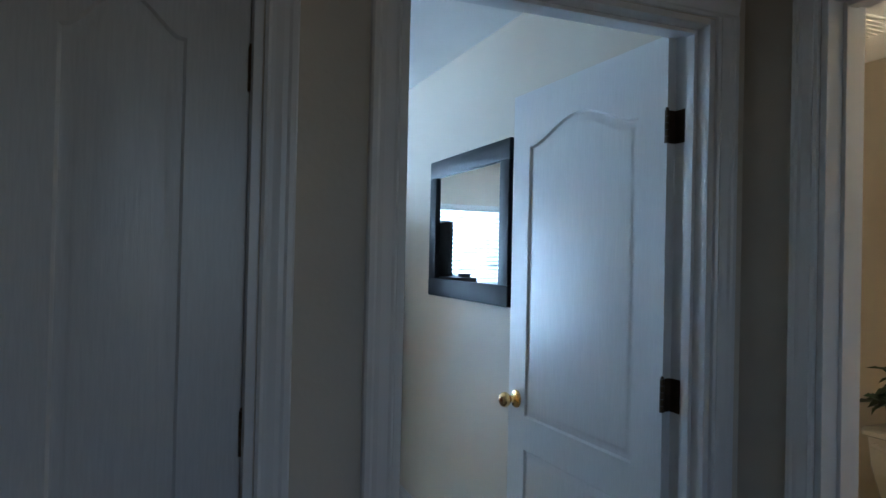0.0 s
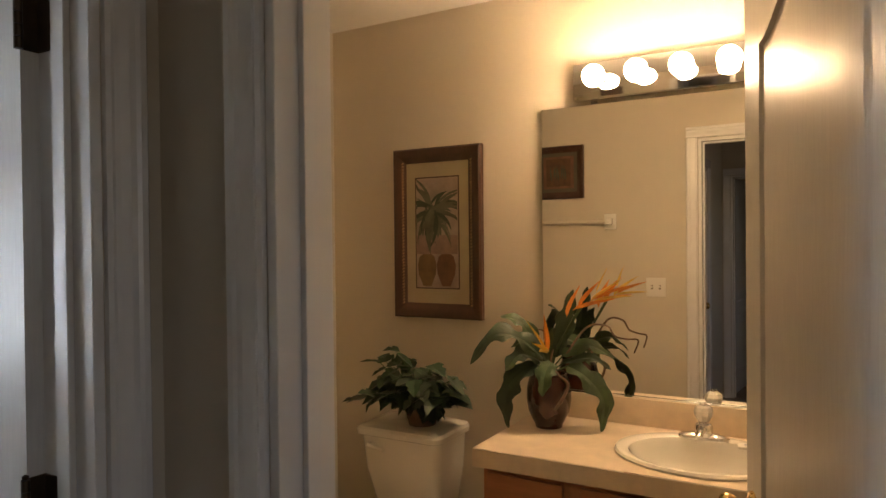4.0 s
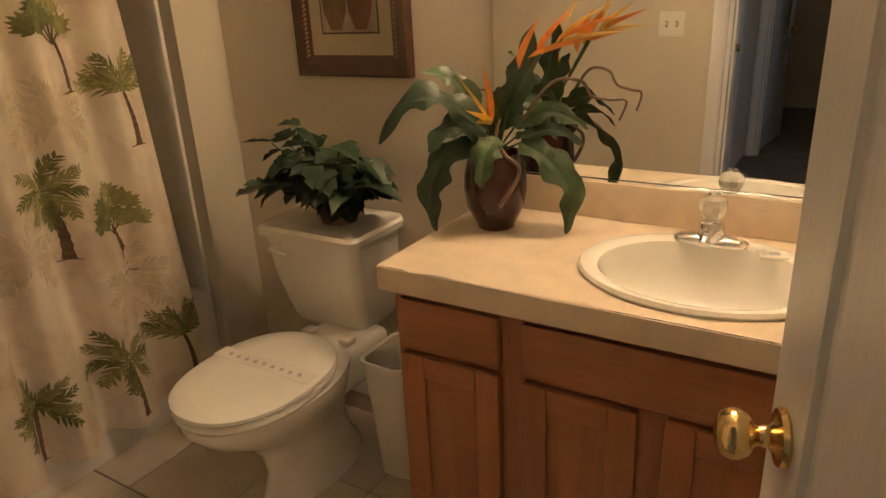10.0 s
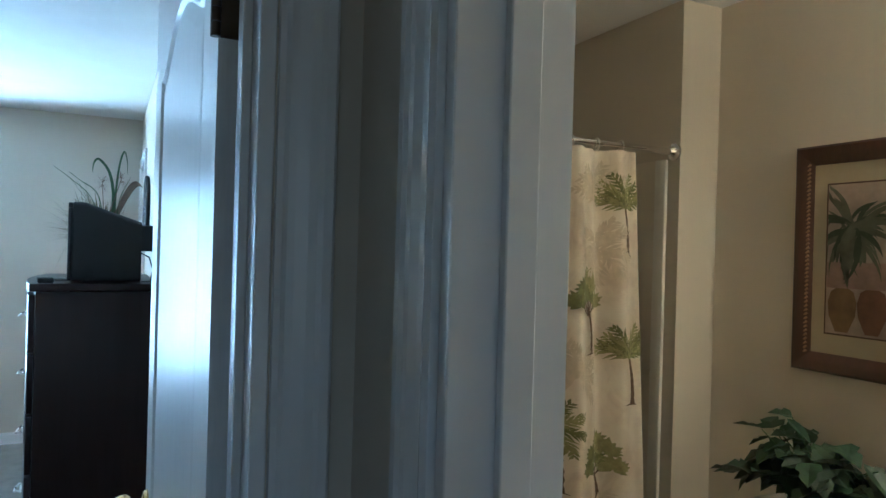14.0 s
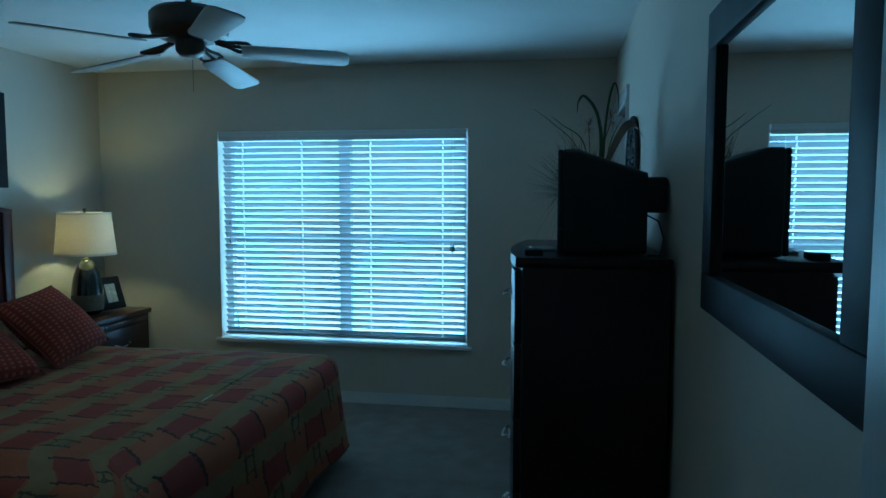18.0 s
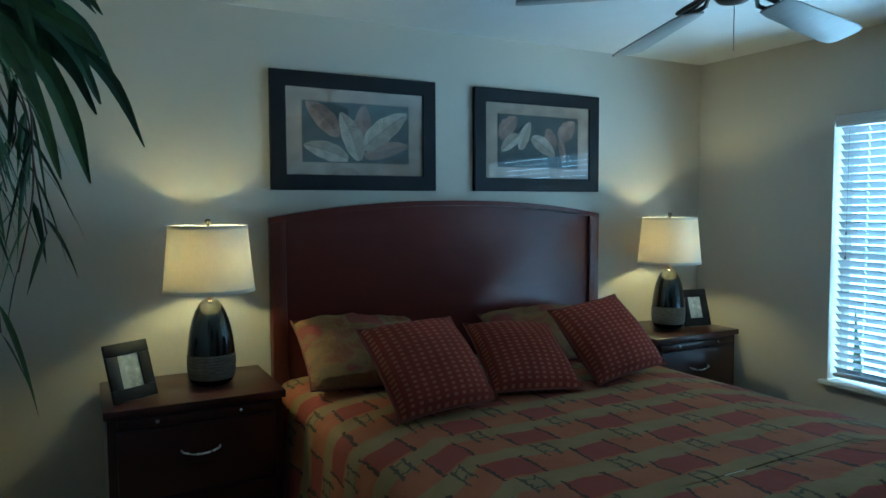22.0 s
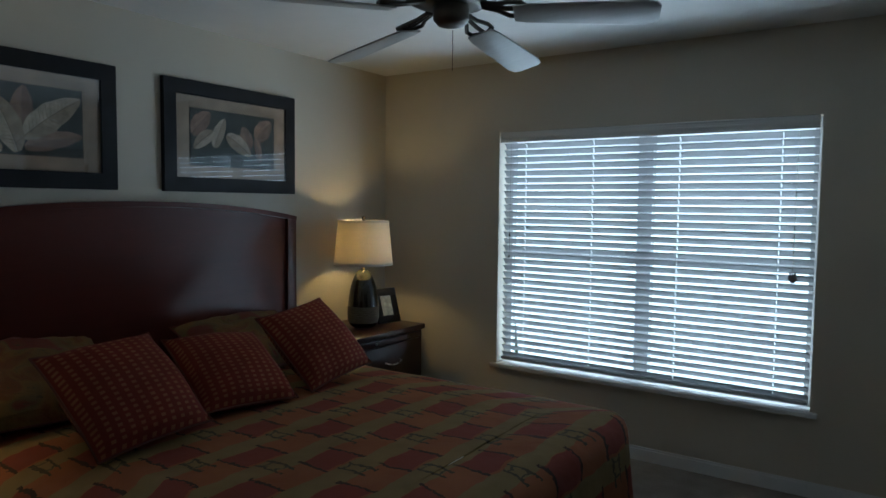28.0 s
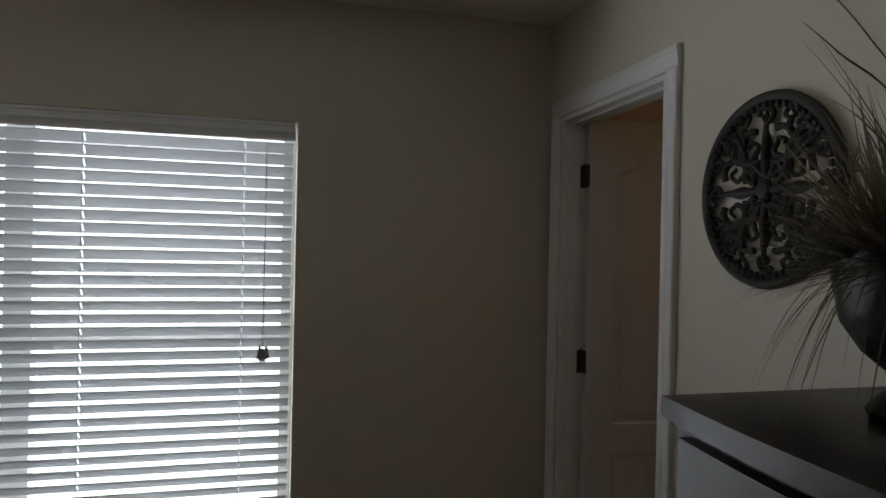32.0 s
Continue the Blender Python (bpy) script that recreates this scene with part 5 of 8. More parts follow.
thin, both = nt.nodes.new("ShaderNodeBsdfTranslucent"), nt.nodes.new("ShaderNodeMixShader")     # thin fabric lets some light into the tub
thin.inputs["Color"].default_value, both.inputs[0].default_value = (0.80, 0.70, 0.56, 1), 0.2
nt.links.new(b.outputs[0], both.inputs[1]); nt.links.new(thin.outputs[0], both.inputs[2]); nt.links.new(both.outputs[0], nt.nodes["Material Output"].inputs["Surface"])
M["curtain"] = m
bm = bm_new(); NX, NZ = 220, 34
grid = [[bm.verts.new(cp(CU0 + (CU1 - CU0) * i / NX, CZ1 - (CZ1 - CZ0) * j / NZ)) for i in range(NX + 1)] for j in range(NZ + 1)]
for j in range(NZ):
    for i in range(NX):
        bm.faces.new((grid[j][i], grid[j][i + 1], grid[j + 1][i + 1], grid[j + 1][i]))
part("fabric", bm, M["curtain"], cur)
print_green = [plain("print_green", (0.19, 0.19, 0.066), 0.85, 0, 0.45, 30, 150), plain("print_olive", (0.32, 0.30, 0.12), 0.85, 0, 0.4, 30, 150)]
print_trunk = plain("print_trunk", (0.15, 0.095, 0.055), 0.85, 0, 0.5, 60, 120, stretch=(0.3, 0.3, 1.6))
print_faded = plain("print_faded", (0.66, 0.56, 0.41), 0.85, 0, 0.12, 30, 150)
def curtain_shape(pts, mt, lift, parent, nm):
    """A printed shape of (x, z) points laid on the folds of the fabric; long outlines are given as two sides."""
    bm = bm_new(); n = len(pts) // 2
    A, B = pts[:n], pts[n:][::-1]
    A, B = [(mid_x + narrow * (x - mid_x), z) for x, z in A], [(mid_x + narrow * (x - mid_x), z) for x, z in B]
    va_ = [bm.verts.new(cp(x, z, lift)) for x, z in A]; vm_ = [bm.verts.new(cp((p[0] + q[0]) / 2, (p[1] + q[1]) / 2, lift)) for p, q in zip(A, B)]; vb_ = [bm.verts.new(cp(x, z, lift)) for x, z in B]
    for k in range(n - 1):
        for u_, w_ in ((va_, vm_), (vm_, vb_)):
            bm.faces.new((u_[k], u_[k + 1], w_[k + 1], w_[k]))
    return bm
def frond(cx, cz, a, ln, w, bend, n=7):
    A, B = [], []
    for k in range(n + 1):
        u = k / n; aa = a + bend * u
        x, z = cx + ln * u * math.cos(a + bend * u * 0.5), cz + ln * u * math.sin(a + bend * u * 0.5)
        h = w * 0.5 * math.sin(math.pi * (0.06 + 0.9 * u) ** 0.75)
        A.append((x - h * math.sin(aa), z + h * math.cos(aa))); B.append((x + h * math.sin(aa), z - h * math.cos(aa)))
    return A + B[::-1]
pr = random.Random(11)
def join(dst, src):
    me = bpy.data.meshes.new("tmp"); src.to_mesh(me); src.free(); dst.from_mesh(me); bpy.data.meshes.remove(me)
def feather(dst, cx, cz, a, ln, w, bend, lift, rough=1.0):
    """One frond: a bending rib with slanting leaflets on both sides."""
    join(dst, curtain_shape(frond(cx, cz, a, ln, w * 0.34, bend, 6), None, lift, None, ""))
    n = 8
    for k in range(1, n + 1):
        u = k / (n + 0.6); aa = a + bend * u
        x, z = cx + ln * u * math.cos(a + bend * u * 0.5), cz + ln * u * math.sin(a + bend * u * 0.5)
        for s in (-1, 1):
            l2 = w * (0.55 + 0.75 * math.sin(math.pi * u ** 0.7)) * pr.uniform(0.75, 1.15) * rough
            join(dst, curtain_shape(frond(x, z, aa + s * pr.uniform(0.45, 0.75), l2, w * 0.27, -0.3 * math.copysign(1, math.cos(aa)), 2), None, lift + 0.0003 + 0.00003 * k, None, ""))
def palm_print(bx, bz, kind, s=1.0, faded=False):
    global mid_x, narrow
    mid_x, narrow = bx, 1.0 if kind == 3 else 0.8     # the gathers narrow each palm about its own foot
    hgt = {0: 0.215, 1: 0.165, 2: 0.18, 3: 0.165}[kind] * s
    lean = {0: -0.02, 1: -0.012, 2: 0.02, 3: -0.015}[kind]
    cx, cz = bx + lean, bz + hgt
    if not faded:
        tr = bm_new(); A, B = [], []
        for k in range(15):
            u = k / 14; w = (0.019 - 0.008 * u) * (1.4 if k == 0 else 1) * (0.75 if kind == 3 else 1.2) * (1.15 if k % 2 else 0.9)
            x = bx + (cx - bx) * u * u + 0.006 * math.sin(3 * u); z = bz + (cz - bz) * u
            A.append((x - w * 0.5, z)); B.append((x + w * 0.5, z))
        join(tr, curtain_shape(A + B[::-1], None, 0.0032, None, ""))
        join(tr, curtain_shape([(bx - 0.035, bz - 0.002), (bx, bz + 0.003), (bx + 0.025, bz - 0.001), (bx + 0.025, bz - 0.003), (bx, bz - 0.003), (bx - 0.035, bz - 0.004)], None, 0.003, None, ""))
        part("palm_trunk_print", tr, print_trunk, cur)
    if kind == 3:    # clumps of fan leaves on branches
        for k, (ax, az) in enumerate(((-0.055, 0.01), (0.05, 0.005), (-0.032, 0.06), (0.034, 0.062), (0.0, 0.03), (0.004, 0.095))):
            x2, z2 = cx + ax * s, cz + (az + 0.02) * s
            if not faded:
                br = curtain_shape(frond(cx, cz - 0.03, math.atan2(z2 - cz + 0.03, x2 - cx), math.hypot(x2 - cx, z2 - cz + 0.03), 0.006, 0, 4), None, 0.0026, None, "")
                part("branch_print", br, print_trunk, cur)
            lf = bm_new()
            for j in range(13):
                a = radians(-35 + 250 * j / 12) + pr.uniform(-0.08, 0.08)
                join(lf, curtain_shape(frond(x2, z2 - 0.012, a, (0.04 + 0.008 * math.sin(a)) * s * pr.uniform(0.85, 1.1), 0.020 * s, 0.15, 3), None, 0.0036 + 0.0001 * j + 0.0004 * k, None, ""))
            part("leaf_print", lf, print_faded if faded else print_green[k % 2], cur)
    else:
        n = {0: 9, 1: 8, 2: 9}[kind]
        two = [bm_new(), bm_new()]
        for j in range(n):
            span = {0: (-70, 250), 1: (28, 152), 2: (-30, 210)}[kind]
            a = radians(span[0] + (span[1] - span[0]) * j / (n - 1)) + pr.uniform(-0.1, 0.1)
            ln = {0: 0.115, 1: 0.125, 2: 0.11}[kind] * s * pr.uniform(0.85, 1.15)
            feather(two[j % 2], cx, cz, a, ln, 0.034 * s, (-0.75 if kind == 0 else -0.45) * math.copysign(1, math.cos(a)), 0.0034 + 0.0004 * j)
        for q in (0, 1):
            part("frond_print", two[q], print_faded if faded else print_green[q], cur)
for bx, bz, kind in ((2.60, 1.50, 1), (2.985, 1.50, 1), (2.72, 1.30, 0), (2.86, 0.90, 2), (3.02, 1.28, 0), (2.70, 0.55, 2), (3.0, 0.33, 0), (2.55, 0.75, 0), (2.40, 1.45, 2), (2.3, 0.5, 0)):
    palm_print(bx, bz, kind, 1.1, True)
for bx, bz, kind in ((2.797, 1.535, 3), (2.95, 1.165, 3), (3.09, 0.99, 1), (2.638, 0.99, 1), (2.84, 0.705, 0), (3.00, 0.60, 3), (2.445, 1.15, 3), (2.90, 0.15, 0), (3.08, 0.19, 1), (2.635, 0.14, 2), (2.33, 1.535, 3), (2.30, 0.85, 0), (2.25, 1.45, 1), (2.48, 0.52, 3), (2.10, 1.1, 3), (2.12, 0.5, 1), (2.36, 0.2, 1), (2.02, 1.55, 0), (2.55, 1.49, 1), (3.085, 1.50, 1)):
    palm_print(bx, bz, kind, 0.95)
for k in range(12):
    x = CU0 + 0.05 + (CU1 - CU0 - 0.09) * k / 11
    bm = bm_new(); tube(bm, [(x - 2.6 + 0.003 * math.sin(a), 0.019 * math.sin(a), RZ - CZ1 - 0.004 + 0.021 * math.cos(a)) for a in (2 * math.pi * j / 14 for j in range(15))], 0.0022, 5, cap=False); part("ring", bm, M["chrome"], cur, "metal curtain ring")
vent = thing("bath_vent", "white slotted ceiling vent", "ceiling vent", (3.05, 2.21, H))
bm = bm_new(); box(bm, -0.14, 0.14, -0.10, 0.10, -0.012, -0.001, 0.003); part("frame", bm, M["plastic_white"], vent)
for k in range(5):
    bm = bm_new(); box(bm, -0.11, 0.11, -0.075 + 0.034 * k, -0.06 + 0.034 * k, -0.017, -0.0125); part("slat", bm, M["plastic_white"], vent)

# ---- bedroom: bed ----
BX0, BX1, BYA, BYB, BZ = -2.03, 0.14, 3.635, 5.60, 0.62
bed = thing("bed", "king bed with an arched cherry-stained headboard", "bed", (-1.0, 4.65, 0))
def bl0(bm):
    return moved(bm, Matrix.Translation((1.0, -4.65, 0)))
HB0, HB1 = 3.63, 5.685
def arch_z(y):
    u = (y - (HB0 + HB1) / 2) / ((HB1 - HB0) / 2)
    return 1.425 + 0.082 * (1 - abs(u) ** 2.2)
def arch_strip(y0, y1, z0, off, n=24):
    return [(y0, z0), (y1, z0)] + [(y1 + (y0 - y1) * k / n, arch_z(y1 + (y0 - y1) * k / n) - off) for k in range(n + 1)]
bm = bm_new(); prism(bm, arch_strip(HB0 + 0.075, HB1 - 0.075, 0.25, 0.028), 0, -2.10, -2.062, 0.002); part("headboard_panel", bl0(bm), M["cherry"], bed)
for a, b in ((HB0, HB0 + 0.073), (HB1 - 0.073, HB1)):
    bm = bm_new(); prism(bm, arch_strip(a, b, 0.0, 0.0275, 6), 0, -2.105, -2.045, 0.004); part("headboard_post", bl0(bm), M["cherry_up"], bed)
bm = bm_new()
pts = arch_strip(HB0 - 0.002, HB1 + 0.002, 0, 0)[2:]
prism(bm, pts + [(y, z - 0.027) for y, z in pts[::-1]], 0, -2.107, -2.043, 0.004); part("headboard_cap", bl0(bm), M["cherry"], bed)
bm = bm_new(); box(bm, BX0 + 0.02, BX1 - 0.06, BYA + 0.06, BYB - 0.06, 0.10, 0.33, 0.03); part("box_spring", bl0(bm), M["plastic_white"], bed)
bm = bm_new(); box(bm, BX0 + 0.02, BX1 - 0.06, BYA + 0.05, BYB - 0.05, 0.332, 0.585, 0.05, 4); part("mattress", bl0(bm), M["plastic_white"], bed)
for x in (-1.9, -0.1):
    for y in (BYA + 0.15, BYB - 0.15):
        bm = bm_new(); lathe(bm, [(0, 0), (0.03, 0), (0.025, 0.10), (0, 0.10)], (x, y, 0), 12); part("leg", bl0(bm), M["fan_metal"], bed)

# printed bedspread
m, nt, b = nodes_of("bedspread_print")
uvn = nt.nodes.new("ShaderNodeUVMap"); uvn.uv_map = "UVMap"
sep = nt.nodes.new("ShaderNodeSeparateXYZ"); nt.links.new(uvn.outputs["UV"], sep.inputs["Vector"])
wob = nt.nodes.new("ShaderNodeTexNoise"); wob.inputs["Scale"].default_value = 9; nt.links.new(uvn.outputs["UV"], wob.inputs["Vector"])
wv = math_of(nt, "MULTIPLY_ADD", wob.outputs["Fac"], 0.05, -0.025)
wob2 = nt.nodes.new("ShaderNodeTexNoise"); wob2.inputs["Scale"].default_value = 55; wob2.inputs["Detail"].default_value = 3; nt.links.new(uvn.outputs["UV"], wob2.inputs["Vector"])
w2 = math_of(nt, "MULTIPLY_ADD", wob2.outputs["Fac"], 0.034, -0.017)
U = math_of(nt, "ADD", sep.outputs["X"], wv)
V = math_of(nt, "ADD", sep.outputs["Y"], wv)
PER, CEL = 0.225, 0.36
ru = math_of(nt, "DIVIDE", U, PER)
row = math_of(nt, "FLOOR", ru)
fu = math_of(nt, "SUBTRACT", ru, row)
odd = math_of(nt, "MODULO", math_of(nt, "ABSOLUTE", row), 2.0)
off = math_of(nt, "MULTIPLY_ADD", odd, 0.19, math_of(nt, "MULTIPLY", row, 0.035))
rvv = math_of(nt, "DIVIDE", math_of(nt, "ADD", V, off), CEL)
fv = math_of(nt, "SUBTRACT", rvv, math_of(nt, "FLOOR", rvv))
du = math_of(nt, "MULTIPLY", math_of(nt, "SUBTRACT", fu, 0.68), PER)
dv = math_of(nt, "MULTIPLY", math_of(nt, "SUBTRACT", fv, 0.40), CEL)
adu, adv = math_of(nt, "ABSOLUTE", du), math_of(nt, "ABSOLUTE", dv)
def less(a, t):
    return math_of(nt, "LESS_THAN", a, t)
def both(*a):
    r = a[0]
    for q in a[1:]:
        r = math_of(nt, "MULTIPLY", r, q)
    return r
tan_n = nt.nodes.new("ShaderNodeTexNoise"); tan_n.inputs["Scale"].default_value = 7; nt.links.new(uvn.outputs["UV"], tan_n.inputs["Vector"])
TAN = ramp_of(nt, tan_n.outputs["Fac"], [(0.3, (0.215, 0.140, 0.048)), (0.7, (0.275, 0.188, 0.068))])
RUST = ramp_of(nt, tan_n.outputs["Fac"], [(0.3, (0.28, 0.084, 0.026)), (0.7, (0.33, 0.113, 0.038))])
col = mix_of(nt, math_of(nt, "GREATER_THAN", fu, 0.40), TAN, RUST)
col = mix_of(nt, both(less(adv, 0.080), less(adu, 0.060)), col, (0.225, 0.042, 0.024))
line = both(less(math_of(nt, "ABSOLUTE", math_of(nt, "ADD", math_of(nt, "SUBTRACT", adv, 0.082), w2)), 0.0065), less(adu, 0.078))
col = mix_of(nt, line, col, (0.055, 0.024, 0.014))
du2 = math_of(nt, "MULTIPLY", math_of(nt, "SUBTRACT", fu, 0.22), PER)
dv2 = math_of(nt, "ABSOLUTE", math_of(nt, "MULTIPLY", math_of(nt, "SUBTRACT", math_of(nt, "FRACT", math_of(nt, "ADD", fv, 0.55)), 0.5), CEL))
line2 = both(less(math_of(nt, "ABSOLUTE", math_of(nt, "ADD", math_of(nt, "SUBTRACT", dv2, 0.026), w2)), 0.006), less(math_of(nt, "ABSOLUTE", du2), 0.07))
col = mix_of(nt, line2, col, (0.075, 0.055, 0.026))
line3 = both(less(math_of(nt, "ABSOLUTE", math_of(nt, "ADD", math_of(nt, "SUBTRACT", math_of(nt, "ABSOLUTE", du2), 0.03), w2)), 0.0045), less(dv2, 0.032))
col = mix_of(nt, line3, col, (0.09, 0.068, 0.032))
weave = nt.nodes.new("ShaderNodeTexNoise"); weave.inputs["Scale"].default_value = 420; nt.links.new(uvn.outputs["UV"], weave.inputs["Vector"])
nt.links.new(col, b.inputs["Base Color"]); b.inputs["Roughness"].default_value = 0.85; b.inputs["Sheen Weight"].default_value = 0.0
pucker = nt.nodes.new("ShaderNodeTexNoise"); pucker.inputs["Scale"].default_value, pucker.inputs["Detail"].default_value = 11, 3; nt.links.new(uvn.outputs["UV"], pucker.inputs["Vector"])
bump_of(nt, b, math_of(nt, "ADD", math_of(nt, "MULTIPLY", weave.outputs["Fac"], 0.06), pucker.outputs["Fac"]), 0.45, 0.015)
M["spread"] = m

M["spread_hem"] = plain("spread_hem", (0.10, 0.05, 0.02), 0.85, 0, 0.3, 20, 200)
spread = thing("bedspread", "rust, tan and red block-print bedspread hanging over the bed", "bedspread", (-1.0, 4.65, 0.59))
bm = bm_new(); uvl = bm.loops.layers.uv.new("UVMap")
def ring_at(grow, z, n=10, r=0.11, dense=26):
    x0, x1, y0, y1 = BX0 - 0.0, BX1 + grow, BYA - grow, BYB + grow
    rr_ = max(0.02, r + grow)
    pts, nrm, basep = [], [], []
    def seg(a, b_, nx, ny, k):
        for i in range(k):
            t = i / k
            pts.append((a[0] + (b_[0] - a[0]) * t, a[1] + (b_[1] - a[1]) * t)); nrm.append((nx, ny))
    seg((x0, y0), (x1 - rr_, y0), 0, -1, dense)
    for i in range(n):
        a = -math.pi / 2 + math.pi / 2 * i / n; pts.append((x1 - rr_ + rr_ * math.cos(a), y0 + rr_ + rr_ * math.sin(a))); nrm.append((math.cos(a), math.sin(a)))
    seg((x1, y0 + rr_), (x1, y1 - rr_), 1, 0, dense)
    for i in range(n):
        a = math.pi / 2 * i / n; pts.append((x1 - rr_ + rr_ * math.cos(a), y1 - rr_ + rr_ * math.sin(a))); nrm.append((math.cos(a), math.sin(a)))
    seg((x1 - rr_, y1), (x0, y1), 0, 1, dense)
    pts.append((x0, y1)); nrm.append((0, 1))
    return pts, nrm
SECT = [(-0.30, BZ + 0.012), (-0.14, BZ + 0.008), (-0.075, BZ), (-0.04, BZ - 0.012), (-0.015, BZ - 0.034), (0.0, BZ - 0.07), (0.008, BZ - 0.14), (0.016, BZ - 0.22), (0.026, BZ - 0.31), (0.038, BZ - 0.40), (0.048, BZ - 0.47), (0.052, BZ - 0.495)]
rings, uvs = [], []
arc = 0.0; last = None
for j, (g, z) in enumerate(SECT):
    if last:
        arc += math.hypot(g - last[0], z - last[1])
    last = (g, z)
    pts, nrm = ring_at(g, z)
    p0, n0 = ring_at(SECT[0][0], BZ)
    row_, ru_ = [], []
    for i, ((x, y), (nx, ny)) in enumerate(zip(pts, nrm)):
        hang = max(0, (BZ - 0.05 - z) / 0.45)
        wv_ = hang * (0.014 * math.sin(i * 0.55) + 0.010 * math.sin(i * 0.23 + 1.0))
        dz = 0.006 * noise.noise((x * 3.1, y * 3.1, 0.4)) if hang == 0 else -0.01 * hang * math.sin(i * 0.31)
        row_.append(bm.verts.new((x + nx * wv_ + 1.0, y + ny * wv_ - 4.65, z + dz - 0.59)))
        bp = p0[i]
        ru_.append((bp[0] + nx * arc, bp[1] + ny * arc))
    rings.append(row_); uvs.append(ru_)
luv = {}
for r_, u_ in zip(rings, uvs):
    for v_, q_ in zip(r_, u_):
        luv[v_] = q_
for a, c in zip(rings, rings[1:]):
    for k in range(len(a) - 1):
        bm.faces.new((a[k], a[k + 1], c[k + 1], c[k]))
# the flat middle
inner = rings[0]; NB = 22
half = len(inner) // 2
cols = []
for k in range(half):
    a, b2 = inner[k], inner[len(inner) - 1 - k]
    line_ = [a]
    for q in range(1, NB):
        t = q / NB
        p = a.co.lerp(b2.co, t)
        p.z = 0.632 - 0.59 + 0.007 * noise.noise((p.x * 2.5, p.y * 2.5, 0.2)) + 0.004 * noise.noise((p.x * 8, p.y * 8, 1.2))
        v_ = bm.verts.new(p)
        ua, ub = luv[a], luv[b2]
        luv[v_] = (ua[0] + (ub[0] - ua[0]) * t, ua[1] + (ub[1] - ua[1]) * t)
        line_.append(v_)
    line_.append(b2)
    cols.append(line_)
for c0, c1 in zip(cols, cols[1:]):
    for q in range(NB):
        vs_ = []
        for v_ in (c0[q], c1[q], c1[q + 1], c0[q + 1]):
            if v_ not in vs_:
                vs_.append(v_)
        if len(vs_) > 2:
            bm.faces.new(vs_)
bmesh.ops.recalc_face_normals(bm, faces=bm.faces)
for f in bm.faces:
    for lp in f.loops:
        lp[uvl].uv = luv[lp.vert]
hem_line = [v.co.copy() for v in rings[-1]]
part("cloth", bm, M["spread"], spread)
bm = bm_new(); tube(bm, hem_line, 0.006, 6); part("hem", bm, M["spread_hem"], spread, "dark stitched hem")


def dotted(name, base, dot, su, sv):
    m, nt, b = nodes_of(name)
    uvn = nt.nodes.new("ShaderNodeUVMap"); uvn.uv_map = "UVMap"
    sep = nt.nodes.new("ShaderNodeSeparateXYZ"); nt.links.new(uvn.outputs["UV"], sep.inputs["Vector"])
    fx = math_of(nt, "ABSOLUTE", math_of(nt, "SUBTRACT", math_of(nt, "FRACT", math_of(nt, "DIVIDE", sep.outputs["X"], su)), 0.5))
    fy = math_of(nt, "ABSOLUTE", math_of(nt, "SUBTRACT", math_of(nt, "FRACT", math_of(nt, "DIVIDE", sep.outputs["Y"], sv)), 0.5))
    k = math_of(nt, "MULTIPLY", math_of(nt, "LESS_THAN", fx, 0.22), math_of(nt, "LESS_THAN", fy, 0.25))
    big = noise_of(nt, 7, 3); fine = noise_of(nt, 300, 2)
    k = math_of(nt, "MULTIPLY", k, math_of(nt, "MULTIPLY_ADD", big, 1.1, 0.1))
    base2 = ramp_of(nt, big, [(0.3, shade(base, 0.85)), (0.7, shade(base, 1.15))])
    nt.links.new(mix_of(nt, k, base2, dot), b.inputs["Base Color"])
    b.inputs["Roughness"].default_value = 0.8; b.inputs["Sheen Weight"].default_value = 0.0
    bump_of(nt, b, math_of(nt, "ADD", math_of(nt, "MULTIPLY", fine, 0.6), k), 0.35, 0.001)
    return m


M["cushion"] = dotted("cushion_weave", (0.160, 0.026, 0.016), (0.31, 0.125, 0.055), 0.039, 0.022)
M["cushion"].node_tree.nodes["Principled BSDF"].inputs["Specular IOR Level"].default_value = 0.15
M["cushion"].node_tree.nodes["Principled BSDF"].inputs["Sheen Weight"].default_value = 0.0
m, nt, b = nodes_of("sham_print")
n1, n2 = noise_of(nt, 7, 2, (1, 1, 1), 0.5, 0.6), noise_of(nt, 24, 3, (1, 2.5, 1), 0.6, 1.5)
c1 = ramp_of(nt, n1, [(0.36, (0.15, 0.05, 0.013)), (0.45, (0.18, 0.094, 0.021)), (0.56, (0.13, 0.083, 0.026)), (0.63, (0.15, 0.028, 0.014))])
c1 = mix_of(nt, ramp_of(nt, n2, [(0.62, (0, 0, 0)), (0.68, (0.8, 0.8, 0.8))]), c1, (0.07, 0.05, 0.02))
nt.links.new(c1, b.inputs["Base Color"]); b.inputs["Roughness"].default_value = 0.8
bump_of(nt, b, noise_of(nt, 9, 4, (1, 1, 1), 0.6, 1.2), 0.6, 0.02)
M["sham_print"] = m
M["piping"] = plain("piping_dark", (0.13, 0.035, 0.02), 0.8, 0, 0.2, 20, 200, 0.3, 0.0008)


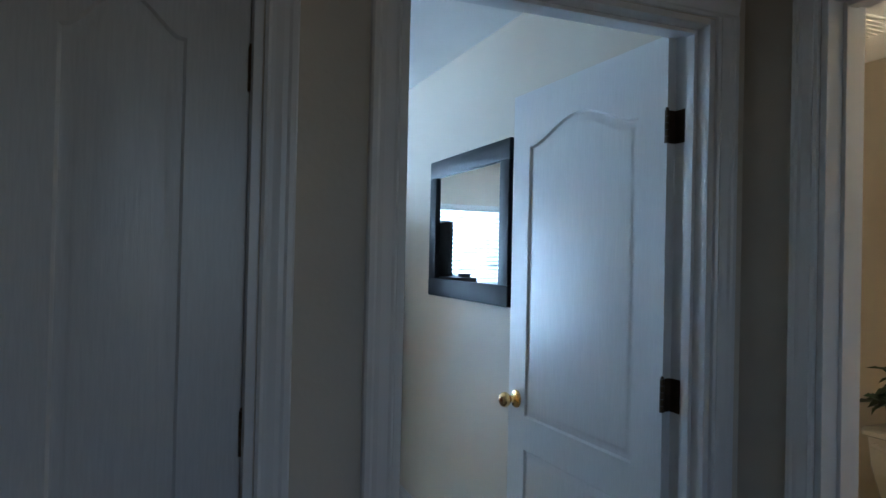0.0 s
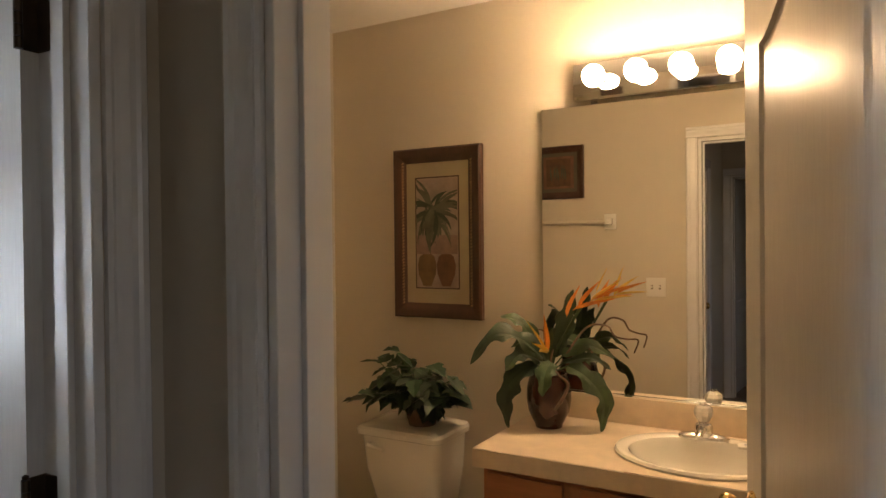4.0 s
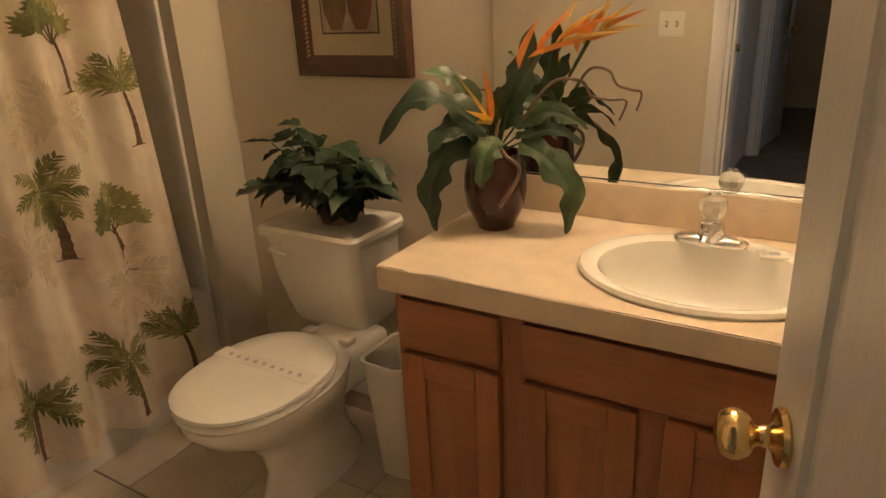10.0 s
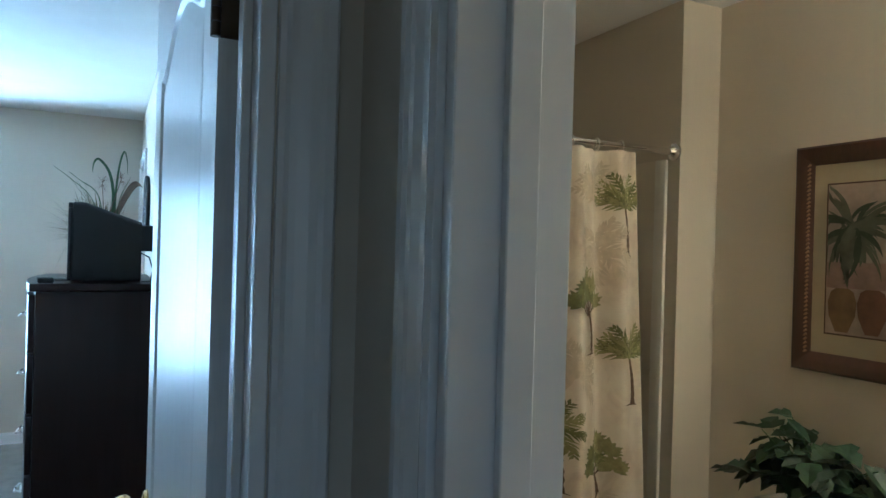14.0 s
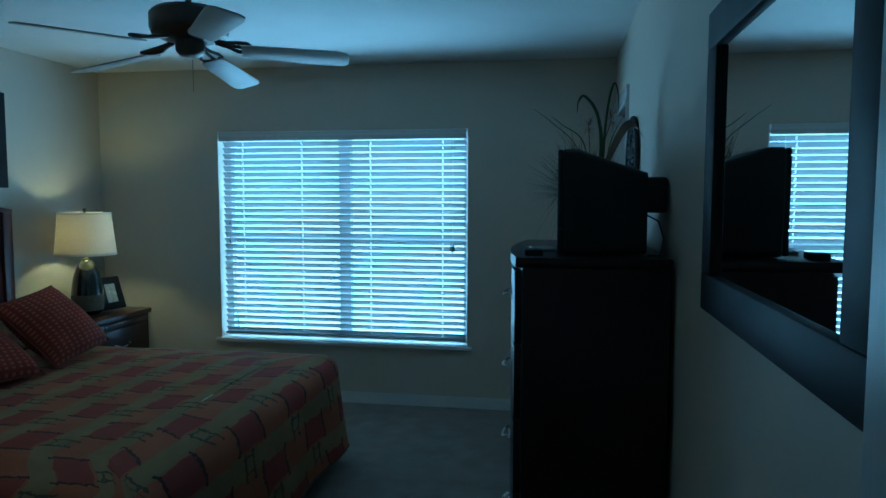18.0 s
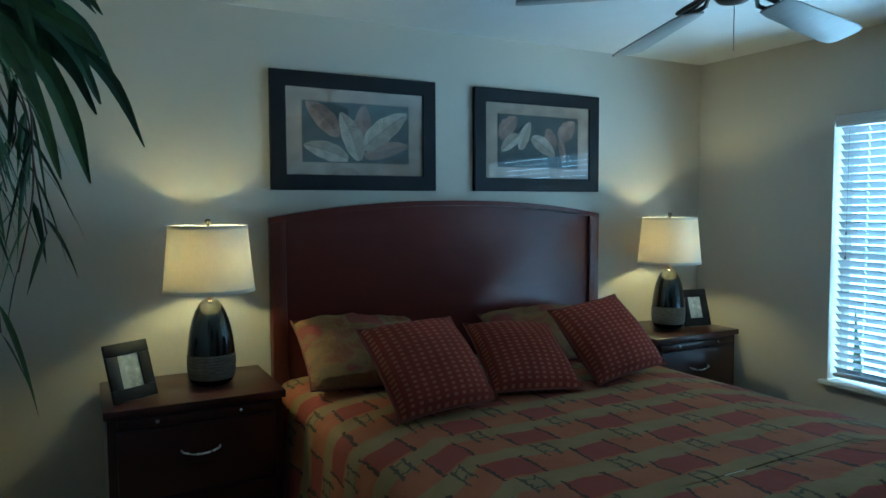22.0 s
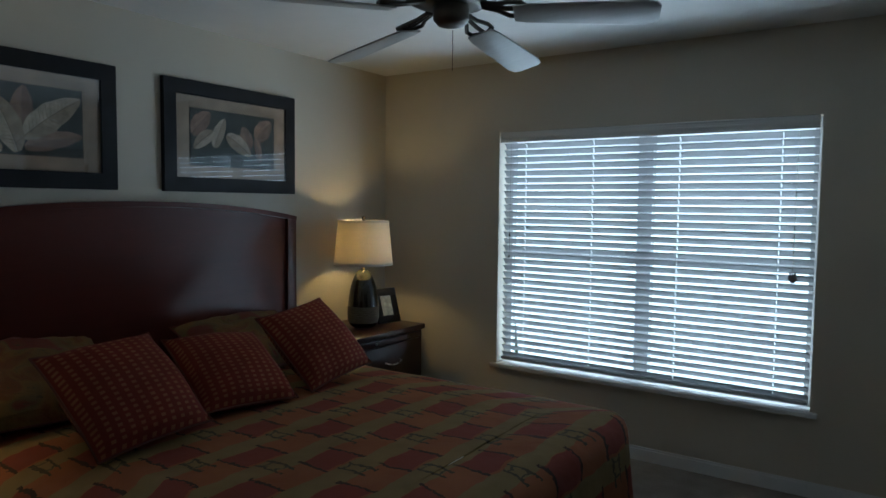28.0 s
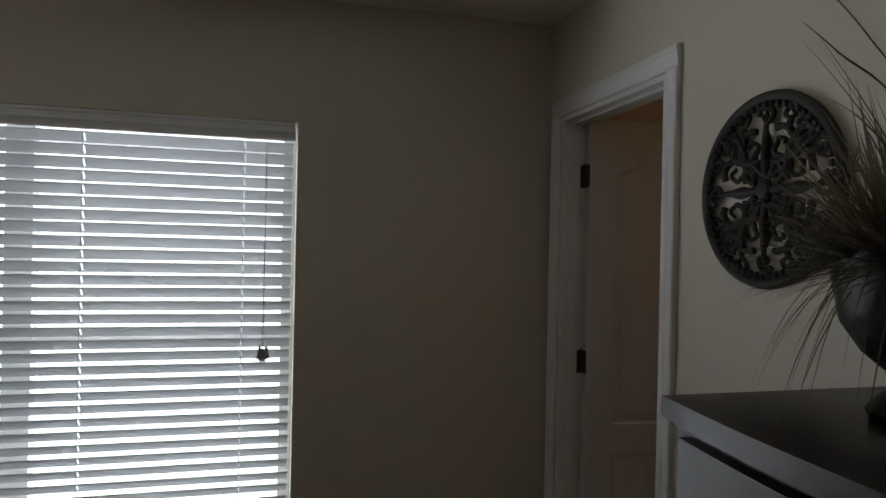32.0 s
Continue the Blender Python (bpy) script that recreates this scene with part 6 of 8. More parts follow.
def cushion(name, label, w, h, fat, mt, at, rx, ry, rz, seed, category="cushion", pipe=True, crumple=0.12):
    t = new(name); t.empty_display_size = 0.05
    t.matrix_world = pose(*at, rx, ry, rz)
    tagged(t, label, category)
    bm = bm_new(); uvl = bm.loops.layers.uv.new("UVMap"); n = 16
    rg = {}
    rs = random.Random(seed)
    for s in (1, -1):
        for i in range(n + 1):
            for j in range(n + 1):
                u, v = 2 * i / n - 1, 2 * j / n - 1
                edge_ = (1 - u * u) * (1 - v * v)
                pin = 1 - 0.05 * (1 - abs(u) ** 3) * abs(v) ** 4
                pin2 = 1 - 0.05 * (1 - abs(v) ** 3) * abs(u) ** 4
                z = s * fat * (max(edge_, 0) ** 0.42) * (1 + crumple * noise.noise((u * 1.7 + seed, v * 1.7, s)) + (crumple - 0.12) * noise.noise((u * 4.5 + seed, v * 4.5, s)))
                key = (i, j, s if 0 < i < n and 0 < j < n else 0)
                if key not in rg:
                    rg[key] = bm.verts.new((u * w / 2 * pin2, v * h / 2 * pin, z))
    for s in (1, -1):
        def g(i, j):
            return rg[(i, j, s if 0 < i < n and 0 < j < n else 0)]
        for i in range(n):
            for j in range(n):
                f = bm.faces.new((g(i, j), g(i + 1, j), g(i + 1, j + 1), g(i, j + 1)))
                for lp, (a, c) in zip(f.loops, ((i, j), (i + 1, j), (i + 1, j + 1), (i, j + 1))):
                    lp[uvl].uv = (a * w / n, c * h / n)
    loop = [rg[(i, 0, 0)].co.copy() for i in range(n)] + [rg[(n, j, 0)].co.copy() for j in range(n)] + [rg[(i, n, 0)].co.copy() for i in range(n, 0, -1)] + [rg[(0, j, 0)].co.copy() for j in range(n, 0, -1)]
    part("cover", bm, mt, t)
    if pipe:
        bm = bm_new(); tube(bm, loop + [loop[0]], 0.0045, 6, cap=False); part("piping", bm, M["piping"], t)
    return t


# cushions lean back; local x runs along the headboard, local y up the cushion
def lean(name, label, w, h, fat, mt, yc, xb, zb, ang, seed, yaw=0.0, spin=0.0, category="cushion", pipe=True, crumple=0.12):
    c, s = math.cos(radians(ang)), math.sin(radians(ang))
    ctr = (xb - c * h / 2 - s * fat * 0.0, yc, zb + s * h / 2)
    t = cushion(name, label, w, h, fat, mt, ctr, 0, 0, 0, seed, category, pipe, crumple)
    t.matrix_world = Matrix.Translation(ctr) @ Matrix.Rotation(radians(90 + yaw), 4, "Z") @ Matrix.Rotation(radians(ang), 4, "X") @ Matrix.Rotation(radians(spin), 4, "Z")
    return t
lean("bed_pillow", "gold printed pillow sham against the headboard", 0.64, 0.45, 0.11, M["sham_print"], 4.0, -1.57, 0.655, 34, 2, 6, -7, category="pillow", crumple=0.45)
lean("bed_pillow", "tan printed pillow sham against the headboard", 0.70, 0.44, 0.09, M["sham_print"], 5.10, -1.60, 0.65, 30, 3, category="pillow", crumple=0.35)
lean("throw_cushion", "square red cushion woven with small gold dots", 0.47, 0.47, 0.095, M["cushion"], 4.075, -1.065, 0.665, 40, 4, 2, 3)
lean("throw_cushion", "square red dotted cushion slumped against a pillow", 0.45, 0.45, 0.088, M["cushion"], 4.61, -1.14, 0.66, 32, 5, -3, -6)
lean("throw_cushion", "square red dotted cushion standing on one corner", 0.45, 0.45, 0.088, M["cushion"], 5.09, -1.13, 0.672, 44, 6, -4, 9)

# ---- nightstands, lamps and photo frames ----
def nightstand(at, label):
    t = thing("nightstand", label, "nightstand", at, group="nightstands")
    w, d = 0.70, 0.52
    bm = bm_new(); box(bm, -d + 0.01, -0.022, -w / 2 + 0.012, w / 2 - 0.012, 0.045, 0.665, 0.002, 1); box(bm, -d + 0.03, -0.06, -w / 2 + 0.03, w / 2 - 0.03, 0, 0.045); part("body", bm, M["stand_up"], t)
    bm = bm_new(); box(bm, -d, 0, -w / 2, w / 2, 0.666, 0.70, 0.005); part("top", bm, M["stand"], t)
    bm = bm_new(); box(bm, -0.0215, -0.006, -w / 2 + 0.045, w / 2 - 0.045, 0.622, 0.655, 0.002); p = part("pull_out_tray", bm, M["stand"], t)
    for y in (-0.16, 0.16):
        bm = bm_new(); ball(bm, (-0.001, y, 0.639), 0.008, 10); part("tray_knob", bm, M["nickel"], p, "small nickel knob")
    for z0, z1 in ((0.335, 0.612), (0.06, 0.325)):
        bm = bm_new(); box(bm, -0.0215, -0.004, -w / 2 + 0.045, w / 2 - 0.045, z0, z1, 0.003); p = part("drawer", bm, M["stand"], t)
        zc = (z0 + z1) / 2 + 0.02
        bm = bm_new(); tube(bm, [(-0.004, -0.075, zc + 0.012), (0.014, -0.07, zc + 0.008), (0.020, -0.035, zc - 0.003), (0.021, 0, zc - 0.006), (0.020, 0.035, zc - 0.003), (0.014, 0.07, zc + 0.008), (-0.004, 0.075, zc + 0.012)], 0.0045, 8); part("handle", bm, M["nickel"], p, "curved nickel handle")
    return t


nsA = nightstand((-1.575, 3.215, 0), "cherry-stained nightstand with two drawers and a pull-out tray")
nsB = copy_thing(nsA, pose(-1.585, 6.075, 0))
m, nt, b = nodes_of("lamp_shade")
tr = nt.nodes.new("ShaderNodeBsdfTranslucent"); tr.inputs["Color"].default_value = (0.95, 0.72, 0.36, 1)
mx = nt.nodes.new("ShaderNodeMixShader"); mx.inputs[0].default_value = 0.075
n1 = noise_of(nt, 300, 2, (1, 1, 0.15))
nt.links.new(ramp_of(nt, n1, [(0.3, (0.74, 0.68, 0.55)), (0.7, (0.80, 0.75, 0.63))]), b.inputs["Base Color"]); b.inputs["Roughness"].default_value = 0.9
nt.links.new(b.outputs[0], mx.inputs[1]); nt.links.new(tr.outputs[0], mx.inputs[2]); nt.links.new(mx.outputs[0], nt.nodes["Material Output"].inputs["Surface"])
M["shade"] = m
M["shade_trim"] = plain("shade_binding", (0.62, 0.58, 0.50), 0.85, 0, 0.05, 10, 300, 0.2, 0.0005)
M["lamp_band"] = plain("lamp_etched_band", (0.17, 0.145, 0.105), 0.5, 0.2, 0.5, 30, 120, 0.5, 0.0015, (1, 1, 6))


def table_lamp(at):
    t = thing("table_lamp", "lit table lamp with black ceramic base and cream drum shade", "table lamp", at, group="bedside lamps")
    bm = bm_new(); lathe(bm, [(0, 0), (0.070, 0), (0.076, 0.004), (0.088, 0.015), (0.0955, 0.03)], n=36)
    lathe(bm, [(0.1010, 0.138), (0.0985, 0.165), (0.0945, 0.20), (0.0875, 0.245), (0.0775, 0.285), (0.065, 0.32), (0.051, 0.347), (0.038, 0.365), (0.024, 0.376), (0, 0.379)], n=36); part("base", bm, M["lamp_black"], t)
    bm = bm_new(); prof = []
    for k in range(17):
        u = k / 16; prof.append((0.0955 + 0.0075 * math.sin(math.pi * min(1, 0.03 + 0.72 * u ** 0.8)) + (0.0012 if k % 2 else -0.0012), 0.03 + 0.108 * u))
    lathe(bm, prof, n=36); part("etched_band", bm, M["lamp_band"], t, "band of etched bronze lines")
    bm = bm_new(); lathe(bm, [(0.012, 0.378), (0.014, 0.385), (0.009, 0.392), (0.011, 0.398), (0.009, 0.42), (0.016, 0.424), (0.016, 0.455), (0, 0.456)], n=16); part("neck", bm, M["brass"], t)
    bm = bm_new(); tube(bm, [(0, 0, 0.42), (0.055, 0, 0.45), (0.06, 0, 0.56), (0.03, 0, 0.66), (0, 0, 0.69)], 0.0022, 6); tube(bm, [(0, 0, 0.42), (-0.055, 0, 0.45), (-0.06, 0, 0.56), (-0.03, 0, 0.66), (0, 0, 0.69)], 0.0022, 6); part("harp", bm, M["brass"], t)
    bm = bm_new(); ball(bm, (0, 0, 0.548), 0.03, 16, 1, 1, 1.25); part("bulb", bm, M["lamp_bulb"], t, "lit bulb")
    bm = bm_new(); lathe(bm, [(0.192, 0.41), (0.165, 0.695)], n=48); part("shade", bm, M["shade"], t, "cream fabric drum shade")
    for r0, z0, r1, z1 in ((0.1935, 0.408, 0.1922, 0.424), (0.1670, 0.684, 0.1658, 0.697)):
        bm = bm_new(); lathe(bm, [(r0 - 0.003, z0), (r0, z0), (r1, z1), (r1 - 0.003, z1)], n=48); part("shade_trim", bm, M["shade_trim"], t, "pale cotton binding")
    bm = bm_new()
    for a in (0, 120, 240):
        tube(bm, [(0, 0, 0.69), (0.165 * math.cos(radians(a)), 0.165 * math.sin(radians(a)), 0.69)], 0.0015, 5)
    part("spider", bm, M["brass"], t)
    bm = bm_new(); lathe(bm, [(0.006, 0.69), (0.008, 0.695), (0.006, 0.70), (0.012, 0.708), (0.013, 0.716), (0.008, 0.724), (0, 0.727)], n=14); part("finial", bm, M["fan_metal"], t, "round bronze finial")
    return t


lampA = table_lamp((-1.835, 3.305, 0.701))
lampB = copy_thing(lampA, pose(-1.84, 6.08, 0.701, 0, 0, 40))


def photo_frame(at, turn):
    t = thing("photo_frame", "small black photo frame leaning back on its stand", "photo frame", at, turn, group="photo frames")
    R = Matrix.Rotation(radians(-18), 4, "X")
    w, h, f = 0.19, 0.235, 0.05
    for nm, x0, x1, z0, z1 in (("frame_bottom", -w / 2, w / 2, 0, f), ("frame_top", -w / 2, w / 2, h - f, h), ("frame_left", -w / 2, -w / 2 + f, f, h - f), ("frame_right", w / 2 - f, w / 2, f, h - f)):
        bm = bm_new(); box(bm, x0, x1, -0.009, 0.009, z0, z1, 0.003); moved(bm, R); part(nm, bm, M["black_frame"], t)
    bm = bm_new(); box(bm, -w / 2 + f, w / 2 - f, -0.004, 0.006, f, h - f); moved(bm, R); part("photo", bm, plain("photo_print", (0.55, 0.58, 0.54), 0.25, 0, 0.4, 28, 90, 0) if "photo_print" not in bpy.data.materials else bpy.data.materials["photo_print"], t, "faded grey-green print behind glass", smooth=False)
    bm = bm_new(); box(bm, -0.02, 0.02, 0.010, 0.014, 0.0, 0.16); moved(bm, Matrix.Translation((0, 0.095, 0)) @ Matrix.Rotation(radians(15), 4, "X")); part("stand", bm, M["black_frame"], t)
    return t


pfA = photo_frame((-1.70, 2.99, 0.706), 120)
pfB = copy_thing(pfA, pose(-1.77, 6.27, 0.706, 0, 0, 78))

# ---- pictures over the bed ----
M["pic_glass"] = glassy("picture_glass", (1, 1, 1), 0.0, 1.65)
art_mat = plain("bed_art_mat", (0.40, 0.31, 0.225), 0.7, 0, 0.3, 9, 40)
art_bg = plain("bed_art_ground", (0.055, 0.068, 0.066), 0.7, 0, 0.45, 10, 60)
# each leaf has a lit half, a shaded half and fine cross veins
art_leaf = [(plain("bed_art_leaf_pale", (0.54, 0.46, 0.35), 0.7, 0, 0.3, 25, 70), plain("bed_art_leaf_tan", (0.41, 0.33, 0.235), 0.7, 0, 0.3, 25, 70)),
            (plain("bed_art_leaf_rose", (0.36, 0.235, 0.17), 0.7, 0, 0.35, 25, 70), plain("bed_art_leaf_brown", (0.245, 0.16, 0.12), 0.7, 0, 0.35, 25, 70))]
art_vein = plain("bed_art_vein", (0.20, 0.15, 0.11), 0.7, 0, 0.3, 25, 70)
def painted_leaf(t, y, cx, cz, a, ln, w, mi, bend=0.10, n=16):
    """A broad banana leaf with a curved rib: two painted halves, the rib and its side veins."""
    def at(u, v):
        x, z = ln * u, v * w * 0.5 * max(0.0, math.sin(math.pi * (0.02 + 0.97 * u) ** 0.85)) ** 0.62 * (1 + 0.05 * math.sin(21 * u + 40 * cx + 2 * v)) + bend * ln * u * (1 - u)
        return (max(-0.29, min(0.29, cx + x * math.cos(a) - z * math.sin(a))), max(-0.15, min(0.15, cz + x * math.sin(a) + z * math.cos(a))))
    rib = [at(k / n, 0) for k in range(n + 1)]
    for s_, mt in ((1, art_leaf[mi][0]), (-1, art_leaf[mi][1])):
        bm = bm_new()
        inn, out = [bm.verts.new((p[0], -y, p[1])) for p in rib], [bm.verts.new((at(k / n, s_)[0], -y, at(k / n, s_)[1])) for k in range(n + 1)]
        for k in range(n):
            bm.faces.new((inn[k], inn[k + 1], out[k + 1], out[k]))
        part("painted_leaf", bm, mt, t, smooth=False)
    bm = bm_new()
    def line(p, q, h0, h1):
        d = Vector((q[0] - p[0], q[1] - p[1])); nn = Vector((-d.y, d.x)).normalized() if d.length > 1e-6 else Vector((0, 1))
        bm.faces.new([bm.verts.new((c[0] + nn.x * h, -y - 0.0002, c[1] + nn.y * h)) for c, h in ((p, -h0), (q, -h1), (q, h1), (p, h0))])
    for p, q in zip(rib, rib[1:]):
        line(p, q, 0.0016, 0.0014)
    for k in range(2, n - 1):
        for s_ in (1, -1):
            line(at(k / n, 0), at(k / n + 0.09, 0.86 * s_), 0.0008, 0.0003)
    part("leaf_vein", bm, art_vein, t, smooth=False)
def bed_picture(yc, leaves):
    t, y = picture("leaf_picture", "black-framed print of pale tropical leaves above the bed", (XW + 0.002, yc, 1.857), 90, 0.91, 0.592, 0.078, 0.028, M["black_frame"], [(0.77, 0.45, art_mat, "mat"), (0.592, 0.312, art_vein, "mat_edge"), (0.585, 0.305, art_bg, "print")], True)
    t["group"] = "pictures over the bed"
    for cx, cz, a, ln, w, mi in leaves:
        painted_leaf(t, y, cx, cz, radians(a), ln, w, mi, -0.12 if a > 90 else 0.12); y += 0.0006
    bm = bm_new(); box(bm, -0.378, 0.378, -y - 0.004, -y - 0.002, -0.219, 0.219); g = part("glass", bm, M["pic_glass"], t, smooth=False); g.visible_shadow = False
    return t
bed_picture(4.105, [(-0.10, -0.016, 136, 0.24, 0.105, 1), (0.033, -0.043, 88, 0.19, 0.095, 1), (0.039, -0.119, 14, 0.258, 0.082, 1), (0.033, -0.076, 37, 0.313, 0.12, 0), (-0.053, -0.135, 164, 0.244, 0.095, 0), (0.012, -0.14, 113, 0.263, 0.11, 0)])
bed_picture(5.265, [(-0.28, 0.015, 47, 0.17, 0.10, 1), (0.1, -0.05, 107, 0.14, 0.09, 1), (0.153, 0.015, 45, 0.16, 0.11, 1), (0.15, 0.02, -76, 0.14, 0.05, 1), (-0.145, 0.035, 217, 0.16, 0.075, 0), (-0.14, -0.05, 66, 0.18, 0.075, 0), (-0.057, 0.025, -32, 0.2, 0.09, 0)])

# ---- wall mirror by the entry ----
hm = thing("framed_mirror", "rectangular wall mirror in a wide dark blue-black frame", "mirror", (XE, 3.19, 1.588))
w, h, f = 0.91, 0.70, 0.088
for nm, y0, y1, z0, z1 in (("frame_bottom", -w / 2, w / 2, -h / 2, -h / 2 + f), ("frame_top", -w / 2, w / 2, h / 2 - f, h / 2), ("frame_near", -w / 2, -w / 2 + f, -h / 2 + f, h / 2 - f), ("frame_far", w / 2 - f, w / 2, -h / 2 + f, h / 2 - f)):
    bm = bm_new(); box(bm, -0.028, -0.001, y0, y1, z0, z1, 0.004); part(nm, bm, M["black_frame"], hm)
bm = bm_new(); box(bm, -0.014, -0.008, -w / 2 + f, w / 2 - f, -h / 2 + f, h / 2 - f); part("glass", bm, M["mirror"], hm, smooth=False)

# ---- chest of drawers ----
DY0, DY1, DXB, DZT = 4.12, 5.06, 1.695, 1.313
ch = thing("chest_of_drawers", "tall espresso-stained bow-front chest of drawers with nickel pulls", "chest of drawers", (1.45, 4.59, 0))
def chl(bm):
    return moved(bm, Matrix.Translation((-1.45, -4.59, 0)))
def bow(y, x0=1.208, k=0.042):
    u = (y - (DY0 + DY1) / 2) / ((DY1 - DY0) / 2)
    return x0 - k * (1 - u * u)
def bowed(bm, y0, y1, z0, z1, front, back, bev=0.003, n=18):
    out = [(back, y1), (back, y0)] + [(bow(y0 + (y1 - y0) * k / n) + front, y0 + (y1 - y0) * k / n) for k in range(n + 1)]
    return prism(bm, out, 2, z0, z1, bev)
bm = bm_new(); bowed(bm, DY0 + 0.012, DY1 - 0.012, 0.07, DZT - 0.036, 0.022, DXB - 0.005, 0.001); part("body", chl(bm), M["espresso_up"], ch)
bm = bm_new(); bowed(bm, DY0, DY1, DZT - 0.034, DZT, -0.004, DXB, 0.005); part("top", chl(bm), M["espresso"], ch)
bm = bm_new(); bowed(bm, DY0 + 0.03, DY1 - 0.03, 0.0, 0.068, 0.05, DXB - 0.02, 0.001); part("plinth", chl(bm), M["espresso"], ch)
for z0, z1 in ((1.015, 1.262), (0.758, 1.005), (0.501, 0.748), (0.244, 0.491), (0.085, 0.234)):
    bm = bm_new(); bowed(bm, DY0 + 0.055, DY1 - 0.055, z0, z1, 0.0, 1.26, 0.003); p = part("drawer", chl(bm), M["espresso"], ch)
    if z1 - z0 > 0.2:
        for y in (DY0 + 0.235, DY1 - 0.235):
            zc = (z0 + z1) / 2 + 0.025
            x = bow(y)
            bm = bm_new(); tube(bm, [(x + 0.002, y - 0.052, zc), (x - 0.014, y - 0.05, zc + 0.006), (x - 0.026, y - 0.03, zc - 0.002), (x - 0.029, y, zc - 0.006), (x - 0.026, y + 0.03, zc - 0.002), (x - 0.014, y + 0.05, zc + 0.006), (x + 0.002, y + 0.052, zc)], [0.005, 0.0045, 0.004, 0.0038, 0.004, 0.0045, 0.005], 8)
            tube(bm, [(x - 0.001, y - 0.05, zc), (x - 0.003, y, zc + 0.012), (x - 0.001, y + 0.05, zc)], 0.004, 6)
            part("pull", chl(bm), M["nickel"], p, "curved nickel pull")

# ---- television ----
tv = thing("television", "small black tube television switched on", "television", (1.482, 4.412, DZT + 0.001))
TW = 0.42
bm = bm_new()
rings = []
for x, y0, y1, z0, z1 in ((1.318, -0.20, 0.20, 0.012, 0.345), (1.325, -0.21, 0.21, 0.004, 0.352), (1.37, -0.21, 0.21, 0.003, 0.352), (1.40, -0.195, 0.195, 0.003, 0.34), (1.52, -0.165, 0.165, 0.003, 0.30), (1.60, -0.14, 0.14, 0.003, 0.275)):
    rings.append([(x - 1.45, q[0], q[1]) for q in [(a, b) for a, b, _ in rr(y0, y1, z0, z1, 0, 0.022, 4)]])
loft(bm, rings); part("case", bm, M["tv_plastic"], tv)
bm = bm_new(); box(bm, 0.12, 0.222, -0.095, 0.095, 0.14, 0.262, 0.012); part("tube_cover", bm, M["tv_plastic"], tv)
bm = bm_new()
yo, yi, zo0, zo1, zi0, zi1 = 0.205, 0.178, 0.008, 0.349, 0.088, 0.325
for a in ((-yo, yo, zo0, zi0), (-yo, yo, zi1, zo1), (-yo, -yi, zi0, zi1), (yi, yo, zi0, zi1)):
    box(bm, 1.303 - 1.45, 1.320 - 1.45, a[0], a[1], a[2], a[3], 0.004)
part("bezel", bm, M["tv_plastic"], tv)
m, nt, b = nodes_of("screen_glass"); b.inputs["Base Color"].default_value = (0.012, 0.012, 0.014, 1); b.inputs["Roughness"].default_value = 0.06; b.inputs["Coat Weight"].default_value = 0.6
bm = bm_new(); N = 12
gr = [[bm.verts.new((1.3155 - 1.45 - 0.006 * (1 - (2 * i / N - 1) ** 2) * (1 - (2 * j / N - 1) ** 2) ** 0.5, -yi + 2 * yi * i / N, zi0 + (zi1 - zi0) * j / N)) for i in range(N + 1)] for j in range(N + 1)]
for j in range(N):
    for i in range(N):
        bm.faces.new((gr[j][i], gr[j][i + 1], gr[j + 1][i + 1], gr[j + 1][i]))
screen = part("screen", bm, m, tv, "curved dark screen glass")
def scr(pts, color, k, lift, nm):
    bm = bm_new(); vs = []
    A, B = pts[:len(pts) // 2], pts[len(pts) // 2:][::-1]
    rows = []
    for (a, c), (a2, c2) in zip(A, B):
        rows.append([bm.verts.new((1.3155 - 1.45 - 0.006 * (1 - ((a + (a2 - a) * q / 6) / yi) ** 2) * (1 - (2 * ((c + (c2 - c) * q / 6) - zi0) / (zi1 - zi0) - 1) ** 2) ** 0.5 - lift - 0.0012, a + (a2 - a) * q / 6, c + (c2 - c) * q / 6)) for q in range(7)])
    for r0, r1 in zip(rows, rows[1:]):
        for q in range(6):
            bm.faces.new((r0[q], r0[q + 1], r1[q + 1], r1[q]))
    mt = glow("picture_" + nm, color, k)
    mt.node_tree.nodes["Principled BSDF"].inputs["Base Color"].default_value = (*shade(color, 0.1), 1)
    mt.node_tree.nodes["Principled BSDF"].inputs["Roughness"].default_value = 0.1
    part(nm, bm, mt, screen)
def quad(y0, y1, z0, z1):
    return [(y0 + (y1 - y0) * k / 10, z0) for k in range(11)] + [(y1 - (y1 - y0) * k / 10, z1) for k in range(11)]
PK = 1.9
def blob(yc, zc, ry, rz, n=6):
    a = [math.pi * k / n for k in range(n + 1)]
    return [(yc - ry * math.cos(t), zc - rz * math.sin(t)) for t in a] + [(yc + ry * math.cos(t), zc + rz * math.sin(t)) for t in a]
scr(quad(-0.165, 0.165, 0.20, 0.272), (0.02, 0.24, 0.85), PK, 0.0004, "sky_band")
scr(quad(-0.165, 0.165, 0.262, 0.278), (0.03, 0.12, 0.30), PK, 0.0006, "upper_sky")
scr([(0.165, 0.15), (0.08, 0.148), (0.0, 0.146), (-0.08, 0.148), (-0.165, 0.15), (-0.165, 0.215), (-0.08, 0.205), (0.0, 0.213), (0.08, 0.228), (0.165, 0.21)], (0.20, 0.44, 0.035), PK, 0.0009, "meadow")
scr([(0.165, 0.15), (0.10, 0.15), (0.03, 0.15), (0.03, 0.178), (0.10, 0.186), (0.165, 0.18)], (0.16, 0.36, 0.05), PK, 0.0012, "near_meadow")
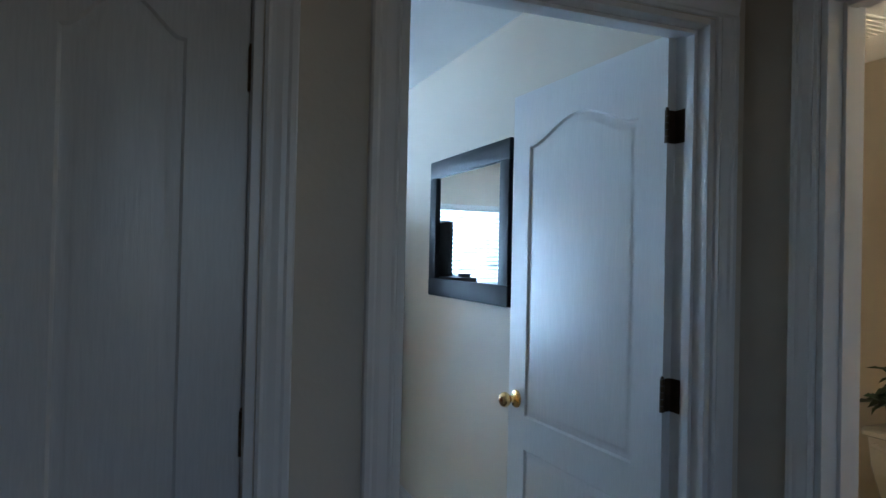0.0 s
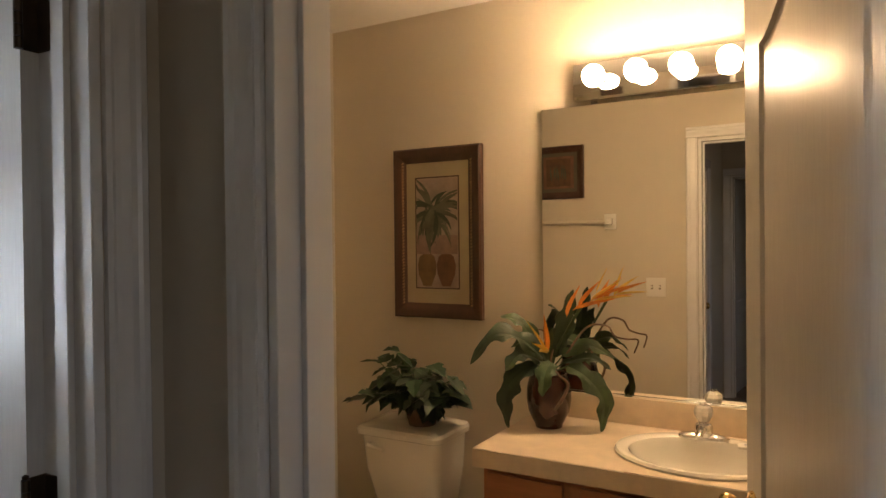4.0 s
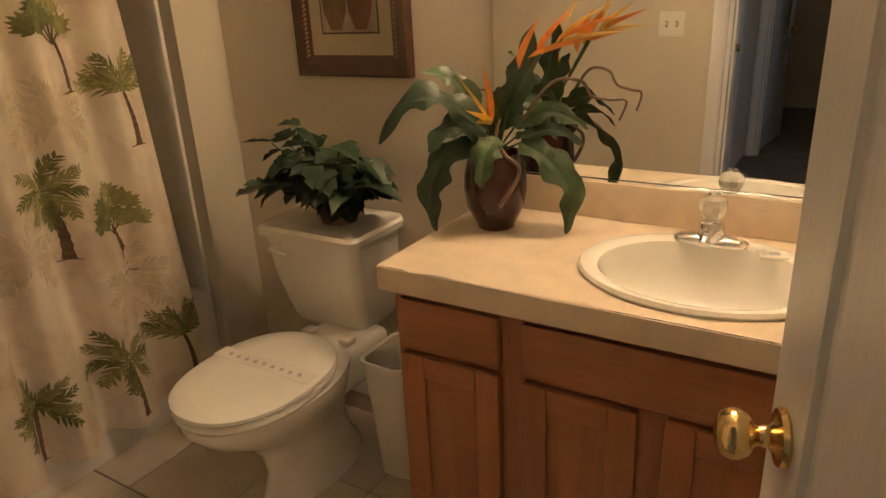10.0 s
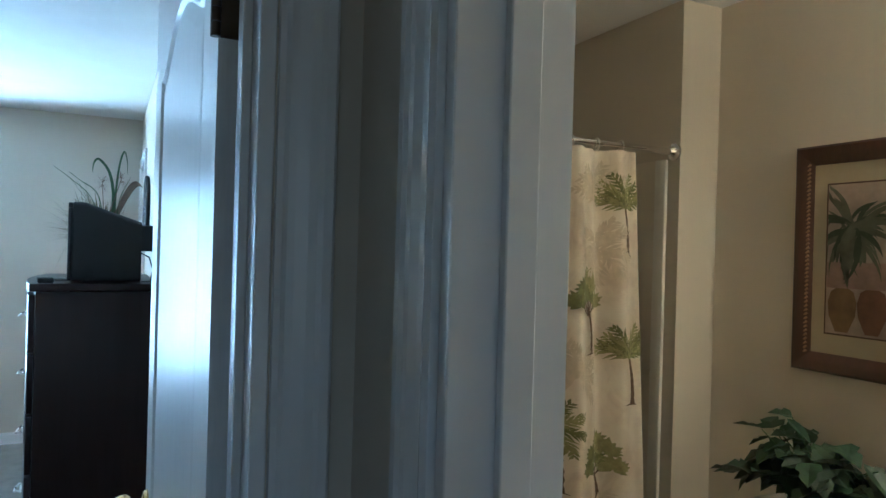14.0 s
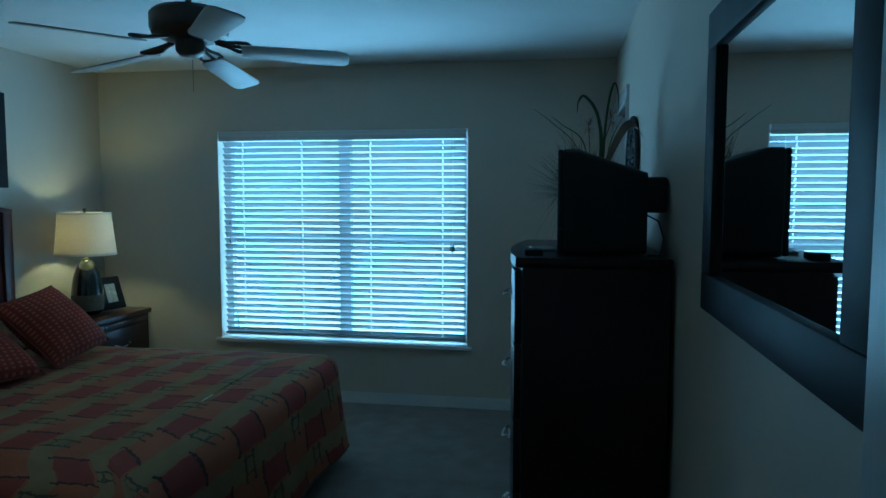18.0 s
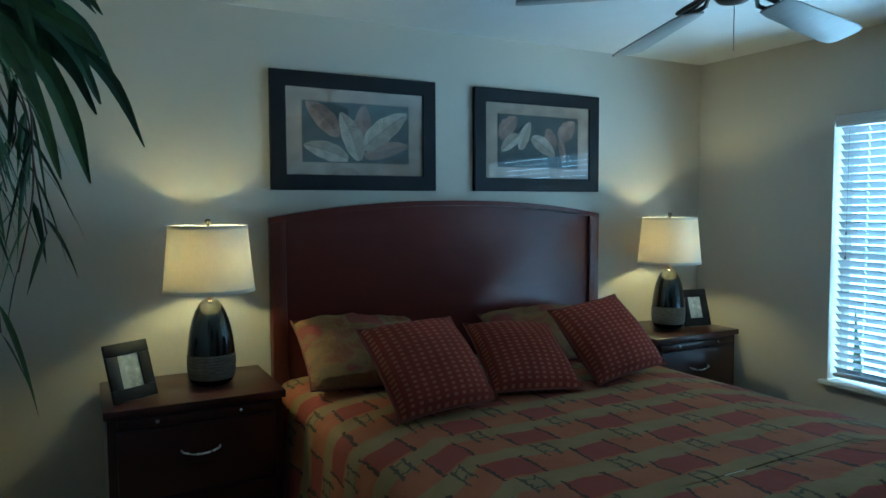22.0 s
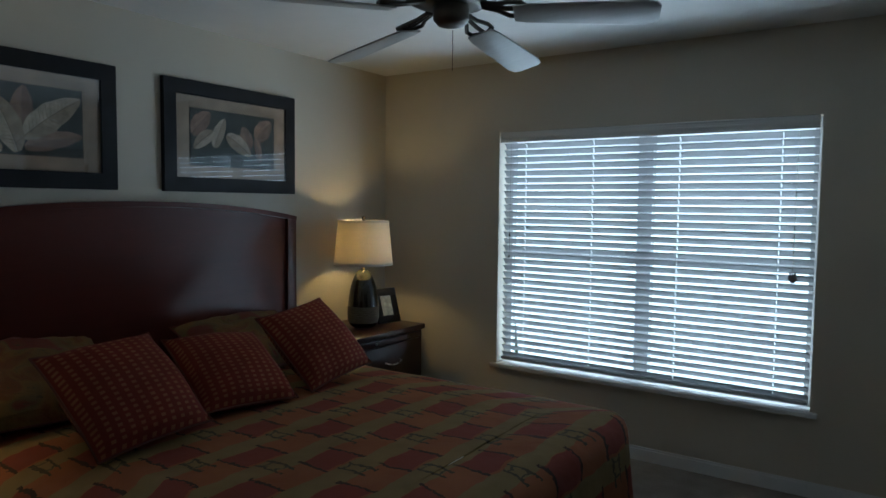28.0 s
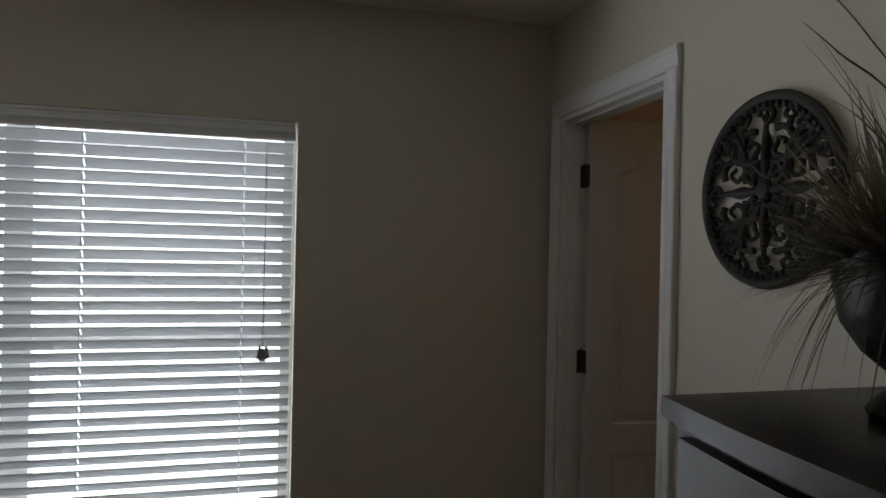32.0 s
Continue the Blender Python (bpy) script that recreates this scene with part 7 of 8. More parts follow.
for y, zc, ry, rz in ((0.150, 0.228, 0.014, 0.014), (0.125, 0.238, 0.012, 0.018), (0.108, 0.232, 0.008, 0.016), (0.058, 0.226, 0.006, 0.012), (0.040, 0.222, 0.006, 0.012), (0.020, 0.224, 0.006, 0.013), (0.002, 0.222, 0.007, 0.014), (-0.022, 0.22, 0.008, 0.014)):
    scr(blob(y, zc, ry, rz), (0.05, 0.20, 0.05), PK, 0.0016, "far_tree")
scr([(0.128, 0.19), (0.108, 0.19), (0.088, 0.19), (0.088, 0.222), (0.108, 0.236), (0.128, 0.22)], (0.34, 0.30, 0.48), PK, 0.0020, "stone_lodge")
scr(blob(0.109, 0.198, 0.008, 0.013), (0.05, 0.05, 0.10), PK, 0.0024, "lodge_arch")
scr([(0.085, 0.19), (0.07, 0.19), (0.055, 0.19), (0.055, 0.2), (0.07, 0.212), (0.085, 0.218)], (0.42, 0.38, 0.52), PK, 0.0020, "stone_wall")
for k in range(5):
    scr(quad(-0.031 + 0.015 * k, -0.017 + 0.015 * k, 0.132, 0.188 + 0.002 * (k % 2)), (0.22, 0.36, 0.80) if k % 2 else (0.42, 0.55, 0.92), PK, 0.0022, "blue_cloth")
for k, c in enumerate(((0.6, 0.14, 0.06), (0.7, 0.35, 0.15), (0.45, 0.1, 0.12), (0.65, 0.25, 0.2))):
    scr(blob(0.032 - 0.016 * k, 0.195, 0.010, 0.006), c, PK, 0.0026, "red_patch")
scr([(-0.105, 0.15), (-0.102, 0.19), (-0.098, 0.23), (-0.08, 0.27), (-0.118, 0.275), (-0.120, 0.23), (-0.122, 0.19), (-0.13, 0.15)][::-1], (0.24, 0.13, 0.07), PK, 0.0026, "tree_trunk")
scr([(-0.115, 0.235), (-0.135, 0.245), (-0.16, 0.262), (-0.16, 0.268), (-0.135, 0.253), (-0.115, 0.248)], (0.20, 0.11, 0.06), PK, 0.0028, "tree_branch")
for y, zc in ((-0.06, 0.268), (-0.09, 0.272), (-0.13, 0.27), (-0.155, 0.256), (-0.04, 0.262)):
    scr(blob(y, zc, 0.020, 0.010), (0.06, 0.26, 0.08), PK, 0.0032, "leaf_crown")
dim_mark = plain("dim_mark", (0.30, 0.30, 0.31), 0.45, 0.3)
for k in range(3):
    bm = bm_new(); box(bm, 1.3015 - 1.45, 1.303 - 1.45, 0.010 - 0.009 * k, 0.016 - 0.009 * k, 0.048, 0.058, 0.0005, 1); part("maker_mark", bm, dim_mark, tv, "small silver mark")
bm = bm_new(); box(bm, 1.3005 - 1.45, 1.303 - 1.45, -0.008, 0.012, 0.022, 0.026); part("input_jack", bm, M["nickel"], tv)
cb = thing("tv_cable", "black cable curling from the television to the wall", "cable", (1.6, 4.25, DZT))
bm = bm_new(); tube(bm, [(0.0, 0.05, 0.12), (0.03, 0.03, 0.135), (0.065, 0.0, 0.115), (0.08, -0.02, 0.06), (0.07, -0.03, 0.004), (0.03, -0.02, 0.003)], 0.003, 6); part("cord", bm, M["tv_plastic"], cb)
rc = thing("remote_box", "flat pale plastic card holder beside the television", "card", (1.282, 4.425, DZT), 12)
bm = bm_new(); box(bm, -0.038, 0.038, -0.062, 0.062, 0.001, 0.012, 0.003); part("card", bm, plain("grey_card", (0.32, 0.31, 0.29), 0.5), rc)
for k in range(4):
    bm = bm_new(); box(bm, -0.03 + 0.016 * k, -0.022 + 0.016 * k, -0.045, 0.045, 0.0121, 0.0126); part("text_bar", bm, plain("card_ink", (0.2, 0.19, 0.18), 0.6) if k == 0 else bpy.data.materials["card_ink"], rc)
sb = thing("cable_box", "small black box with a clear lid on the chest", "box", (1.255, 4.20, DZT), 8)
bm = bm_new(); box(bm, -0.03, 0.03, -0.045, 0.045, 0.001, 0.022, 0.004); part("body", bm, M["tv_plastic"], sb)

# ---- planter with grasses ----
pl = thing("grass_planter", "hammered dark metal urn with artificial grasses and reeds", "planter", (1.47, 4.83, DZT))
bm = bm_new(); lathe(bm, [(0, 0.001), (0.075, 0.001), (0.08, 0.012), (0.065, 0.03), (0.045, 0.045), (0.05, 0.06), (0.085, 0.09), (0.112, 0.13), (0.123, 0.18), (0.127, 0.232), (0.130, 0.236), (0.124, 0.238), (0.118, 0.20), (0, 0.19)], n=40)
for v in bm.verts:
    if 0.08 < v.co.z < 0.225:
        k = 1 + 0.02 * noise.noise((v.co.x * 40, v.co.y * 40, v.co.z * 40)); v.co.x *= k; v.co.y *= k
M["hammered"] = plain("hammered_metal", (0.035, 0.037, 0.033), 0.42, 0.7, 0.35, 30, 34, 0.9, 0.004)
part("urn", bm, M["hammered"], pl)
gr_ = random.Random(8)
bmA, bmB = bm_new(), bm_new()
M["grass"] = plain("dark_grass", (0.12, 0.115, 0.042), 0.6, 0, 0.4, 20, 160)
for k in range(1100):
    a = gr_.uniform(0, 2 * math.pi); tl_ = gr_.uniform(0.0, 1.45); ln = gr_.uniform(0.12, 0.25); dr = gr_.uniform(0.0, 0.3)
    d = around(a, tl_)
    if d.x > 0.25:
        ln *= 0.6
    elif d.x < -0.1 and d.z > 0.25:
        ln *= 1.3
    base = (0.09 * math.cos(a) * gr_.random(), 0.09 * math.sin(a) * gr_.random(), 0.20)
    blade(bmA if k % 3 else bmB, base, d, ln, gr_.uniform(0.004, 0.008), dr, 0.2, 6, 0, 0.5)
for k in range(34):   # long droopers over the room side
    a = gr_.uniform(1.6, 4.0); d = around(a, gr_.uniform(0.2, 0.75)); blade(bmB if k % 2 else bmA, (0, 0.02, 0.21), d, gr_.uniform(0.26, 0.38), 0.0045, gr_.uniform(0.6, 1.1), 0.1, 9, 0, 0.4)
for k in range(8):    # thin upright sprays
    d = around(gr_.uniform(2.0, 3.6), gr_.uniform(0.75, 1.1)); blade(bmA, (-0.03, 0.0, 0.3), d, gr_.uniform(0.25, 0.34), 0.005, gr_.uniform(0.05, 0.3), 0.1, 9, 0, 0.4)
tagged(part("grass", bmA, M["grass"], pl, smooth=False), kind="stuff"); tagged(part("dark_grass", bmB, M["twig"], pl, smooth=False), kind="stuff")
def reed(pts, w):
    P = through_pts([Vector(p) for p in pts], 6); bm = bm_new(); rows = []
    for i, p in enumerate(P):
        u = i / (len(P) - 1); tg = (P[min(i + 1, len(P) - 1)] - P[max(i - 1, 0)]).normalized()
        sd = tg.cross(Vector((0.25, -1, 0.1))).normalized(); h = w * 0.5 * (1 - u ** 2.5) + 0.0005; nr = sd.cross(tg)
        rows.append([bm.verts.new(p - sd * h + nr * h * 0.4), bm.verts.new(p), bm.verts.new(p + sd * h + nr * h * 0.4)])
    for r0, r1 in zip(rows, rows[1:]):
        bm.faces.new((r0[0], r0[1], r1[1], r1[0])); bm.faces.new((r0[1], r0[2], r1[2], r1[1]))
    part("reed", bm, M["leaf_mid"], pl)
reed([(0.02, 0, 0.2), (0.04, 0, 0.40), (0.02, 0.0, 0.54), (-0.03, 0.0, 0.61), (-0.055, 0.0, 0.59), (-0.06, 0.0, 0.54)], 0.015)
reed([(0.045, 0, 0.2), (0.05, -0.01, 0.42), (0.065, -0.02, 0.58), (0.085, -0.03, 0.655), (0.10, -0.035, 0.62), (0.105, -0.035, 0.54)], 0.010)
reed([(0.0, 0, 0.2), (-0.06, -0.02, 0.40), (-0.16, -0.03, 0.50), (-0.24, -0.03, 0.56)], 0.0035)
reed([(0.0, 0, 0.2), (-0.03, 0.03, 0.42), (-0.12, 0.05, 0.50), (-0.17, 0.06, 0.54)], 0.0045)
reed([(0.05, 0, 0.2), (0.07, -0.03, 0.40), (0.12, -0.06, 0.52)], 0.004)
P = through_pts([Vector(q) for q in ((0.03, 0, 0.25), (0.10, -0.02, 0.42), (0.155, -0.03, 0.49), (0.21, -0.03, 0.43))], 6)
bm = bm_new(); rows = []
for i, p in enumerate(P):
    u = i / (len(P) - 1); h = 0.036 * math.sin(math.pi * (0.05 + 0.93 * u) ** 0.8); rows.append([bm.verts.new(p + Vector((-0.3 * h, -h, 0.5 * h))), bm.verts.new(p), bm.verts.new(p + Vector((0.3 * h, h, -0.3 * h)))])
for r0, r1 in zip(rows, rows[1:]):
    bm.faces.new((r0[0], r0[1], r1[1], r1[0])); bm.faces.new((r0[1], r0[2], r1[2], r1[1]))
part("brown_leaf", bm, M["twig"], pl, "broad dried brown leaf")
for q in ((-0.012, -0.01, 0.485), (0.075, -0.045, 0.505), (-0.05, 0.09, 0.345)):
    bm = bm_new(); tube(bm, [(0, 0, 0.2), (q[0] * 0.4, q[1] * 0.4, 0.35), q], 0.002, 5)
    for k in range(70):
        d = around(gr_.uniform(0, 6.28), gr_.uniform(-0.9, 1.4)); blade(bm, q, d, gr_.uniform(0.04, 0.075), 0.002, 0.1, 0.1, 2, 0, 0.5)
    tagged(part("seed_head", bm, M["twig"], pl, "spiky brown seed head"), kind="stuff")

# ---- carved wall medallion ----
md = thing("wall_medallion", "round dark carved openwork wall medallion", "wall decoration", (XE, 5.42, 1.682))
M["carved"] = plain("carved_dark_wood", (0.016, 0.012, 0.009), 0.65, 0.0, 0.4, 25, 90, 0.5, 0.002)
def ringp(r, z, n=56):
    return [(z, r * math.cos(2 * math.pi * k / n), r * math.sin(2 * math.pi * k / n)) for k in range(n + 1)]
bm = bm_new(); tube(bm, ringp(0.212, -0.014), 0.0125, 10, cap=False); part("outer_ring", bm, M["carved"], md)
bm = bm_new()
for k in range(60):
    a = 2 * math.pi * k / 60; ball(bm, (-0.018, 0.194 * math.cos(a), 0.194 * math.sin(a)), 0.0085, 6)
tagged(part("beading", bm, M["carved"], md), kind="stuff")
def spiral(cy, cz, r0, turns, a0, sgn, n=26):
    return [(-0.015 - 0.004 * math.sin(k), cy + r0 * (1 - 0.8 * k / n) * math.cos(a0 + sgn * 2 * math.pi * turns * k / n), cz + r0 * (1 - 0.8 * k / n) * math.sin(a0 + sgn * 2 * math.pi * turns * k / n)) for k in range(n + 1)]
for q in range(4):
    a = math.pi / 2 * q
    R4 = Matrix.Rotation(a, 4, "X")
    bm = bm_new()
    for s in (-1, 1):
        tube(bm, spiral(s * 0.048, 0.098, 0.042, 1.3, math.pi / 2 + s * 0.4, -s), [0.0085 - 0.00016 * k for k in range(27)], 7)
        tube(bm, spiral(s * 0.105, 0.128, 0.036, 1.2, math.pi * 0.8 if s > 0 else 0.2 * math.pi, s), [0.0075 - 0.00014 * k for k in range(27)], 7)
        tube(bm, [(-0.014, s * 0.012, 0.03), (-0.017, s * 0.03, 0.06), (-0.017, s * 0.09, 0.07), (-0.014, s * 0.125, 0.095), (-0.012, s * 0.14, 0.135)], [0.008, 0.008, 0.007, 0.007, 0.006], 7)
    for cy, cz, r0, a0, sg in ((0.0, 0.165, 0.026, 0.3, 1), (0.03, 0.045, 0.022, 2.0, -1), (-0.03, 0.045, 0.022, 1.1, 1), (0.075, 0.165, 0.024, 0.0, 1), (-0.075, 0.165, 0.024, 3.1, -1), (0.085, 0.085, 0.022, 1.0, -1)):
        tube(bm, spiral(cy, cz, r0, 1.2, a0, sg, 16), [0.0075 - 0.0002 * k for k in range(17)], 6)
    blade(bm, (-0.012, 0, 0.05), (0, 0, 1), 0.09, 0.03, 0.0, 0.35, 10, 0, 0.8, side=(0, 1, 0)); tube(bm, [(-0.012, 0, 0.0), (-0.02, 0, 0.08), (-0.014, 0, 0.19)], [0.010, 0.009, 0.004], 8)
    moved(bm, R4); part("carved_scroll", bm, M["carved"], md)
bm = bm_new(); lathe(bm, [(0, 0), (0.022, 0), (0.024, 0.008), (0.018, 0.016), (0, 0.02)], n=18); moved(bm, Matrix.Translation((-0.012, 0, 0)) @ Matrix.Rotation(radians(-90), 4, "Y")); part("centre_boss", bm, M["carved"], md)

# ---- ceiling fan ----
fan = thing("ceiling_fan", "five-blade ceiling fan with pale blades and dark pewter motor", "ceiling fan", (-0.19, 4.597, H))
ROTOR = Matrix.Translation((0, 0, 0.022)) @ Matrix.Rotation(radians(2.6), 4, Vector((math.cos(radians(222)), math.sin(radians(222)), 0)))   # hangs a little out of true
bm = bm_new(); lathe(bm, [(0, -0.001), (0.068, -0.001), (0.066, -0.02), (0.045, -0.045), (0.018, -0.055), (0.0, -0.055)], n=28); part("canopy", bm, M["fan_metal"], fan)
bm = bm_new(); tube(bm, [(0, 0, -0.05), (0, 0, -0.18)], 0.0125, 12); part("downrod", bm, M["fan_metal"], fan)
bm = bm_new(); lathe(bm, [(0, -0.165), (0.03, -0.165), (0.08, -0.175), (0.145, -0.195), (0.158, -0.21), (0.158, -0.265), (0.15, -0.285), (0.115, -0.303), (0.065, -0.312), (0.0, -0.312)], n=40); moved(bm, ROTOR); part("motor_housing", bm, M["fan_metal"], fan)
bm = bm_new(); lathe(bm, [(0.058, -0.31), (0.060, -0.33), (0.058, -0.355), (0.045, -0.37), (0.02, -0.376), (0, -0.376)], n=28); moved(bm, ROTOR); part("switch_housing", bm, M["fan_metal"], fan)
bm = bm_new(); tube(bm, [(0.03, -0.03, -0.37), (0.03, -0.03, -0.50)], 0.0012, 5); part("pull_chain", bm, M["fan_metal"], fan)
for k in range(5):
    R = Matrix.Rotation(radians(23 + 72 * k), 4, "Z")
    out = [(0.205, -0.045), (0.25, -0.055), (0.60, -0.068), (0.64, -0.060), (0.655, -0.04), (0.657, 0.04), (0.642, 0.060), (0.60, 0.068), (0.25, 0.055), (0.205, 0.045)]
    bm = bm_new(); prism(bm, out, 2, -0.003, 0.003, 0.0015); moved(bm, ROTOR @ R @ Matrix.Translation((0, 0, -0.335)) @ Matrix.Rotation(radians(-12), 4, "X") @ Matrix.Rotation(radians(3.0), 4, "Y"))
    bl_k = part("blade", bm, M["fan_blade"], fan)
    bm = bm_new()
    for s in (-1, 1):
        tube(bm, [(0.10, s * 0.012, 0.015), (0.15, s * 0.02, 0.004), (0.19, s * 0.042, -0.005), (0.23, s * 0.04, -0.007), (0.245, s * 0.015, -0.007)], 0.0075, 7)
    tube(bm, [(0.10, 0, 0.015), (0.18, 0, -0.002), (0.25, 0, -0.007)], 0.008, 7)
    moved(bm, ROTOR @ R @ Matrix.Translation((0, 0, -0.325)) @ Matrix.Rotation(radians(-12), 4, "X")); part("blade_iron", bm, M["fan_metal"], fan, "scrolled dark blade iron")

# ---- wall pocket with trailing plant ----
sc = thing("wall_pocket", "tall carved dark wooden wall pocket holding trailing artificial bamboo foliage", "hanging plant", (0.118, YS, 1.318))
bm = bm_new()
rings = []
for z, r in ((0.0, 0.008), (0.006, 0.017), (0.016, 0.020), (0.024, 0.013), (0.032, 0.022), (0.042, 0.026), (0.052, 0.020), (0.060, 0.034), (0.066, 0.036), (0.072, 0.031), (0.10, 0.045), (0.20, 0.066), (0.30, 0.086), (0.42, 0.108), (0.43, 0.118), (0.46, 0.118)):
    rings.append([(r * 0.92 * math.cos(math.pi * k / 16), 0.002 + 1.05 * r * math.sin(math.pi * k / 16), z) for k in range(17)])
M["pocket_wood"] = wood("pocket_dark_wood", (0.022, 0.011, 0.008), 0.5, 2, 0.05, 0.5)
loft(bm, rings); part("pocket", bm, M["pocket_wood"], sc)
bm = bm_new(); prism(bm, [(-0.105, 0.455), (0.105, 0.455), (0.122, 0.58), (0.10, 0.66), (0.05, 0.70), (0, 0.71), (-0.05, 0.70), (-0.10, 0.66), (-0.122, 0.58)], 1, 0.002, 0.02, 0.003); part("back_board", bm, M["pocket_wood"], sc)
pr2 = random.Random(21)
M["bamboo"] = plain("bamboo_leaf", (0.10, 0.165, 0.05), 0.45, 0, 0.4, 20, 160, 0.3, 0.001)
M["bamboo_dark"] = plain("bamboo_leaf_dark", (0.05, 0.095, 0.036), 0.45, 0, 0.4, 20, 160, 0.3, 0.001)
bmL, bmD, bmS = bm_new(), bm_new(), bm_new()
def strand(dx, dy, tip, nl, thin=1.0):
    """A wiry stem that arches out of the pocket and hangs down, set with narrow curving leaves."""
    base = Vector((0.03 * dx / 0.14, 0.09, 0.42))
    P = through_pts([base, Vector((dx * 0.6, 0.09 + (dy - 0.09) * 0.6, 0.47)), Vector((dx * 0.95, dy, 0.33)), Vector((dx + pr2.uniform(-0.02, 0.02), dy + pr2.uniform(-0.015, 0.015), 0.5 * (0.33 + tip))), Vector((dx * 1.05 + pr2.uniform(-0.03, 0.03), max(0.03, dy + pr2.uniform(-0.04, 0.03)), tip))], 6)
    tube(bmS, P, 0.0014, 4)
    for k in range(nl):
        i = min(len(P) - 1, 4 + int((len(P) - 4) * ((k + pr2.random()) / nl) ** 1.25))
        tg = (P[min(i + 1, len(P) - 1)] - P[i - 1]).normalized()
        d = (tg + Vector((pr2.uniform(-.5, .5), pr2.uniform(-.6, .6), pr2.uniform(-0.2, .3)))).normalized()
        blade(bmL if pr2.random() < 0.5 else bmD, P[i], d, pr2.uniform(0.07, 0.17), pr2.uniform(0.006, 0.013) * thin, pr2.uniform(0.1, 0.45), 0.25, 6, 0, 0.6)
for k in range(20):
    strand(pr2.uniform(-0.11, 0.11), pr2.uniform(0.06, 0.29), pr2.uniform(0.02, 0.28), pr2.randint(7, 12))
for dx, dy, tip in ((0.02, 0.15, -0.12), (-0.05, 0.19, -0.08), (0.05, 0.11, -0.10), (-0.02, 0.22, -0.02), (0.0, 0.09, -0.12), (0.03, 0.13, -0.05), (-0.03, 0.17, -0.13), (0.06, 0.20, 0.0)):
    strand(dx, dy, tip, 15, 1.1)
for k in range(26):     # grassy tufts that fall over the front of the pocket
    dy = pr2.uniform(0.10, 0.26)
    P0 = Vector((pr2.uniform(-0.05, 0.09), 0.10, 0.44))
    blade(bmL if k % 3 else bmD, P0, (pr2.uniform(-0.3, 0.6), pr2.uniform(-0.25, 0.9), pr2.uniform(-0.2, 0.5)), pr2.uniform(0.18, 0.34), pr2.uniform(0.010, 0.018), pr2.uniform(0.5, 0.95), 0.25, 8, 0, 0.5)
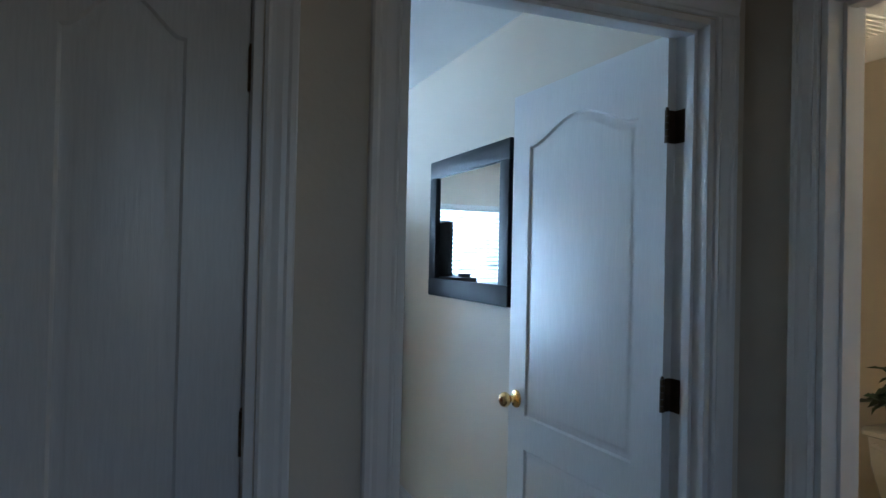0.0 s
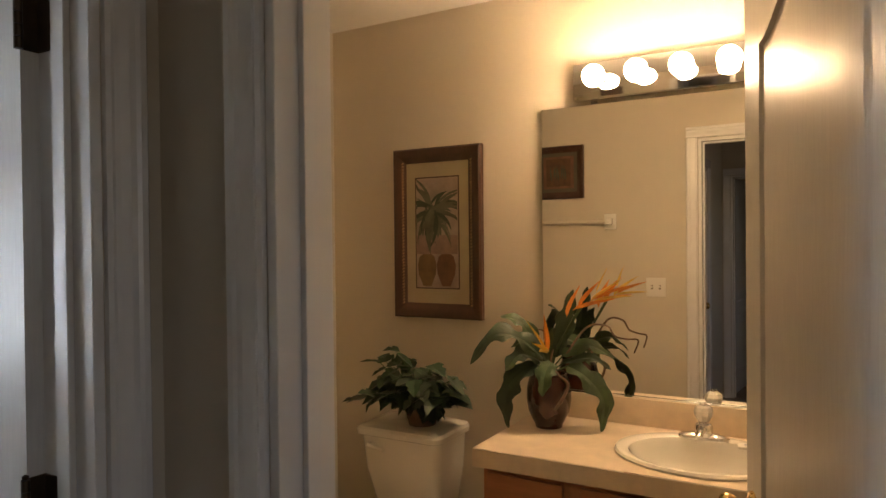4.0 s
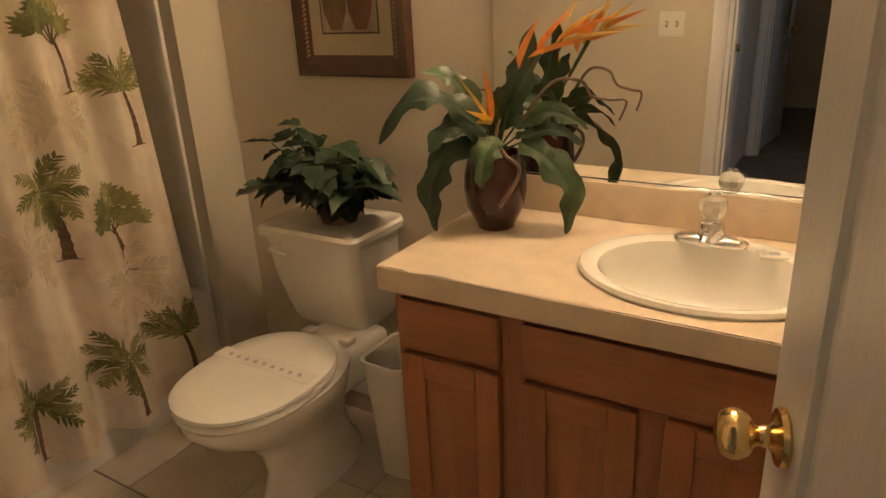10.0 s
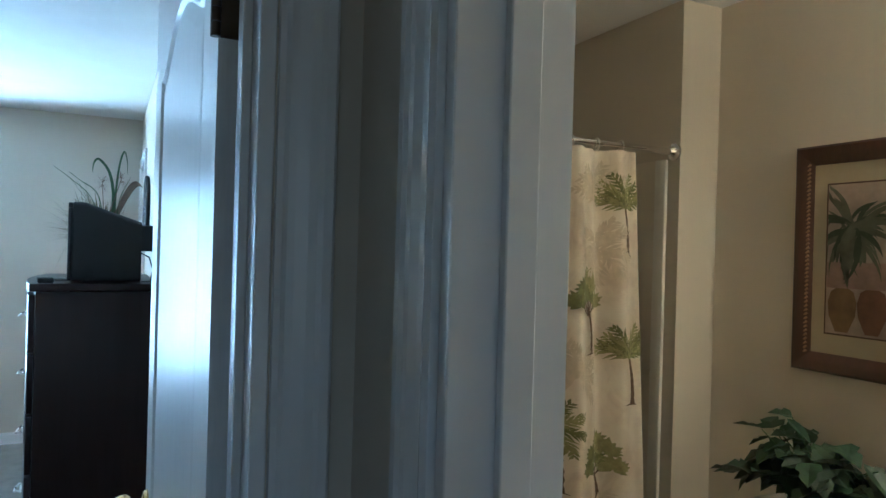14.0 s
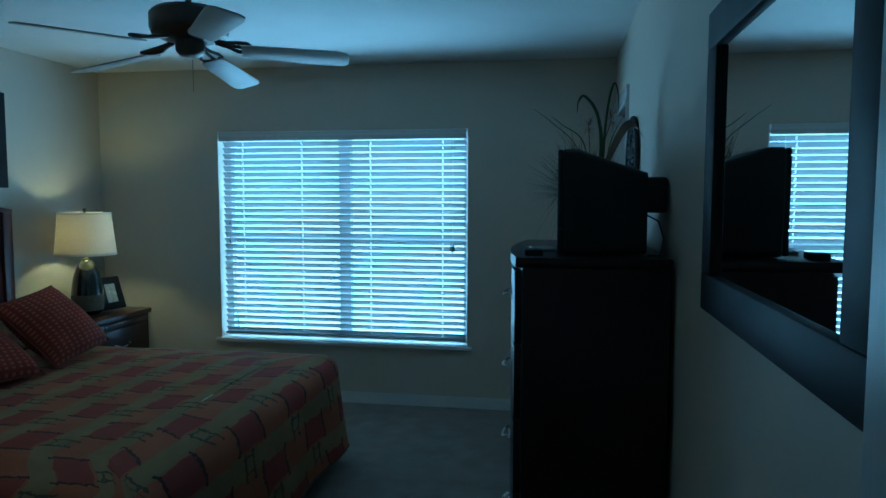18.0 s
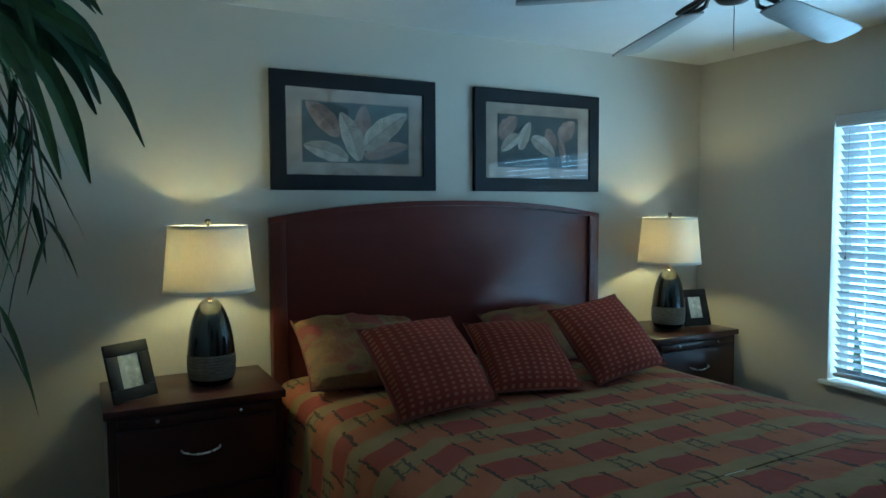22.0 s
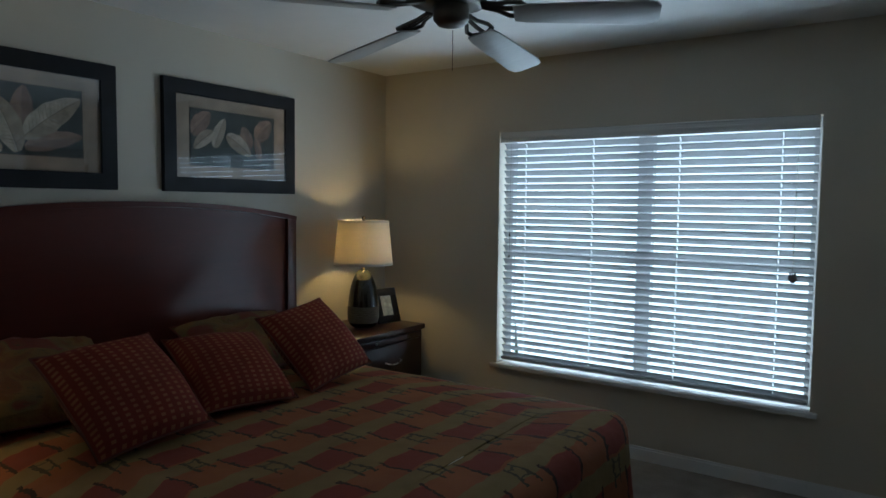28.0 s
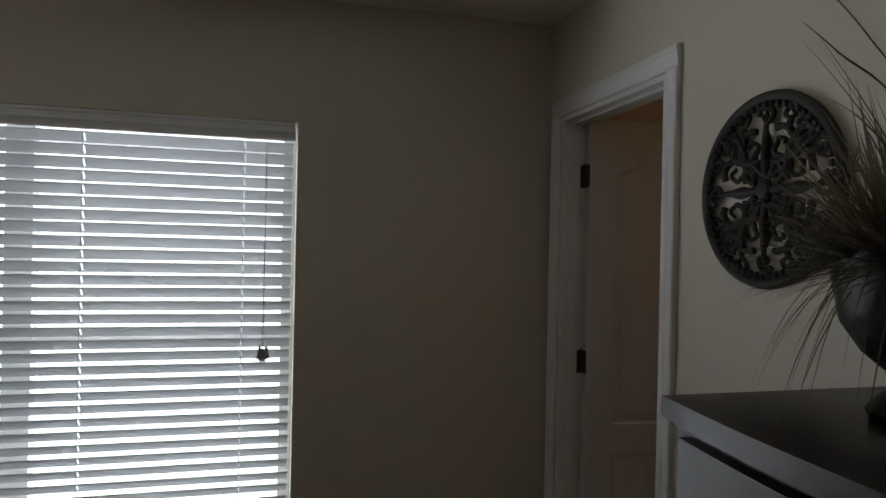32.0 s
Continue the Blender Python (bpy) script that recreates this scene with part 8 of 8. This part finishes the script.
for k in range(34):     # broad leaves that arch away from the mouth
    tilt = (radians(pr2.uniform(-5, 60)) if k % 3 else radians(pr2.uniform(50, 120))); reach = pr2.uniform(0.18, 0.30)
    o = Vector((pr2.uniform(-0.45, 0.45), math.cos(tilt), math.sin(tilt))).normalized()
    q = Vector((pr2.uniform(-0.03, 0.03), 0.12, 0.43))
    fall = pr2.uniform(0.05, 0.24)
    P = through_pts([q, q + o * reach * 0.5 + Vector((0, 0, 0.02)), q + o * reach * 0.85 + Vector((0, 0.01, -fall * 0.35)), q + o * reach + Vector((0, 0.02, -fall))], 5)
    w = pr2.uniform(0.026, 0.046); rows = []
    tgt = bmL if k % 2 else bmD
    face = Vector((pr2.uniform(0.3, 1.0), pr2.uniform(-0.5, 0.3), pr2.uniform(0.3, 0.9)))
    for i, p in enumerate(P):
        u = i / (len(P) - 1); tg = (P[min(i + 1, len(P) - 1)] - P[max(i - 1, 0)]).normalized()
        sd = tg.cross(face).normalized(); nr = sd.cross(tg)
        h = w * 0.5 * (math.sin(math.pi * (0.05 + 0.93 * u) ** 0.75) + 0.02) * (1 + 0.16 * math.sin(17 * u + k))
        p = Vector((p.x, max(p.y, 0.03), p.z))
        rows.append([tgt.verts.new(p - sd * h + nr * h * 0.3), tgt.verts.new(p), tgt.verts.new(p + sd * h + nr * h * 0.3)])
    for r0, r1 in zip(rows, rows[1:]):
        tgt.faces.new((r0[0], r0[1], r1[1], r1[0])); tgt.faces.new((r0[1], r0[2], r1[2], r1[1]))
tagged(part("foliage", bmL, M["bamboo"], sc, smooth=False), kind="stuff"); tagged(part("dark_foliage", bmD, M["bamboo_dark"], sc, smooth=False), kind="stuff"); tagged(part("stem", bmS, M["twig"], sc), kind="stuff")

# ensuite lamp: the glow seen through the second door
el = thing("ensuite_ceiling_light", "lit warm ceiling light in the ensuite", "ceiling light", (2.9, 5.7, H))
bm = bm_new(); lathe(bm, [(0, -0.09), (0.06, -0.085), (0.11, -0.06), (0.13, -0.02), (0.13, -0.001), (0, -0.001)], n=28); part("diffuser", bm, glow("dim_diffuser", (1.0, 0.62, 0.32), 16.0), el)
sd = thing("smoke_detector", "round white smoke detector on the ceiling", "smoke detector", (-1.75, 3.72, H))
bm = bm_new(); lathe(bm, [(0, -0.034), (0.04, -0.034), (0.058, -0.026), (0.065, -0.008), (0.065, -0.001), (0, -0.001)], n=28); part("cover", bm, M["plastic_white"], sd)

# ---- bathroom floor tiles, laid last ----
TS, JT = 0.335, 0.006
bm = bm_new(); box(bm, -TS / 2 + JT / 2, TS / 2 - JT / 2, -TS / 2 + JT / 2, TS / 2 - JT / 2, -0.0055, 0.0, 0.0012, 1)
tile0 = None
for i in range(-5, 8):
    for j in range(-5, 9):
        # square grid laid a little off the walls' lines
        x, y = 2.62 + i * TS, 1.72 + j * TS
        if not (XB0 + 0.06 < x - TS * 0.5 + 0.3 and x - TS * 0.5 < BX and BY0 - 0.1 < y + TS * 0.5 and y - TS * 0.5 < TYF):
            continue
        if x - TS / 2 < XB0 + 0.065 or x + TS / 2 > BX + 0.12 or y + TS / 2 > BY1:
            continue
        if tile0 is None:
            tile0 = part("tile", bm, M["tile"], floor_bath, smooth=False); o = tile0
        else:
            o = tile0.copy(); scene.collection.objects.link(o); o.parent = floor_bath
        o.matrix_basis = pose(x, y, random.uniform(-0.0004, 0.0004), 0, 0, 0)
